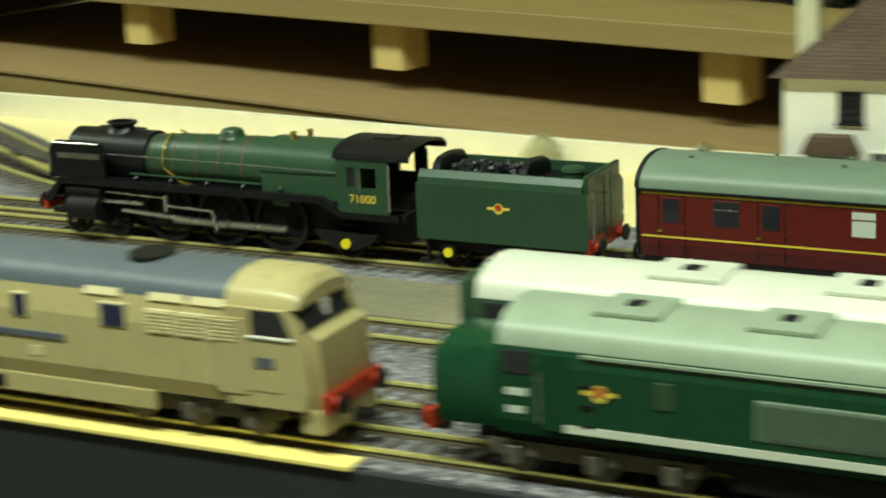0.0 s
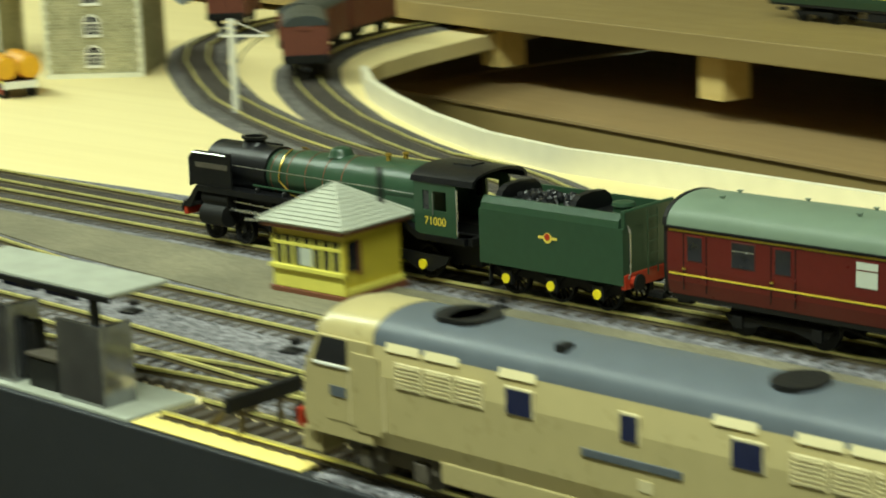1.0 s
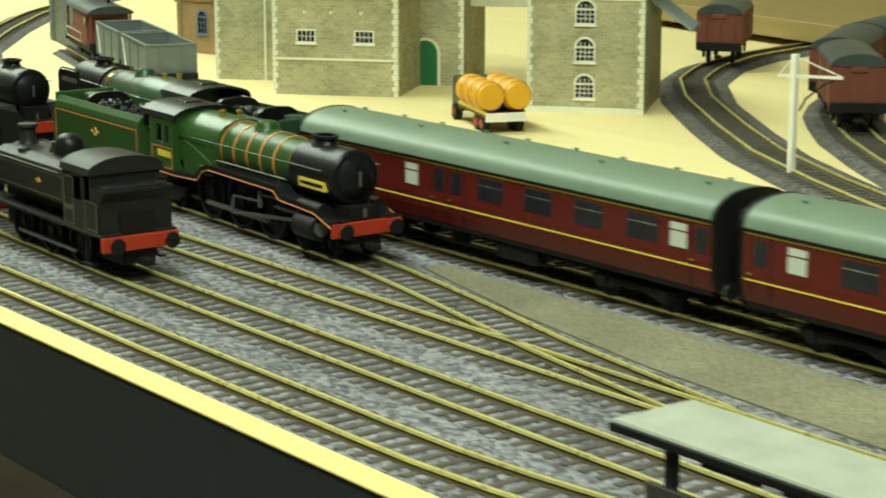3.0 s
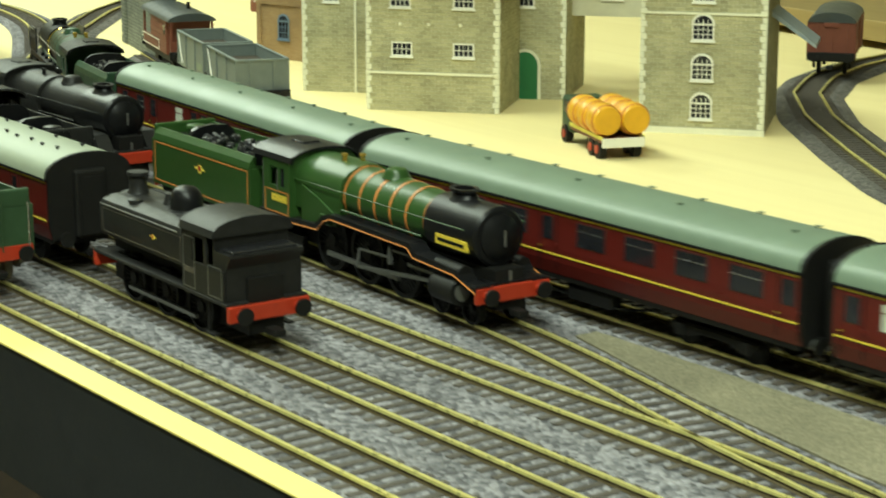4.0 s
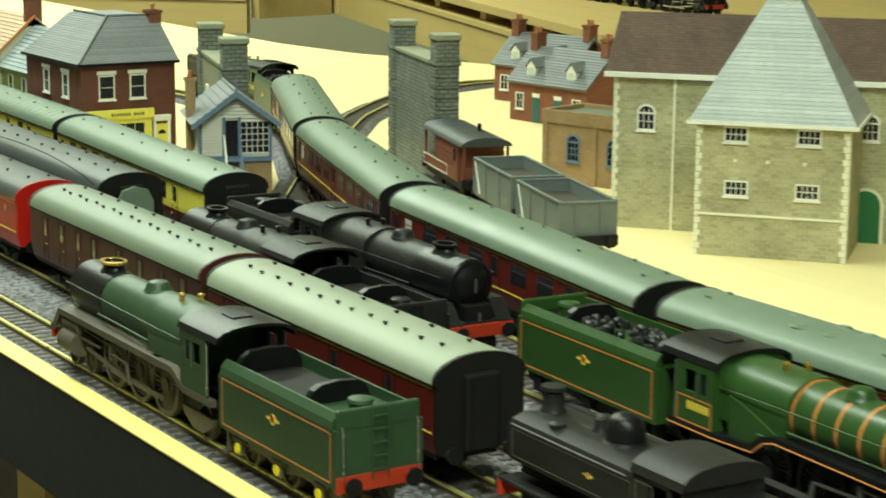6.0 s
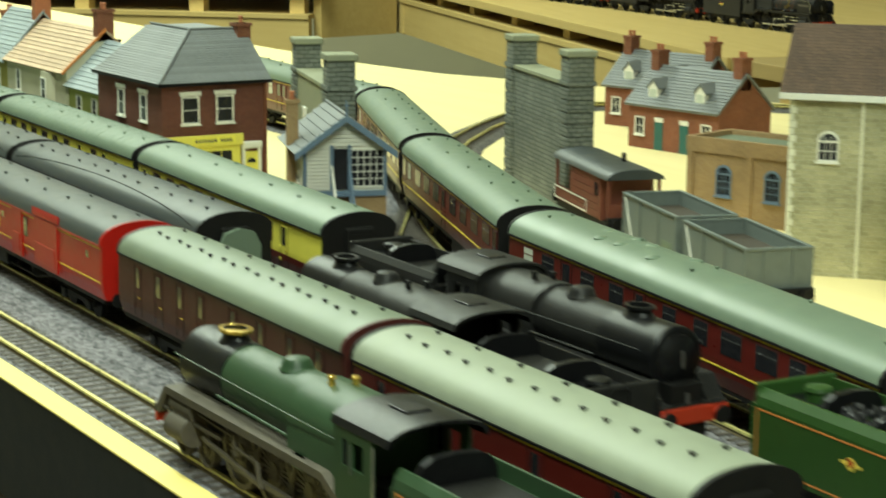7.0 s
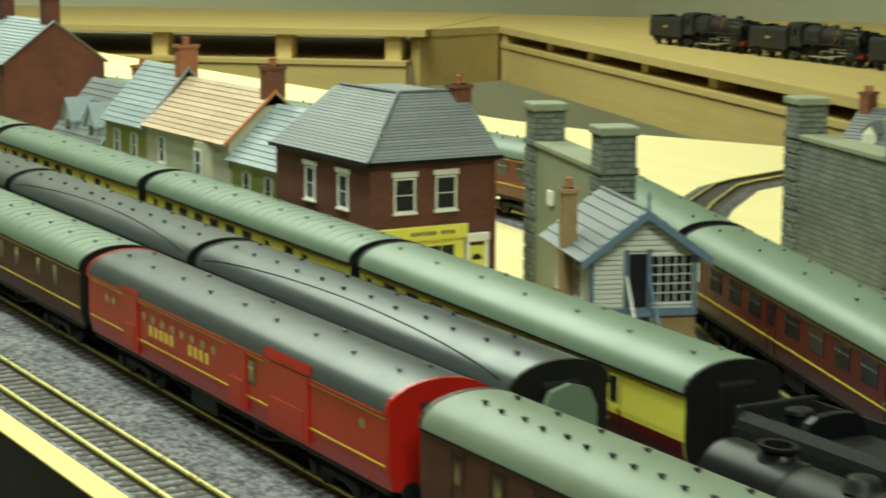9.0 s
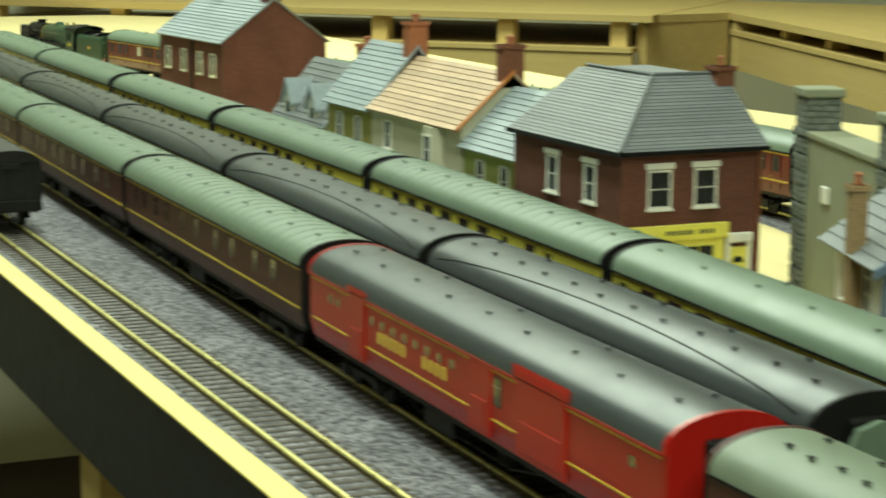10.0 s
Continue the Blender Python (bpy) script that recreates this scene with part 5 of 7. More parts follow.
# parked in the sidings
v2x = 789
engine(at(v2x, 3, -3.2), "lined green express engine with a black smokebox and yellow nameplate", GREEN_L, Lo=166, top=47, bands=ORANGE, nband=6, plate=YELLOW, flare=True, splash=GREEN_L, run_m=BLACK, taper=1.6, rods=DULLST)
tender(at(v2x - 165.8, 12.2, -3), "lined green tender heaped with coal behind the express engine", GREEN_L, Lt=104, Ht=38, lining=ORANGE)
engine(along(T1, 372, 180), "worn green engine with brown weathered running gear", GREEN_W, Lo=162, top=48, cab=GREEN_W, gear=GREY_WORN, run_m=GREY_WORN, bands=None, rods=GREY_WORN, chim_m=BLACK, cap=BRASS, drive=(58, 82, 106), lead=(14, 32), trail=(142,))
tender(along(T1, 534, 180), "worn green tender with an empty coal space and red buffer beam", GREEN_W, Lt=93, Ht=37, lining=ORANGE, fr=GREY_WORN, axle=AXLEY, coal=False)
engine(along(T3, 270, 180), "weathered black engine standing tender to the buffer", BLACK_M, Lo=146, top=46, drive=(52, 76, 101), dr=11, lead=(20,), trail=(), gear=FRAME_B, run_m=BLACK_M, bands=None, rods=DULLST)
tender(along(T3, 270 + 146, 180), "weathered black tender with an empty coal space", BLACK_M, Lt=84, Ht=35, coal=False, crest=False)
engine(along(T4, 474), "weathered black mixed traffic engine with a lined boiler", BLACK_M, Lo=150, top=47, drive=(56, 80, 106), dr=11.4, lead=(14, 32), trail=(), gear=FRAME_B, run_m=BLACK_M, bands=None, rods=DULLST)
tender(along(T4, 474 - 150), "weathered black tender with raised coal rails", BLACK_M, Lt=84, Ht=37, coal=False, crest=False)
pannier(along(T2, 759) @ Matrix.Diagonal((1.06, 1, 1, 1)))

gx = [(-116, 5, "w"), (-100, 5, "w"), (-78, 5, "w"), (-58, 5, "w"), (-30, 5, "w"), (-6, 5, "w"), (24, 5, "w"), (48, 5, "w"), (80, 5, "w"), (104, 5, "w")]
slits = [(-80, 3, "d"), (-58, 4, "d"), (-36, 3, "d"), (-16, 3, "d"), (14, 3, "d"), (38, 3, "d"), (62, 3, "d"), (84, 4, "d")]
# second siding: pale-roofed vans, the red mail coach, then more maroon coaches
coach(along(T2, 521), "maroon lined luggage coach with a pale roof", MAROON, ROOF_P2, 182, 47.5, [(-70, 4, "d"), (-30, 4, "d"), (20, 4, "d"), (60, 4, "d")], style="old", vents=13)
coach(along(T2, 322), "plain maroon parcels van with a pale roof", MAROON_D, ROOF_L, 204, 48, slits, style="old", vents=17, band=None, ends=MAROON_D)
mail = coach(along(T2, 65), "bright red mail coach with a dark grey roof and gilt lettering", POSTRED, ROOF_D, 270, 47, [(-112, 4, "s"), (-104, 4, "s"), (-70, 4, "s"), (-60, 4, "s"), (-50, 4, "s"), (-40, 4, "s"), (-30, 4, "s"), (-20, 4, "s"), (-10, 4, "s"), (0, 4, "s"), (118, 4, "s"), (-84, 5, "w"), (22, 6, "w"), (34, 5, "w")], style="mail", vents=9, ends=POSTRED)
for x0, x1 in ((-92, -76), (14, 30), (48, 80)):
    d = part("sliding_door", box(B(), x0, x1, -18.7, -17.6, 15, 37.5, 0.3), POSTRED, mail)
    part("door_panel", box(B(), x0 + 3, x1 - 3, -19.0, -18.5, 17, 26, 0.3), POSTRED, d)
for x, n in ((-64, 5), (-24, 4)):
    for k in range(n):
        part("letter_block", box(B(), x + k * 5.4, x + k * 5.4 + 2.6, -18.35, -17.9, 24.8, 29.0, 0.2), GOLD, mail, "gilt letter shape")
ra = [((18.5 + 0.35) * math.cos(math.pi * k / 28), 38.5 + 12.9 * math.sin(math.pi * k / 28) ** 0.85) for k in range(22, 29)]
part("roof_side_panel", prism(B(), ra[4:] + [(y * 0.97, z - 0.6) for y, z in ra[:3:-1]], "x", 46, 82), POSTRED, mail, "red panel rising into the roof")
part("roof_side_panel", prism(B(), ra[5:] + [(y * 0.97, z - 0.6) for y, z in ra[:4:-1]], "x", -93, -75), POSTRED, mail)
a = coach(along(T2, -218), "maroon passenger coach with a ribbed grey-green roof", MAROON_D, ROOF_G, 276, 47, gx, vents=9, ribs=True, group="siding coaches")
van(at(541, 602, 112), L=92, label="long brown goods van beside the shelf")
for x in (-500, -782):
    copy_thing(a, along(T2, x))
# third siding: dark-roofed coaches
a = coach(along(T3, 62), "crimson coach with a dark grey curved roof", MAROON_D, ROOF_D, 266, 46.5, gx, style="old", vents=12, band=CREAM, group="dark-roofed coaches")
for x in (-212, -486, -760, -1034):
    copy_thing(a, along(T3, x))
part("corridor_board", prism(B(), [(-10, 0), (10, 0), (10, 18), (7, 24), (0, 26), (-7, 24), (-10, 18)], "x", 137, 139.5), ROOF_G, a, "grey gangway cover board").location = (0, 0, 0.014)
# fourth siding: crimson and cream coaches
wb = [(-116, 5, "d"), (-96, 11, "w"), (-74, 11, "w"), (-52, 11, "w"), (-30, 11, "w"), (-8, 11, "w"), (14, 11, "w"), (40, 5, "d"), (65, 9, "w"), (84, 5, "d")]
a = coach(along(T4, 96), "crimson and cream coach with a grey-green roof", CREAM, ROOF_G, 256, 46.8, wb, lower=MAROON, vents=7, band=None, group="crimson and cream coaches")
b = coach(along(T4, -172), "crimson and cream coach with a ribbed grey-green roof", CREAM, ROOF_G, 266, 46.8, wb, lower=MAROON, vents=9, band=None, ribs=True, group="crimson and cream coaches")
for x in (-446, -720, -994, -1268):
    copy_thing(a if x == -720 else b, along(T4, x))
# a dark engine at the far end of the front siding
van(along(T1, -478), 92, "black box van standing at the end of the front siding", BLACK_M, BLACK_M)

western(at(1376, -130) @ Matrix.Diagonal((0.885, 1, 1, 1)))
peak(at(1517, -129) @ Matrix.Diagonal((0.84, 1, 1, 1)), "dark green nose-ended diesel locomotive with a pale roof", ROOF_P)
peak(at(1508, -92), "green diesel locomotive with an off-white roof", ROOF_W, flat_nose=False, dark=GREEN)

van(at(649, 443, 137), label="brown goods van with a grey roof in the curved siding")
w2 = van(at(585, 514, 122), L=92, label="long brown goods van with a dark grey roof")
van(at(386, 609, 128), label="brown goods van parked on the far siding")
brake_van(at(106, 246, -17))
mn = mineral(at(212, 214, -17))
copy_thing(mn, at(294, 189, -17))


# ---------------------------------------------------------------- what moves
def motions():
    line = Line(MAIN)
    start = 3800 - 1518   # the first coach's front at the beginning
    rows = [(0, 12), (0.5, 133), (1, 261), (1.5, 394), (2, 530), (2.5, 676), (3, 830), (3.5, 986), (4, 1140), (4.5, 1292), (5, 1446), (5.5, 1592), (6, 1742), (6.5, 1893),
            (7, 2053), (7.5, 2205), (8, 2347), (8.5, 2488), (9, 2630), (9.5, 2788), (10, 2950)]
    spans = np.interp
    times = [k * 0.25 for k in range(41)]
    ts, ss = [r[0] for r in rows], [r[1] for r in rows]

    def ride(ob, front, back, nose):
        """Keys a vehicle whose ends lie front and back metres behind the coach's front; nose: the local x of its front."""
        out = []
        for t in times:
            s = start + float(spans(t, ts, ss))
            p, q = line.at(s - front), line.at(s - back)
            d = (p - q).normalized()
            c = p - d * nose if nose >= 0 else p
            out.append((t, Matrix.Translation(Vector((c.x, c.y, RT)) * MM) @ Matrix.Rotation(math.atan2(d.y, d.x), 4, "Z")))
        walk(ob, out)

    def turn_gear():
        """The express engine's driving wheels and rods, by the distance that it has run."""
        wr, cr, con = [[] for _ in GEAR["driving"]], [], []
        dr, thr, mid = 12.3, 4.5, 88.0
        reach = mid - 38
        for k in range(301):
            t = k / 30
            a = float(spans(t, ts, ss)) / dr
            dx, dz = -thr * math.sin(a), -thr * math.cos(a)
            for n, (x, _) in enumerate(GEAR["driving"]):
                wr[n].append((t, Matrix.Translation((x * MM, 0, dr * MM)) @ Matrix.Rotation(a, 4, "Y")))
            cr.append((t, Matrix.Translation((dx * MM, 0, (dz + thr) * MM))))
            px, pz = -mid + dx, dr + dz
            hx = px + math.sqrt(reach ** 2 - (pz - 12.5) ** 2)
            con.append((t, Matrix.Translation((hx * MM, 0, 12.5 * MM)) @ Matrix.Rotation(math.atan2(pz - 12.5, hx - px), 4, "Y")))
        for n, (_, pair) in enumerate(GEAR["driving"]):
            for ob in pair:
                walk(ob, wr[n])
        for ob in GEAR["coupling"]:
            walk(ob, cr)
        for ob in GEAR["connecting"]:
            walk(ob, con)

    turn_gear()
    ride(duke, -261, -131, 0)
    ride(duke_tender, -87, -12, 0)
    for k, ob in enumerate(coaches):
        s0, span = 262 * k + (38 if k > 3 else 0), 300 if ob is dining else 262
        ride(ob, s0 + 3, s0 + span - 2, span / 2 - 2.5)


# ---------------------------------------------------------------- buildings
def brick_mat(name, ca, cb, mortar, bw, bh, rough=0.85, bump=0.6, mort=0.06, rowz=True):
    """Coursed masonry or tiling on upright and sloping faces (bw, bh in mm)."""
    m = mat(name, ca, rough, 0, 0.15, 120)
    nt = m.node_tree
    N, L = nt.nodes, nt.links
    tc, sp, ad, cb_, br = N.new("ShaderNodeTexCoord"), N.new("ShaderNodeSeparateXYZ"), N.new("ShaderNodeMath"), N.new("ShaderNodeCombineXYZ"), N.new("ShaderNodeTexBrick")
    L.new(tc.outputs["Object"], sp.inputs[0])
    L.new(sp.outputs["X"], ad.inputs[0])
    L.new(sp.outputs["Y"], ad.inputs[1])
    nz = N.new("ShaderNodeTexNoise")
    nz.inputs["Scale"].default_value = 160
    L.new(tc.outputs["Object"], nz.inputs["Vector"])
    wob = N.new("ShaderNodeMath")
    wob.operation, wob.inputs[1].default_value = "MULTIPLY_ADD", 0.0016
    L.new(nz.outputs[0], wob.inputs[0])
    L.new(sp.outputs["Z"], wob.inputs[2])
    L.new(ad.outputs[0], cb_.inputs[0])
    L.new(wob.outputs[0], cb_.inputs[1])
    L.new(cb_.outputs[0], br.inputs["Vector"])
    br.inputs["Color1"].default_value, br.inputs["Color2"].default_value, br.inputs["Mortar"].default_value = (*ca, 1), (*cb, 1), (*mortar, 1)
    br.inputs["Scale"].default_value = 1.0
    br.inputs["Brick Width"].default_value, br.inputs["Row Height"].default_value = bw * MM, bh * MM
    br.inputs["Mortar Size"].default_value = mort * bh * MM
    br.inputs["Mortar Smooth"].default_value = 0.4
    br.inputs["Bias"].default_value = 0.1
    n2 = N.new("ShaderNodeTexNoise")
    n2.inputs["Scale"].default_value, n2.inputs["Detail"].default_value = 40, 5
    L.new(tc.outputs["Object"], n2.inputs["Vector"])
    r = N.new("ShaderNodeMapRange")
    r.inputs[1].default_value, r.inputs[2].default_value, r.inputs[3].default_value, r.inputs[4].default_value = 0.3, 0.7, 0.8, 1.15
    L.new(n2.outputs[0], r.inputs[0])
    hs = N.new("ShaderNodeHueSaturation")
    L.new(br.outputs["Color"], hs.inputs["Color"])
    L.new(r.outputs[0], hs.inputs["Value"])
    L.new(hs.outputs[0], N["Principled BSDF"].inputs["Base Color"])
    bp = N.new("ShaderNodeBump")
    bp.invert = True
    bp.inputs["Strength"].default_value, bp.inputs["Distance"].default_value = bump, 0.0007
    L.new(br.outputs["Fac"], bp.inputs["Height"])
    L.new(bp.outputs[0], N["Principled BSDF"].inputs["Normal"])
    return m


RUBBLE = brick_mat("buff_rubble_stone", (0.50, 0.47, 0.285), (0.36, 0.335, 0.20), (0.56, 0.53, 0.36), 5.0, 2.3, 0.9, 0.9, 0.10)
QUOIN = mat("cream_quoin", (0.78, 0.76, 0.60), 0.7, 0, 0.1, 300)
REDBRICK = brick_mat("red_brick", (0.15, 0.048, 0.030), (0.115, 0.036, 0.024), (0.16, 0.08, 0.06), 3.0, 1.1, 0.8, 0.3, 0.1)
ORBRICK = brick_mat("orange_brick", (0.24, 0.085, 0.040), (0.19, 0.06, 0.032), (0.26, 0.13, 0.08), 3.0, 1.1, 0.8, 0.3, 0.1)
SHEDB = brick_mat("buff_shed_brick", (0.36, 0.235, 0.11), (0.30, 0.19, 0.09), (0.38, 0.27, 0.15), 3.0, 1.1, 0.8, 0.2, 0.1)
WALLSTONE = brick_mat("grey_cut_stone", (0.22, 0.235, 0.20), (0.16, 0.175, 0.15), (0.10, 0.11, 0.09), 6.0, 2.7, 0.85, 1.0, 0.14)
WALLPLAIN = mat("grey_green_plaster", (0.27, 0.28, 0.19), 0.8, 0, 0.1, 60)
SLATE = mat("grey_slate", (0.17, 0.18, 0.185), 0.55, 0, 0.18, 260, 0.2, rnd=0.12)
SLATE_B = mat("blue_grey_slate", (0.30, 0.345, 0.37), 0.5, 0, 0.18, 260, 0.2, rnd=0.12)
TILE_B = brick_mat("brown_roof_tile", (0.125, 0.075, 0.048), (0.09, 0.055, 0.038), (0.05, 0.03, 0.02), 3.4, 1.5, 0.75, 0.6, 0.1)
TILE_P = mat("faded_pink_tile", (0.56, 0.40, 0.27), 0.7, 0, 0.18, 260, 0.2, rnd=0.12)
KILN = mat("pale_lead_slate", (0.42, 0.45, 0.44), 0.45, 0, 0.16, 160, 0.2, rnd=0.1)
DOORG = mat("green_door_paint", (0.022, 0.15, 0.055), 0.45, 0, 0.1, 120)
DOORB = mat("teal_door_paint", (0.03, 0.12, 0.11), 0.45, 0, 0.1, 120)
SHOPY = mat("bright_yellow_paint", (0.78, 0.70, 0.13), 0.45, 0, 0.06, 120)
RENDERC = mat("cream_render", (0.58, 0.55, 0.40), 0.8, 0, 0.1, 90)
RENDERG = mat("pale_green_render", (0.40, 0.42, 0.13), 0.8, 0, 0.1, 90)
RENDERO = mat("olive_render", (0.33, 0.30, 0.08), 0.8, 0, 0.1, 90)
BLUEG = mat("blue_grey_paint", (0.14, 0.20, 0.28), 0.5, 0, 0.1, 120)
POT = mat("terracotta_pot", (0.42, 0.15, 0.07), 0.7, 0, 0.15, 200)
HUTY = mat("hut_yellow_paint", (0.55, 0.44, 0.045), 0.45, 0, 0.08, 120)
HUTB = mat("brown_paint", (0.17, 0.06, 0.03), 0.5, 0, 0.1, 120)
HUTR = mat("pale_slate_roof", (0.42, 0.43, 0.35), 0.7, 0, 0.15, 200, 0.3)
CLEAR = mat("clear_plastic", (0.62, 0.62, 0.45), 0.15, 0, 0.05, 100)
CLEAR.node_tree.nodes["Principled BSDF"].inputs["Transmission Weight"].default_value = 0.8


def face(ax, ay, bx, by):
    """The frame of an upright wall from a to b, seen with a on the left: u along it, the outside towards -y, z up."""
    return Matrix.Translation((ax, ay, 0)) @ Matrix.Rotation(math.atan2(by - ay, bx - ax), 4, "Z")


def put(name, bm, m, parent, F, label="", smooth=False):
    bmesh.ops.transform(bm, matrix=F, verts=bm.verts)
    return part(name, bm, m, parent, label, smooth)


def window(parent, F, u, z, w, h, cols=2, rows=2, fr=None, arch=False, sill=True, glass=None):
    """A window on a wall: proud frame and sill, glazing bars, panes set back."""
    fr = fr or WHITE
    bm = B()
    t = 0.9
    for a in ((u - w / 2 - t, u - w / 2, z - t, z + h + t), (u + w / 2, u + w / 2 + t, z - t, z + h + t), (u - w / 2, u + w / 2, z + h, z + h + t), (u - w / 2, u + w / 2, z - t, z)):
        box(bm, a[0], a[1], -0.8, 0.4, a[2], a[3])
    if arch:
        for k in range(7):
            a0, a1 = math.pi * k / 7, math.pi * (k + 1) / 7
            ri, ro = w / 2, w / 2 + t + 0.5
            q = [(u + ri * math.cos(a0), z + h + ri * math.sin(a0)), (u + ro * math.cos(a0), z + h + ro * math.sin(a0)), (u + ro * math.cos(a1), z + h + ro * math.sin(a1)), (u + ri * math.cos(a1), z + h + ri * math.sin(a1))]
            prism(bm, q, "y", -0.8, 0.4)
    win = put("window", bm, fr, parent, F)
    bm = B()
    if arch:
        prism(bm, [(u - w / 2, z), (u + w / 2, z)] + [(u + w / 2 * math.cos(math.pi * k / 8), z + h + w / 2 * math.sin(math.pi * k / 8)) for k in range(9)], "y", -0.15, 0.3)
    else:
        box(bm, u - w / 2, u + w / 2, -0.15, 0.3, z, z + h)
    put("pane", bm, glass or GLASS_D, win, F)
    bm = B()
    for k in range(1, cols):
        x = u - w / 2 + w * k / cols
        box(bm, x - 0.2, x + 0.2, -0.45, 0, z, z + h + (w * 0.3 if arch else 0))
    for k in range(1, rows + (1 if arch else 0)):
        zz = z + h * k / rows
        box(bm, u - w / 2, u + w / 2, -0.45, 0, zz - 0.2, zz + 0.2)
    if bm.verts:
        put("glazing_bar", bm, fr, win, F)
    else:
        bm.free()
    if sill:
        put("sill", box(B(), u - w / 2 - 1.6, u + w / 2 + 1.6, -1.6, 0.2, z - 2.0, z - 0.9, 0.15), fr, win, F)
    return win


def roof_plane(parent, p0, p1, p2, p3, n, m, name="slate_course", t=0.7):
    """A pitched plane of overlapping courses: p0 to p1 is the eave, p3 to p2 the ridge above them."""
    p0, p1, p2, p3 = (Vector(p) for p in (p0, p1, p2, p3))
    nrm = (p1 - p0).cross(p3 - p0).normalized()
    if nrm.z < 0:
        nrm = -nrm
    for k in range(n):
        a, b = k / n, min(1.0, (k + 1.15) / n)
        l0, r0, l1, r1 = p0.lerp(p3, a), p1.lerp(p2, a), p0.lerp(p3, b), p1.lerp(p2, b)
        bm = B()
        vs = [bm.verts.new(v) for v in (l0 + nrm * t, r0 + nrm * t, r1 + nrm * 0.12, l1 + nrm * 0.12, l0 - nrm * 0.5, r0 - nrm * 0.5, r1 - nrm * 0.5, l1 - nrm * 0.5)]
        for q in ((0, 1, 2, 3), (7, 6, 5, 4), (0, 4, 5, 1), (1, 5, 6, 2), (2, 6, 7, 3), (3, 7, 4, 0)):
            if (r1 - l1).length > 1e-4 or 2 not in q or 3 not in q:
                try:
                    bm.faces.new([vs[i] for i in q])
                except ValueError:
                    pass
        part(name, bm, m, parent)


def chimney(parent, x, y, z0, z1, w, d, m, pots=2):
    c = part("chimney", box(box(B(), x - w / 2, x + w / 2, y - d / 2, y + d / 2, z0, z1), x - w / 2 - 0.8, x + w / 2 + 0.8, y - d / 2 - 0.8, y + d / 2 + 0.8, z1 - 2, z1), m, parent)
    for k in range(pots):
        part("chimney_pot", lathe(B(), (x + (k - (pots - 1) / 2) * w * 0.5, y, z1), [(1.5, 0), (1.3, 3.2), (1.6, 3.6), (1.4, 4.4)], 10), POT, c, smooth=True)
    return c


def quoins(parent, F, u, z0, z1, h=3.6, side=1):
    k, z = 0, z0
    while z + h <= z1 + 0.1:
        w = 3.6 if k % 2 else 2.3
        put("quoin", box(B(), min(u, u + side * w), max(u, u + side * w), -0.5, 0.5, z + 0.15, z + h - 0.15, 0.15), QUOIN, parent, F)
        z, k = z + h, k + 1


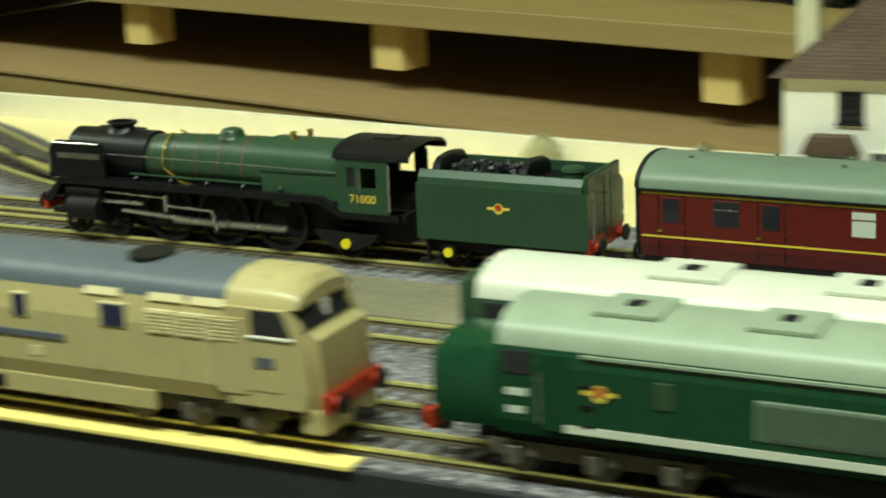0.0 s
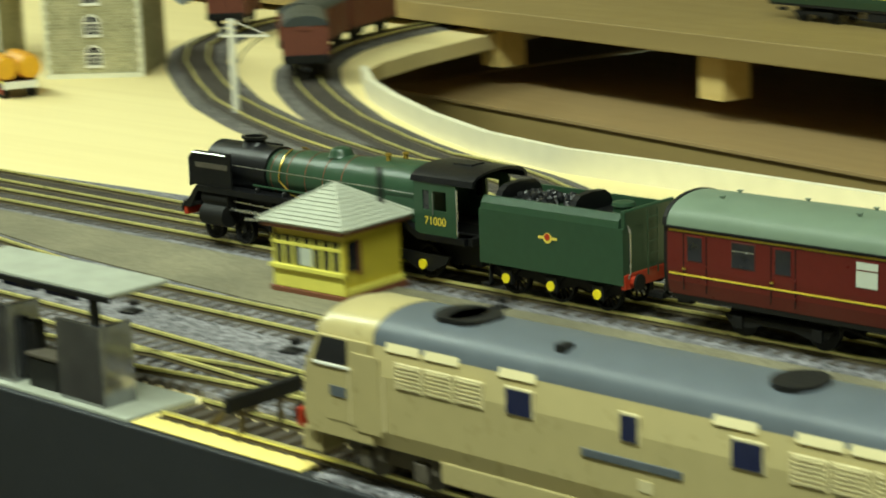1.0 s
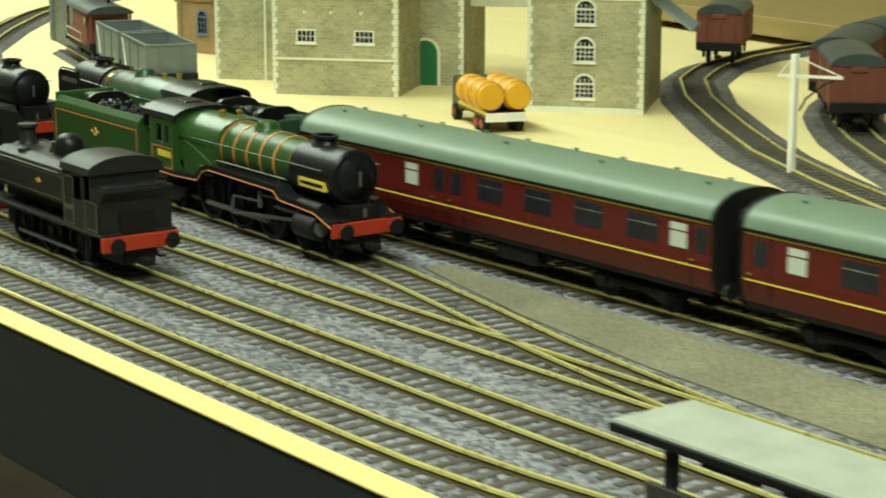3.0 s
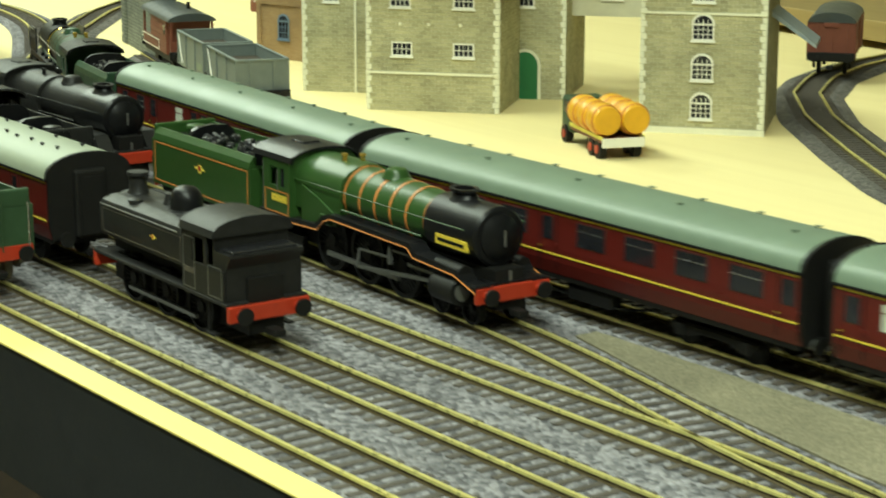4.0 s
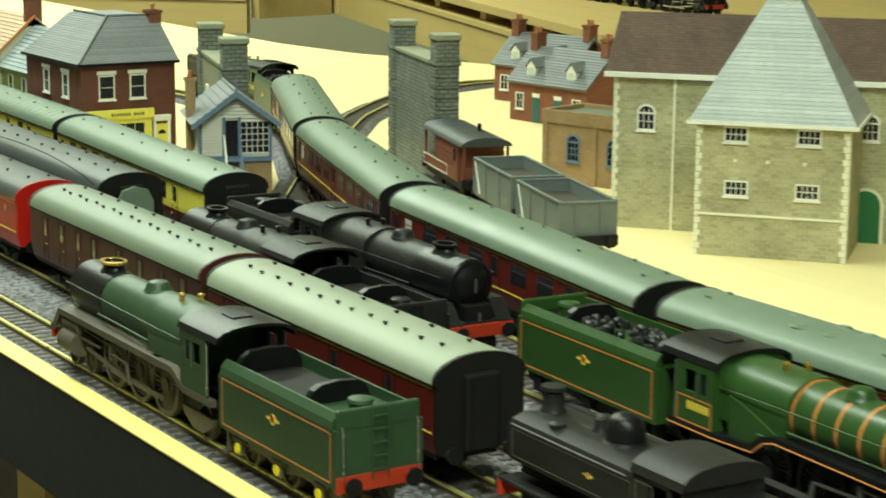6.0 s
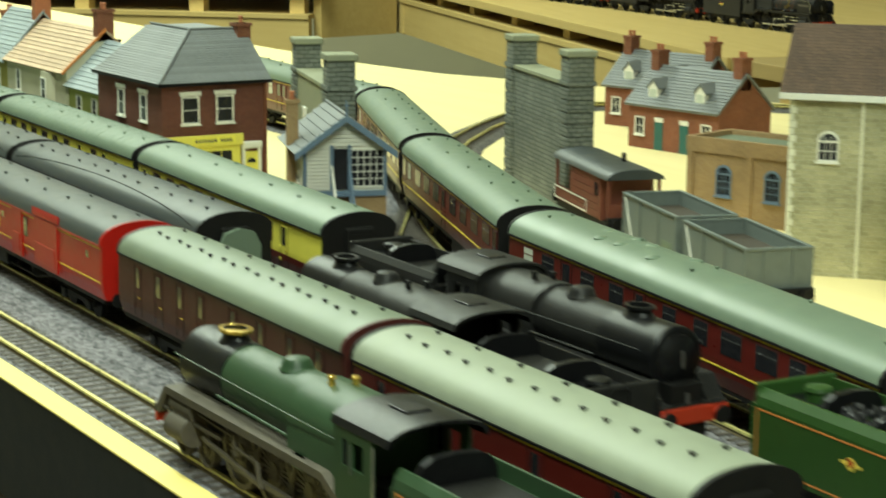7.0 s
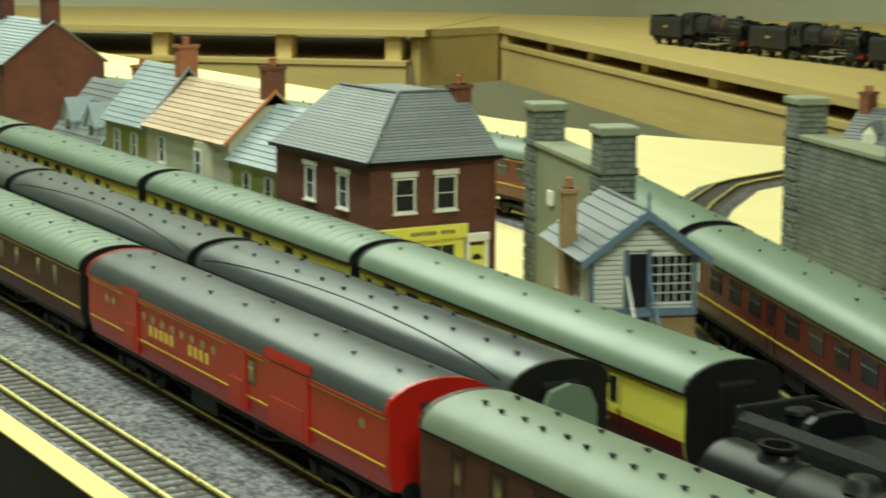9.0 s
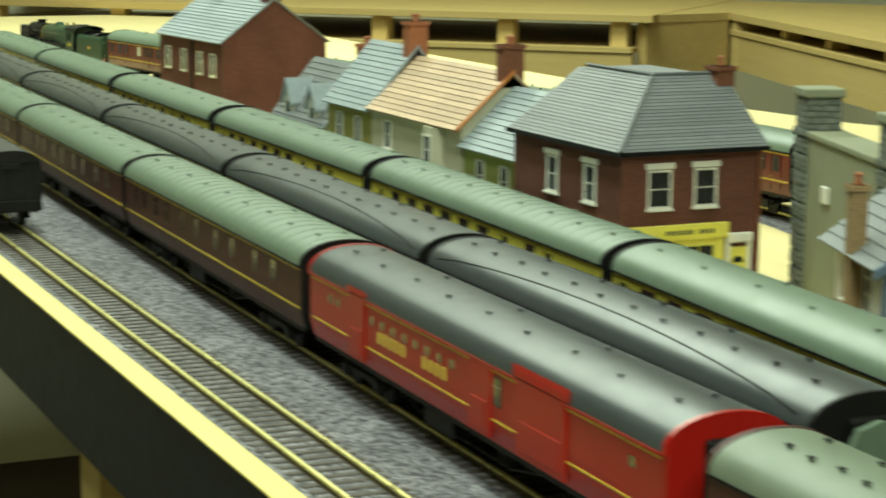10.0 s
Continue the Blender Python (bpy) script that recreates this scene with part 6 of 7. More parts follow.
def maltings():
    """A stone range with a tiled roof and, before it, a kiln under a tall slated pyramid."""
    b = thing("oast_house", "buff stone oast house with a pale pyramid roof and green door", "building", pose(225 * MM, 273 * MM, 0, 0, 0, 40))
    W, D, H = 176, 74, 92
    part("wall", box(B(), 0, W, 0, D, 0, H), RUBBLE, b)
    F = face(0, 0, W, 0)
    for u, s in ((0, 1), (W, -1), (36, 1)):
        if u == 36:
            put("drain_pipe", box(B(), u, u + 1.4, -1.4, 0, 0, H), QUOIN, b, F)
        else:
            quoins(b, F, u, 0, H, 3.6, s)
    put("eave_board", box(B(), -5, W + 5, -5, -3, H - 1.5, H + 1.5), WHITE, b, F)
    window(b, F, 20, 60, 9, 9, 3, 2, WHITE, True)
    window(b, F, W - 26, 60, 9, 9, 3, 2, WHITE, True)
    door = put("door", prism(B(), [(W - 35, 0), (W - 18, 0), (W - 18, 22)] + [(W - 26.5 + 8.5 * math.cos(math.pi * k / 8), 22 + 8.5 * math.sin(math.pi * k / 8)) for k in range(1, 8)] + [(W - 35, 22)], "y", -0.6, 0.3), DOORG, b, F, "green arched door")
    bm = B()
    for k in range(8):
        a0, a1 = math.pi * k / 8, math.pi * (k + 1) / 8
        prism(bm, [(W - 26.5 + r * math.cos(a), 22 + r * math.sin(a)) for r, a in ((8.5, a0), (10.4, a0), (10.4, a1), (8.5, a1))], "y", -1.0, 0.3)
    for x in (W - 37, W - 18):
        box(bm, x, x + 1.9, -1.0, 0.3, 0, 22)
    put("door_surround", bm, QUOIN, door, F)
    rz = H + 34
    roof = part("roof", prism(B(), [(-5, H), (D + 5, H), (D / 2, rz)], "x", -5, W + 5), TILE_B, b, "brown tiled roof")
    # kiln
    kx, kw, kd = 62, 84, 66
    kh = 75
    part("kiln_wall", box(B(), kx, kx + kw, -kd, -0.2, 0, kh), RUBBLE, b)
    K = face(kx, -kd, kx + kw, -kd)
    R = face(kx + kw, -kd, kx + kw, 0)
    for u, s in ((0, 1), (kw, -1)):
        quoins(b, K, u, 0, kh, 3.6, s)
    quoins(b, R, 0, 0, kh, 3.6, 1)
    put("string_course", box(B(), 0, kw, -1.0, 0, 23, 24.4), QUOIN, b, K)
    for u in (23, 62):
        window(b, K, u, 35, 11.5, 7, 4, 2, WHITE)
    for u in (22, 62):
        window(b, K, u, 65, 11.5, 7, 4, 2, WHITE)
    for u in (22, 40, 60):
        put("wall_tie", box(B(), u - 1, u + 1, -0.9, 0, 53, 55, 0.3), QUOIN, b, K)
    c = Vector((kx + kw / 2, -kd / 2, kh + 66))
    o = 4
    cs = [(kx - o, -kd - o), (kx + kw + o, -kd - o), (kx + kw + o, o), (kx - o, o)]
    tp = [(c.x - 9, c.y - 9), (c.x + 9, c.y - 9), (c.x + 9, c.y + 9), (c.x - 9, c.y + 9)]
    core = B()
    lo, hi = [core.verts.new((x, y, kh)) for x, y in cs], [core.verts.new((x, y, c.z)) for x, y in tp]
    for k in range(4):
        core.faces.new((lo[k], lo[(k + 1) % 4], hi[(k + 1) % 4], hi[k]))
    core.faces.new(lo)
    core.faces.new(hi)
    pyr = part("kiln_roof", core, KILN, b, "pale grey pyramid roof")
    for k in (0, 1, 3):
        j = (k + 1) % 4
        roof_plane(pyr, (*cs[k], kh), (*cs[j], kh), (*tp[j], c.z), (*tp[k], c.z), 30, KILN, "slate_course", 0.35)
    put("kiln_eave", box(B(), -o - 1, kw + o + 1, -o - 1, -o + 0.4, kh - 1.2, kh + 0.8), WHITE, b, K)
    put("kiln_eave_return", box(B(), -o, kd + o, -o - 1, -o + 0.4, kh - 1.2, kh + 0.8), WHITE, b, R)
    part("cowl_base", box(B(), c.x - 10, c.x + 10, c.y - 10, c.y + 10, c.z, c.z + 12, 1), CREAM, b)
    # covered bridge to the next block
    part("covered_bridge", box(B(), W, W + 54, 22, 52, 52, 78), RENDERC, b, "pale rendered covered bridge on the upper floor")
    window(b, face(W, 22, W + 54, 22), 26, 64, 12, 7, 2, 1)
    part("flue", box(B(), W + 3, W + 15, 20, 32, 78, 112, 1), RENDERC, b)
    return b


maltings()


def mill():
    b = thing("mill_block", "tall buff stone mill block with arched white windows", "building", pose(476 * MM, 344 * MM, 0, 0, 0, 39))
    W, D, H = 72, 86, 84
    part("wall", prism(B(), [(0, 0), (W, 0), (W, H), (W / 2, H + 32), (0, H)], "y", 0, D), RUBBLE, b)
    F, R = face(0, 0, W, 0), face(W, 0, W, D)
    quoins(b, F, 0, 0, H, 3.6, 1)
    quoins(b, F, W, 0, H, 3.6, -1)
    quoins(b, R, 0, 0, H, 3.6, 1)
    put("plinth", box(B(), -0.8, W + 0.8, -1.4, 0, 0, 3.4), QUOIN, b, F)
    put("string_course", box(B(), 0, W, -1, 0, 69, 70.2), QUOIN, b, F)
    for z in (9.5, 32, 55, 77):
        window(b, F, W / 2, z, 11, 8, 4, 3, WHITE, True)
    roof = part("roof", prism(B(), [(-6, H - 4), (W / 2, H + 35), (W + 6, H - 4), (W + 6, H - 1), (W / 2, H + 38), (-6, H - 1)], "y", -5, D + 5), TILE_B, b, "brown tiled gable roof")
    for s in (0, 1):
        x0 = -6.5 if s == 0 else W + 6.5
        put("barge_board", prism(B(), [(x0, H - 5), (W / 2, H + 34), (W / 2, H + 38.5), (x0, H - 1)], "y", -6.2, -5), WHITE, roof, Matrix())
    part("lean_to_roof", prism(B(), [(W, 66), (W + 26, 48), (W + 26, 50), (W, 69)], "y", 30, 70), SLATE_B, b, "grey lean-to canopy")
    return b


mill()


def shed():
    b = thing("brick_store", "flat-roofed buff brick store with small arched windows", "building", pose(62 * MM, 338 * MM, 0, 0, 0, 16))
    part("wall", box(B(), 0, 116, 0, 44, 0, 44), SHEDB, b)
    part("parapet", box(box(box(box(B(), -1, 117, -1, 2, 40, 49), -1, 117, 42, 45, 40, 49), -1, 2, 2, 42, 40, 49), 114, 117, 2, 42, 40, 49), SHEDB, b)
    part("flat_roof", box(B(), 2, 114, 2, 42, 44, 46), ROOF_L, b, "pale felt roof")
    F = face(0, 0, 116, 0)
    for u in (26, 60, 94):
        window(b, F, u, 16, 9, 12, 3, 3, BLUEG, True)
    for u in (0, 42, 78, 112):
        put("pilaster", box(B(), u, u + 4, -1.2, 0, 0, 40), SHEDB, b, F)
    return b


shed()


def cottage(m, label):
    b = thing("cottage", label, "house", m, "brick cottages")
    W, D, H = 92, 56, 34
    part("wall", prism(B(), [(0, 0), (D, 0), (D, H), (D / 2, H + 24), (0, H)], "x", 0, W), ORBRICK, b)
    F = face(0, 0, W, 0)
    roof = part("roof", prism(B(), [(-3, H - 2.5), (D / 2, H + 25), (D + 3, H - 2.5), (D + 3, H - 1), (D / 2, H + 27), (-3, H - 1)], "x", -2, W + 2), SLATE, b, "grey slate roof")
    roof_plane(roof, (-2, -3.4, H - 1.2), (W + 2, -3.4, H - 1.2), (W + 2, D / 2, H + 27), (-2, D / 2, H + 27), 14, SLATE)
    for u in (12, 80):
        window(b, F, u, 11, 8, 12, 2, 2)
    for u in (32, 58):
        d = put("door", box(B(), u - 4.2, u + 4.2, -0.6, 0.3, 0, 21), DOORB, b, F, "teal door")
        put("fanlight", box(B(), u - 4.2, u + 4.2, -0.8, 0.3, 21.2, 24.5), WHITE, d, F)
    for u in (22, 70):
        dm = part("dormer", prism(B(), [(u - 5, H + 2), (u + 5, H + 2), (u + 5, H + 12), (u, H + 17), (u - 5, H + 12)], "y", 3, 22), WHITE, b)
        part("dormer_roof", prism(B(), [(u - 6.5, H + 11), (u, H + 18), (u + 6.5, H + 11), (u + 6.5, H + 12.2), (u, H + 19.4), (u - 6.5, H + 12.2)], "y", 2, 24), SLATE, dm)
        part("dormer_pane", box(B(), u - 3.4, u + 3.4, 2.6, 3.2, H + 4.5, H + 11), FROST, dm)
    chimney(b, 4, D / 2, H + 14, H + 38, 8, 11, ORBRICK, 2)
    chimney(b, W - 4, D / 2, H + 14, H + 38, 8, 11, ORBRICK, 2)
    return b


c1 = cottage(pose(-212 * MM, 497 * MM, 0, 0, 0, 8), "red brick cottage with slate roof and two white dormers")
copy_thing(c1, pose(-330 * MM, 560 * MM, 0, 0, 0, 14))


def signal_box():
    b = thing("signal_box", "white boarded signal box with blue-grey trim and slate roof", "signal box", pose(63 * MM, 79 * MM, 0, 0, 0, -19))
    D, Lx, zf, ze = 45, 57, 34, 59
    part("brick_base", box(B(), -Lx, 0, 0, D, 0, zf), SHEDB, b)
    part("upper_wall", prism(B(), [(0.3, zf), (D - 0.3, zf), (D - 0.3, ze), (D / 2, ze + 14.5), (0.3, ze)], "x", -Lx + 0.3, -0.3), WHITE, b)
    G, S = face(0, 0, 0, D), face(-Lx, 0, 0, 0)
    for k in range(12):
        put("weatherboard", box(B(), 1, 14, -0.9, 0.2, zf + 1.5 + k * 1.95, zf + 3.1 + k * 1.95), WHITE, b, G)
    for k in range(6):
        w = D / 2 - 2.5 - k * 3.3
        put("gable_board", box(B(), D / 2 - w, D / 2 + w, -0.9, 0.2, ze - 0.5 + k * 2.2, ze + 1.3 + k * 2.2), WHITE, b, G)
    for u in (0, 14.5, 24, D - 1.8):
        put("corner_post", box(B(), u, u + 1.8, -1.3, 0.3, zf - 1, ze), BLUEG, b, G)
    put("floor_beam", box(B(), 0, D, -1.5, 0.3, zf - 2.5, zf + 0.5), BLUEG, b, G)
    put("doorway", box(B(), 16.3, 24, -0.3, 0.3, zf + 1, ze - 2), GLASS_D, b, G, "open dark doorway")
    window(b, G, 34.5, zf + 3, 17, 19, 5, 5, WHITE, False, False)
    window(b, S, 20, zf + 3, 14, 18, 3, 3, WHITE)
    window(b, S, 42, zf + 3, 9, 18, 2, 3, WHITE)
    # roof with bargeboards
    for s in (0, 1):
        y0, y1 = (-5, D / 2) if s == 0 else (D + 5, D / 2)
        roof_plane(b, (-Lx - 6, y0, ze - 4), (6, y0, ze - 4), (6, y1, ze + 16.4), (-Lx - 6, y1, ze + 16.4), 7, SLATE, "slate_course", 0.8)
        part("barge_board", prism(B(), [(y0, ze - 7), (y1, ze + 13), (y1, ze + 16.6), (y0, ze - 3.4)], "x", 5.6, 6.8), BLUEG, b)
    part("ridge_tile", box(B(), -Lx - 6, 6.5, D / 2 - 1, D / 2 + 1, ze + 15.9, ze + 17.4, 0.4), SLATE, b)
    part("finial", lathe(B(), (6.4, D / 2, ze + 16.4), [(0.8, 0), (0.5, 4), (0.9, 5), (0.3, 8)], 8), BLUEG, b)
    chimney(b, -26, -2, 34, ze + 22, 6.5, 6, SHEDB, 1)
    # stairs down from the door
    st = part("stair", prism(B(), [(0.5, zf + 0.5), (0.5, zf - 2.5), (26, -2 + 4), (26, 5)], "y", 15, 16.2), BLUEG, b)
    part("stair_string", prism(B(), [(0.5, zf + 0.5), (0.5, zf - 2.5), (26, 2), (26, 5)], "y", 24.4, 25.6), BLUEG, st)
    for k in range(8):
        part("tread", box(B(), 2 + k * 3, 5 + k * 3, 16.2, 24.4, zf - 2 - k * 4.3, zf - 1.2 - k * 4.3), BLUEG, st)
    for y in (15.4, 25):
        part("stair_rail", pipe(B(), [(1, y, zf + 14), (25, y, 17), (25, y, 4)], 0.7, 6), WHITE if y < 20 else BLUEG, st)
    return b


signal_box()


def abutment(m, L, label, plain):
    """A bridge abutment: a long wall of cut stone between two capped pillars."""
    b = thing("bridge_abutment", label, "bridge", m, "bridge abutments")
    stone = WALLPLAIN if plain else WALLSTONE
    part("wall", box(B(), 8, L - 8, 2, 18, 0, 80), stone, b)
    part("wall_cap", box(B(), 8, L - 8, 1, 19, 80, 82.5, 0.4), WALLPLAIN, b)
    for x in (0, L - 20):
        p = part("pillar", box(B(), x + 2, x + 18, 1, 17, 0, 97, 0.5), WALLSTONE, b)
        part("pillar_band", box(B(), x + 1, x + 19, 0, 18, 80, 83, 0.4), WALLSTONE, p)
        part("pillar_cap", box(B(), x + 0.8, x + 19.2, -0.2, 18.2, 97, 101, 0.8), WALLPLAIN, p)
        for k in range(11):
            for j in range(3):
                off = (k % 2) * 3.2
                for f in (0, 1):
                    u0, u1 = max(0.3, j * 7 - off), min(15.7, j * 7 + 6.4 - off)
                    if u1 - u0 < 1.5:
                        continue
                    if f == 0:
                        bm = box(B(), x + 2 + u0, x + 2 + u1, 0.2, 1.3, k * 7.2 + 0.4, k * 7.2 + 6.6, 0.3)
                    else:
                        bm = box(B(), x + 17.7, x + 18.8, 1 + u0, 1 + u1, k * 7.2 + 0.4, k * 7.2 + 6.6, 0.3)
                    part("stone", bm, WALLSTONE, p)
    if plain:
        w = part("sign_board", box(B(), 44, 52, 0.6, 2, 55, 62, 0.2), WHITE, b)
    return b


abutment(pose(-120 * MM, 164 * MM, 0, 0, 0, -18), 134, "grey-green rendered bridge abutment with stone pillars", True)
abutment(pose(-82 * MM, 299 * MM, 0, 0, 0, -17), 136, "grey cut stone bridge abutment with capped pillars", False)


def corner_shop():
    b = thing("corner_shop", "red brick corner shop with a bright yellow shopfront", "shop", pose(-219 * MM, 75 * MM, 0))
    W, D, H = 104, 70, 75
    part("wall", box(B(), 0, W, 0, D, 0, H), REDBRICK, b)
    S, R = face(0, 0, W, 0), face(W, 0, W, D)
    for u in (40, 76):
        w = window(b, S, u, 51, 9, 15, 1, 2)
        put("lintel", box(B(), u - 7, u + 7, -1.2, 0, 67.4, 70), WHITE, w, S)
    for u in (18.5, 41.5):
        w = window(b, R, u, 51, 10, 15, 1, 2)
        put("lintel", box(B(), u - 7, u + 7, -1.2, 0, 67.4, 70), WHITE, w, R)
    front = put("shop_front", box(B(), -1, 51, -2.0, 0.2, 0, 42), SHOPY, b, R, "bright yellow painted shopfront")
    put("shop_fascia", box(B(), -2.6, 52.5, -3.6, -1.6, 36, 43, 0.4), SHOPY, front, R)
    put("fascia_panel", box(B(), 18, 47, -3.8, -3.5, 37.4, 41.8), CREAM, front, R)
    for k in range(12):
        if k != 7:
            put("letter_bar", box(B(), 20 + k * 2.1, 21.4 + k * 2.1, -3.95, -3.75, 38.6, 40.6), GREY_WORN, front, R)
    put("pilaster", box(B(), 9, 15, -3.0, -1.9, 0, 36, 0.3), SHOPY, front, R)
    window(front, R @ Matrix.Translation((0, -2, 0)), 31, 8, 28, 25, 4, 3, SHOPY, False, False)
    side = put("side_shop_front", box(B(), 58, W + 1.6, -2.0, 0.2, 0, 42), SHOPY, b, S)
    window(side, S @ Matrix.Translation((0, -2, 0)), 82, 8, 34, 24, 5, 3, SHOPY, False, False)
    d = put("door", box(B(), 54.5, 63.5, -0.8, 0.3, 2, 31), SHOPY, b, R, "yellow panelled door")
    put("door_surround", box(box(box(B(), 52.6, 54.5, -1.6, 0.2, 2, 33), 63.5, 65.4, -1.6, 0.2, 2, 33), 52, 66, -2.2, 0.2, 33, 37.5, 0.8), WHITE, d, R)
    put("letter_plate", box(B(), 57, 61, -1.1, -0.7, 14, 15.4), BLACK, d, R)
    put("fanlight", prism(B(), [(59 + 3 * math.cos(math.pi * k / 6), 24 + 3 * math.sin(math.pi * k / 6)) for k in range(7)], "y", -1.1, -0.7), GLASS_D, d, R)
    put("drain_pipe", box(B(), D - 2, D - 0.6, -1.6, 0, 0, H), HUTB, b, R)
    o, zr = 2.5, H + 29
    A, Bc, C, Dd = (-o, -o), (W + o, -o), (W + o, D + o), (-o, D + o)
    r0, r1 = (6, D / 2, zr), (W - 36, D / 2, zr)
    roof_plane(b, (*A, H), (*Bc, H), r1, r0, 22, SLATE, t=0.4)
    roof_plane(b, (*Bc, H), (*C, H), (W - 36, D + o, zr), r1, 22, SLATE, t=0.4)
    part("roof_back", prism(B(), [(-o, H), (D + o, H), (D + o, zr - 1), (D / 2, zr - 1)], "x", -o, W - 36), SLATE, b)
    part("hip_tile", pipe(B(), [(W + o, -o, H + 0.8), (r1[0], r1[1], zr + 1)], 0.9, 6), SLATE, b)
    part("ridge_tile", pipe(B(), [(r0[0], r0[1], zr + 0.8), (r1[0], r1[1], zr + 0.8), (W - 36, D + o, zr + 0.8)], 0.9, 6), SLATE, b)
    part("gutter", box(box(B(), -o, W + o + 1, -o - 1, -o + 0.6, H - 1.4, H + 0.6), W + o - 0.6, W + o + 1, -o, D + o, H - 1.4, H + 0.6), BLACK, b)
    chimney(b, W - 34, D - 1, H + 10, H + 33, 10, 9, ORBRICK, 1)
    return b


corner_shop()


def terrace(x0, x1, y, eave, ridge, wall_m, roof_m, label, floors=1, chim=None, n=12, wins=(0.3, 0.72), bay=False, depth=58):
    b = thing("terraced_house", label, "house", pose(x0 * MM, y * MM, 0), "terraced houses")
    W = x1 - x0
    part("wall", prism(B(), [(0, 0), (depth, 0), (depth, eave), (depth / 2, ridge - 2), (0, eave)], "x", 0, W), wall_m, b)
    F = face(0, 0, W, 0)
    roof_plane(b, (-1, -3.5, eave - 2), (W + 1, -3.5, eave - 2), (W + 1, depth / 2, ridge), (-1, depth / 2, ridge), n, roof_m)
    part("roof_back", prism(B(), [(depth / 2, ridge), (depth + 3, eave - 2), (depth + 3, eave - 3), (depth / 2, ridge - 2)], "x", -1, W + 1), roof_m, b)
    part("verge", prism(B(), [(-3.8, eave - 2.6), (depth / 2, ridge - 0.6), (depth / 2, ridge + 1.2), (-3.8, eave - 0.8)], "x", W, W + 1.8), ORANGE if roof_m is TILE_P else SLATE_B, b)
    for k, f in enumerate(wins):
        if bay and k == len(wins) - 1:
            u = W * f
            by = put("bay", prism(B(), [(u - 9, 0), (u - 6, -5), (u + 6, -5), (u + 9, 0)], "z", eave - 28, eave - 3), RENDERC, b, F)
            window(by, F @ Matrix.Translation((0, -5, 0)), u, eave - 22, 8, 14, 1, 2)
        else:
            window(b, F, W * f, eave - 21, 7.5, 14, 1, 2)
    put("shop_band", box(B(), 2, W - 2, -2.2, 0, eave - 36, eave - 31, 0.4), DOORG if wall_m is RENDERG else HUTB, b, F)
    put("ground_panel", box(B(), 4, W - 4, -0.8, 0.2, 4, eave - 37), RENDERC, b, F)
    if chim:
        chimney(b, W - 4, depth / 2, ridge - 8, ridge + 14, 8, 12, chim, 2)
    return b


terrace(-289, -223, 81, 60, 88, RENDERG, SLATE_B, "pale green terraced house with a blue-grey slate roof", chim=None, n=12)
terrace(-412, -290, 80, 68, 95, RENDERC, TILE_P, "cream rendered house with a faded pink tiled roof", chim=ORBRICK, n=12, wins=(0.2, 0.74), bay=True)
terrace(-482, -413, 80, 66, 100, RENDERO, SLATE_B, "olive rendered house with a pale slate roof", chim=POT, n=13)
low = terrace(-590, -496, 84, 46, 82, RENDERC, SLATE, "low white house with dormers and a worn slate roof", chim=POT, n=11)


for u in (24, 68):
    dm = part("dormer", prism(B(), [(u - 8, 42), (u + 8, 42), (u + 8, 56), (u, 68), (u - 8, 56)], "y", 1, 24), WHITE, low, "white gabled dormer")
    part("dormer_pane", box(B(), u - 4, u + 4, 0.6, 1.2, 46, 56), GLASS_D, dm)
    for d in (-1, 1):
        part("dormer_roof", prism(B(), [(u + d * 10, 54), (u, 69.4), (u, 71), (u + d * 10, 55.6)], "y", -1, 25), SLATE_B, dm)


def big_brick(x, y, rz, label, W=150, D=88, H=74):
    b = thing("brick_house", label, "house", pose(x * MM, y * MM, 0, 0, 0, rz), "tall brick houses")
    part("wall", prism(B(), [(0, 0), (D, 0), (D, H), (D / 2, H + 32), (0, H)], "x", 0, W), REDBRICK, b)
    F, R = face(0, 0, W, 0), face(W, 0, W, D)
    roof_plane(b, (-2, -3.5, H - 2), (W + 2, -3.5, H - 2), (W + 2, D / 2, H + 33), (-2, D / 2, H + 33), 15, SLATE_B)
    part("roof_back", prism(B(), [(D / 2, H + 33), (D + 3, H - 2), (D + 3, H - 3), (D / 2, H + 31)], "x", -2, W + 2), SLATE, b)
    for u in (22, 60, 98, 128):
        for z in (12, 46):
            window(b, F, u, z, 9, 16, 1, 2, QUOIN)
    put("drain_pipe", box(B(), 80, 81.6, -1.6, 0, 0, H), BLACK, b, F)
    chimney(b, W - 8, D / 2, H + 18, H + 52, 14, 12, REDBRICK, 2)
    chimney(b, 40, D / 2, H + 20, H + 50, 14, 12, REDBRICK, 2)
    return b


big_brick(-1010, 128, 3, "tall red brick house with grey slate roof and chimneys")



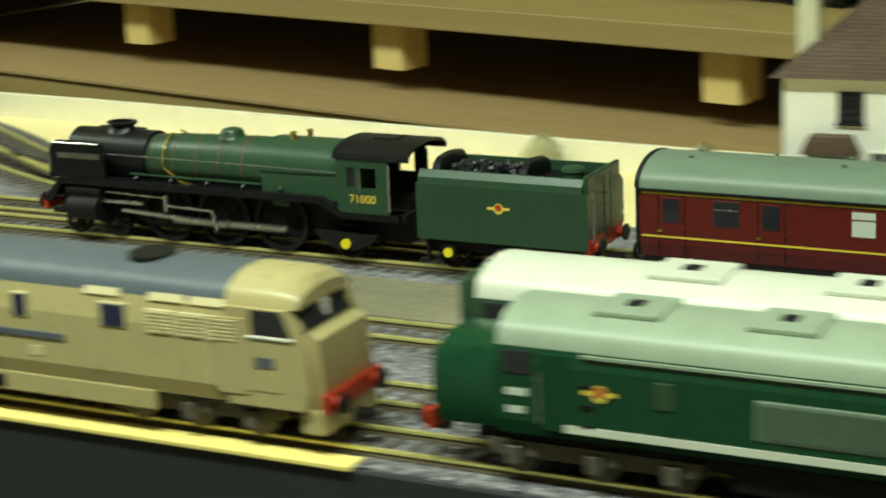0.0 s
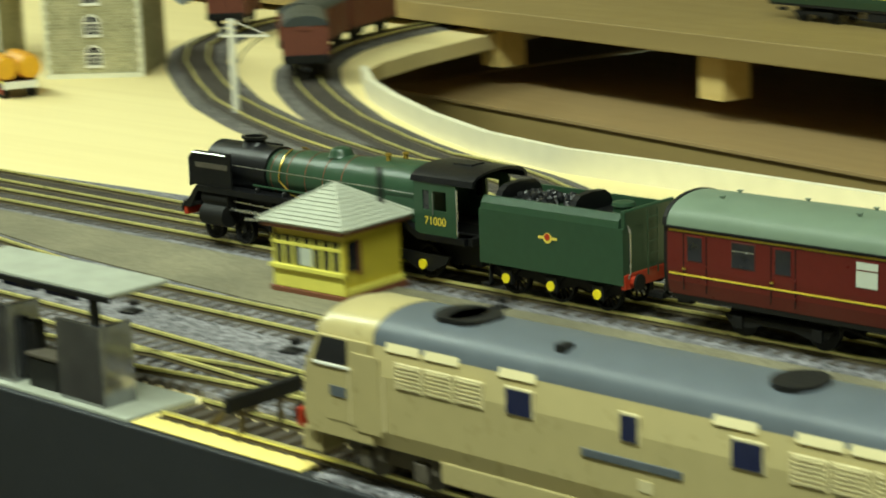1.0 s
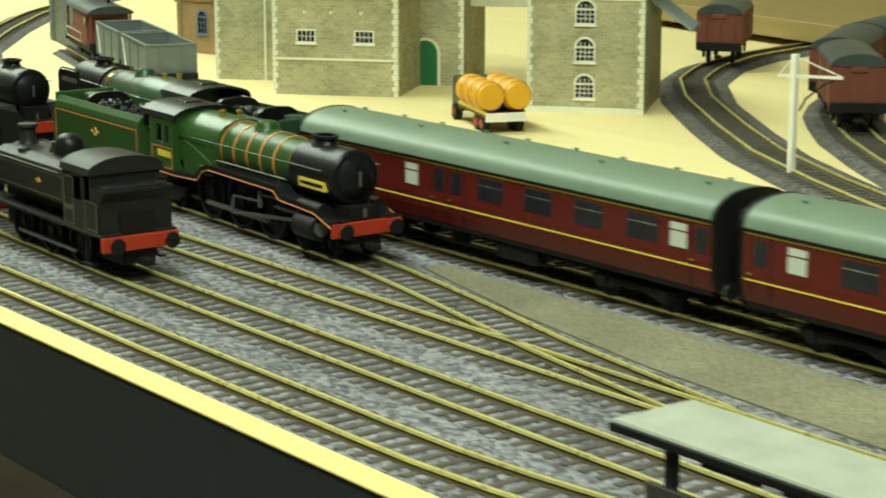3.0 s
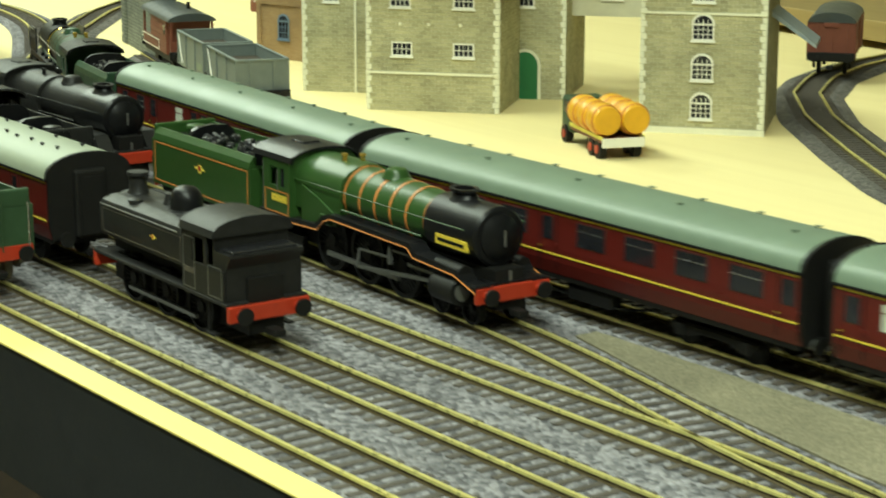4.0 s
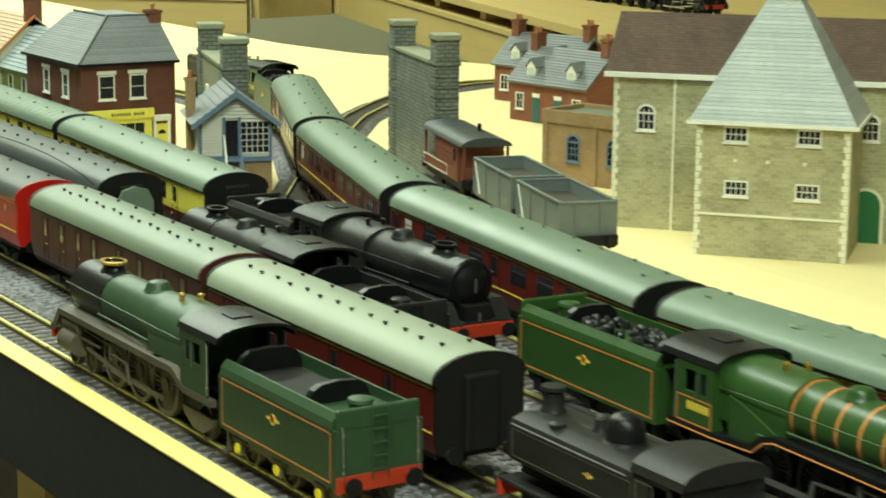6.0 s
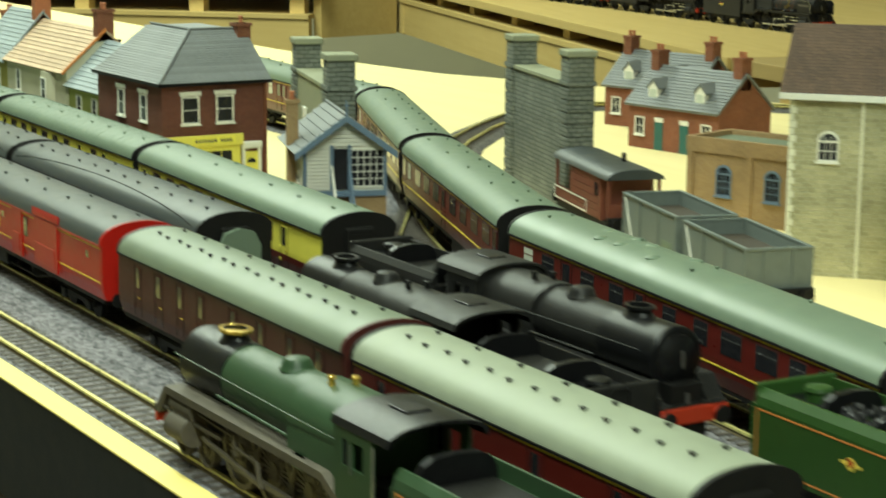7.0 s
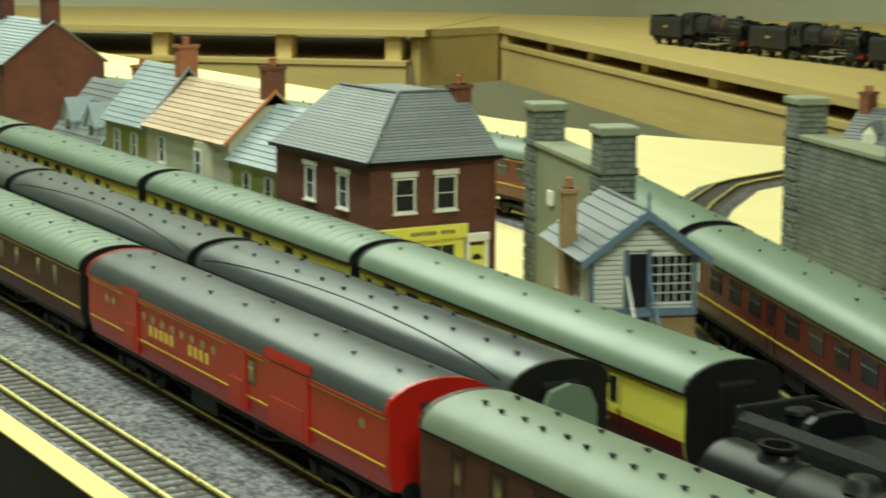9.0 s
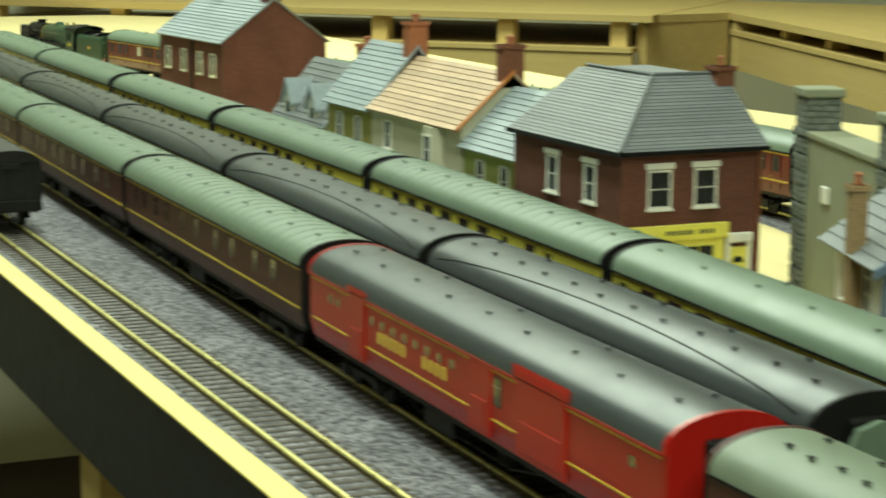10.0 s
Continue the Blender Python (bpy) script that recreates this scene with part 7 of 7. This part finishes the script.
def white_house():
    b = thing("white_house", "white rendered house with a brown tiled roof and chimney", "house", pose(1502 * MM, 236 * MM, 0, 0, 0, 4))
    W, D, H = 110, 70, 46
    part("wall", box(B(), 0, W, 0, D, 0, H), WHITE, b)
    F = face(0, 0, W, 0)
    window(b, F, 30, 27, 10, 12, 4, 4, BLACK)
    window(b, F, 76, 27, 10, 12, 4, 4, BLACK)
    window(b, F, 46, 4, 14, 9, 4, 2)
    by = put("bay", box(B(), 12, 32, -6, 0, 0, 14), WHITE, b, F)
    window(by, F @ Matrix.Translation((0, -6, 0)), 22, 4, 15, 8, 5, 2)
    put("bay_roof", prism(B(), [(9, 13), (35, 13), (31, 21), (13, 21)], "y", -9, 1), TILE_B, by, F)
    core = B()
    lo = [core.verts.new((x, y, H)) for x, y in ((-5, -5), (W + 5, -5), (W + 5, D + 5), (-5, D + 5))]
    hi = [core.verts.new((x, D / 2, H + 34)) for x in (34, W - 34)]
    for q in ((lo[0], lo[1], hi[1], hi[0]), (lo[2], lo[3], hi[0], hi[1]), (lo[1], lo[2], hi[1]), (lo[3], lo[0], hi[0]), tuple(lo)):
        core.faces.new(q)
    part("roof", core, TILE_B, b, "brown tiled hipped roof")
    chimney(b, 8, 16, H - 4, H + 36, 9, 9, RENDERC, 1)
    return b


white_house()


def lamp_hut():
    b = thing("station_hut", "small yellow wooden hut with a pale pyramid roof", "hut", pose(1097 * MM, -2 * MM, 0, 0, 0, 2))
    W, D, H = 38, 34, 30
    part("plinth", box(B(), -1.5, W + 1.5, -1.5, D + 1.5, 0.5, 5, 0.4), HUTB, b)
    part("wall", box(B(), 0.5, W - 0.5, 0.5, D - 0.5, 5, H), HUTY, b)
    F, R = face(0, 0, W, 0), face(W, 0, W, D)
    put("lower_panel", box(B(), -0.3, W + 0.3, -0.6, 0.5, 5, 12.5, 0.3), SHOPY, b, F)
    put("side_skirting", box(B(), 0, D, -1.0, 0.4, 5, 7.5, 0.3), SHOPY, b, R)
    put("sill", box(B(), -1, W + 1, -2, 0.5, 12.5, 14.4, 0.3), SHOPY, b, F)
    put("glazing", box(B(), 1.5, W - 1.5, -0.2, 0.6, 14.4, 26), GLASS_D, b, F)
    for k in range(8):
        u = 0.2 + k * (W - 1.6) / 7
        put("mullion", box(B(), u, u + 1.2, -0.7, 0.5, 14.4, 26), SHOPY, b, F)
    put("transom", box(B(), 0, W, -0.9, 0.3, 22.4, 23.6), SHOPY, b, F)
    put("poster", box(B(), 15, 22, -0.9, -0.6, 15, 22), FROST, b, F)
    put("corner_window", box(B(), 2, 8, -0.3, 0.5, 14.4, 26), GLASS_D, b, R)
    put("corner_post", box(B(), -0.4, 1.6, -0.8, 0.5, 5, H), HUTY, b, R)
    put("side_window_frame", box(B(), 8, 9.4, -0.8, 0.5, 12.5, 26), HUTB, b, R)
    part("eave_board", box(B(), -3.4, W + 3.4, -3.4, D + 3.4, H - 0.5, H + 1.4, 0.3), HUTB, b)
    ap = (W / 2, D / 2, H + 15)
    o = 4.2
    cs = [(-o, -o), (W + o, -o), (W + o, D + o), (-o, D + o)]
    for k in range(4):
        j = (k + 1) % 4
        n = Vector(ap)
        roof_plane(b, (*cs[k], H + 1.6), (*cs[j], H + 1.6), tuple(n + (Vector((*cs[j], 0)) - Vector((*cs[k], 0))) * 0.01), ap, 11, HUTR, "slate_course", 0.6)
    for x, y in cs:
        part("hip_tile", pipe(B(), [(x, y, H + 2), ap], 0.8, 6), HUTR, b)
    part("stove_pipe", cyl(B(), (W - 5, D - 6, H + 12), 1.2, 18, "z", 10), FRAME_B, b)
    return b


lamp_hut()


def shelter():
    b = thing("platform_shelter", "open grey platform shelter with a flat canopy", "shelter", pose(1098 * MM, -146 * MM, 0))
    CONC = mat("concrete_canopy", (0.33, 0.34, 0.28), 0.8, 0, 0.2, 60, 0.3)
    PANEL = mat("polished_panel", (0.34, 0.34, 0.36), 0.16, 0.9, 0.2, 60)
    part("canopy", box(B(), -13, 76, 3, 28, 40, 42, 0.8), CONC, b, "weathered concrete canopy")
    part("canopy_edge", box(B(), -13.5, 76.5, 2.2, 3.4, 39, 41, 0.3), FRAME_B, b)
    for x in (3, 64):
        part("post", box(B(), x, x + 2.4, 4, 6.4, 1, 41), FRAME_B, b)
    for x0, x1 in ((8, 26), (32, 50)):
        part("sign_board", box(B(), x0, x1, 10, 11, 34.5, 39.5, 0.2), GLASS_B, b, "dark blue sign board")
    for x0, x1 in ((-2, 20), (46, 70)):
        part("screen", box(B(), x0, x1, 3, 4.6, 1, 30, 0.3), PANEL, b, "polished metal screen panel")
        part("screen_return", box(B(), x1 - 1.6, x1, 4.6, 16, 1, 30, 0.3), PANEL, b)
    part("bin", box(B(), 26, 42, 5, 14, 1, 13, 0.6), BLACK_M, b)
    part("bin_lid", box(B(), 25.5, 42.5, 4.5, 14.5, 13, 14.4, 0.4), GREY_WORN, b)
    part("machine", box(B(), 21.5, 27, 8, 13, 1, 24, 1), FRAME_B, b)
    part("platform", box(B(), -26, 84, 0.5, 30, 0.2, 2.6, 0.5), CONC, b)
    return b


shelter()


def yard_items():
    s = thing("buffer_stop", "rusty rail-built buffer stop at the end of the siding", "buffer stop", at(1228, -129, 0, 0))
    for y in (-8, 8):
        part("stay", pipe(B(), [(-16, y, 4), (0, y, 16), (0, y, 3)], 1.2, 6), RAIL_S, s)
    part("beam", box(B(), 0, 3, -15, 15, 13, 18, 0.4), FRAME_B, s)
    mst = thing("yard_mast", "white post with a stayed crossarm", "mast", at(737, 297.5, 0, 0))
    part("post", box(B(), -1.6, 1.6, -1.6, 1.6, 0, 62, 0.3), WHITE, mst)
    arm = part("crossarm", box(B(), -8, 24, -0.7, 0.7, 50.5, 51.9), WHITE, mst)
    arm.rotation_euler = (0, 0, radians(30))
    for x in (-8, 24):
        r = part("stay", pipe(B(), [(0, 0, 61), (x, 0, 51.5)], 0.35, 5), WHITE, arm)
    part("hose", pipe(B(), [(20, 0, 50), (14, 0, 47), (6, 0, 40), (3, 0, 34)], 0.5, 6), FRAME_B, arm)
    # lorry with barrels
    lr = thing("flatbed_lorry", "small green flatbed lorry loaded with orange barrels", "lorry", at(506, 288, 159, 0))
    part("bed", box(B(), -36, 16, -12, 12, 9, 11.5, 0.4), HUTB, lr)
    part("cab", box(B(), 17, 34, -11, 11, 6, 26, 2), GREEN_W, lr)
    part("windscreen", box(B(), 33.6, 34.4, -9, 9, 17, 24, 0.4), GLASS_D, lr)
    for s_ in (-1, 1):
        part("cab_window", box(B(), 20, 29, s_ * 10.8, s_ * 11.3, 17, 24, 0.3), GLASS_D, lr)
        part("side_rail", box(B(), -36, 16, s_ * 11.6, s_ * 12.4, 11, 13), SHOPY, lr)
        for x in (-28, -18, 26):
            w = part("wheel", cyl(B(), (x, s_ * 10, 5), 5, 4, "y", 18), FRAME_B, lr)
            part("hub", cyl(B(), (x, s_ * 12.2, 5), 2.4, 0.8, "y", 12), BEAM, w, "red wheel hub")
    part("tail_board", box(B(), -37, -35.6, -12, 12, 7, 12), WHITE, lr)
    BAR = mat("orange_barrel", (0.74, 0.38, 0.02), 0.4, 0, 0.15, 80)
    n = 0
    for x in (-27, -12, 3):
        for y in (-8.2, 8.2):
            bm = lathe(B(), (x, 0, 0), [(7.4, -7.4), (8.7, -3.7), (9.3, 0), (8.7, 3.7), (7.4, 7.4)], 16, "x")
            bmesh.ops.translate(bm, vec=(0, y, 21), verts=bm.verts)
            b_ = part("barrel", bm, BAR, lr, "orange barrel", smooth=True)
            for h in (-4.6, 4.6):
                bm = lathe(B(), (x, 0, 0), [(8.3, h - 0.6), (8.8, h), (8.3, h + 0.6)], 16, "x")
                bmesh.ops.translate(bm, vec=(0, y, 21), verts=bm.verts)
                part("hoop", bm, ORANGE, b_)
    # two small unbuilt clear plastic huts near the board's edge
    for x, y in ((1392, 218), (1472, 216)):
        g = thing("plastic_hut", "small clear plastic building kit part near the edge", "model part", at(x, y, 20, 0), "clear plastic parts")
        part("shell", prism(B(), [(-9, 0), (9, 0), (9, 10), (0, 18), (-9, 10)], "y", -7, 7), CLEAR, g)
        part("frame", box(B(), -10, 10, -8, 8, 0, 1.2), WHITE, g)
    # point motors' small levers by the turnouts
    for x, y in ((1010, -56), (1075, -58), (1168, -60), (1190, 26), (640, -58)):
        p = thing("point_lever", "small black point lever beside the track", "point lever", at(x, y, 10, 0), "point levers")
        part("base", box(B(), -4, 4, -3, 3, 1.5, 3.4, 0.3), FRAME_B, p)
        part("lever", pipe(B(), [(0, 0, 3), (2, 0, 7)], 0.6, 6), DULLST, p)
        part("weight", box(B(), 0.5, 3.5, -1.4, 1.4, 5.5, 7.5, 0.3), FRAME_B, p)
    for x, y, a in ((-470, 395, 25), (-520, 440, 40)):
        cs = thing("card_strip", "loose strip of white card lying on the board", "card", at(x, y, a, 0), "white card strips")
        part("card", box(B(), -34, 34, -5, 5, 0.1, 1.1), WHITE, cs)
        part("fold", box(B(), -34, 34, 4.2, 5, 1.1, 3.2), WHITE, cs)
    # a train and engines on the upper deck of the ring shelf
    a = coach(pose(0.98, 0.71, 0.022, 0, 0, -13.55), "cream and green suburban coach on the upper shelf", CREAM, ROOF_D, 250, 50, gx, style="old", vents=5, band=None, lower=GREEN, group="shelf coaches")
    copy_thing(a, pose(1.235, 0.6485, 0.022, 0, 0, -13.55))
    copy_thing(a, pose(1.49, 0.587, 0.022, 0, 0, -13.55))
    def far(d):
        return pose(-0.735 - d * MM * math.cos(radians(8)), 1.165 + d * MM * math.sin(radians(8)), 0.0228, 0, 0, -8)
    e1 = engine(far(0), "grimy black engine standing on the far shelf", BLACK_M, Lo=158, top=47, deflect=True)
    tender(far(156), "grimy black tender on the far shelf", BLACK_M, Lt=96, Ht=38)
    copy_thing(e1, far(262))
    tender(far(418), "dark tender standing between engines on the far shelf", BLACK_M, Lt=96, Ht=38)
    copy_thing(e1, far(524))
    tender(far(680), "dark tender standing at the end of the far shelf", BLACK_M, Lt=96, Ht=38)


yard_items()


motions()
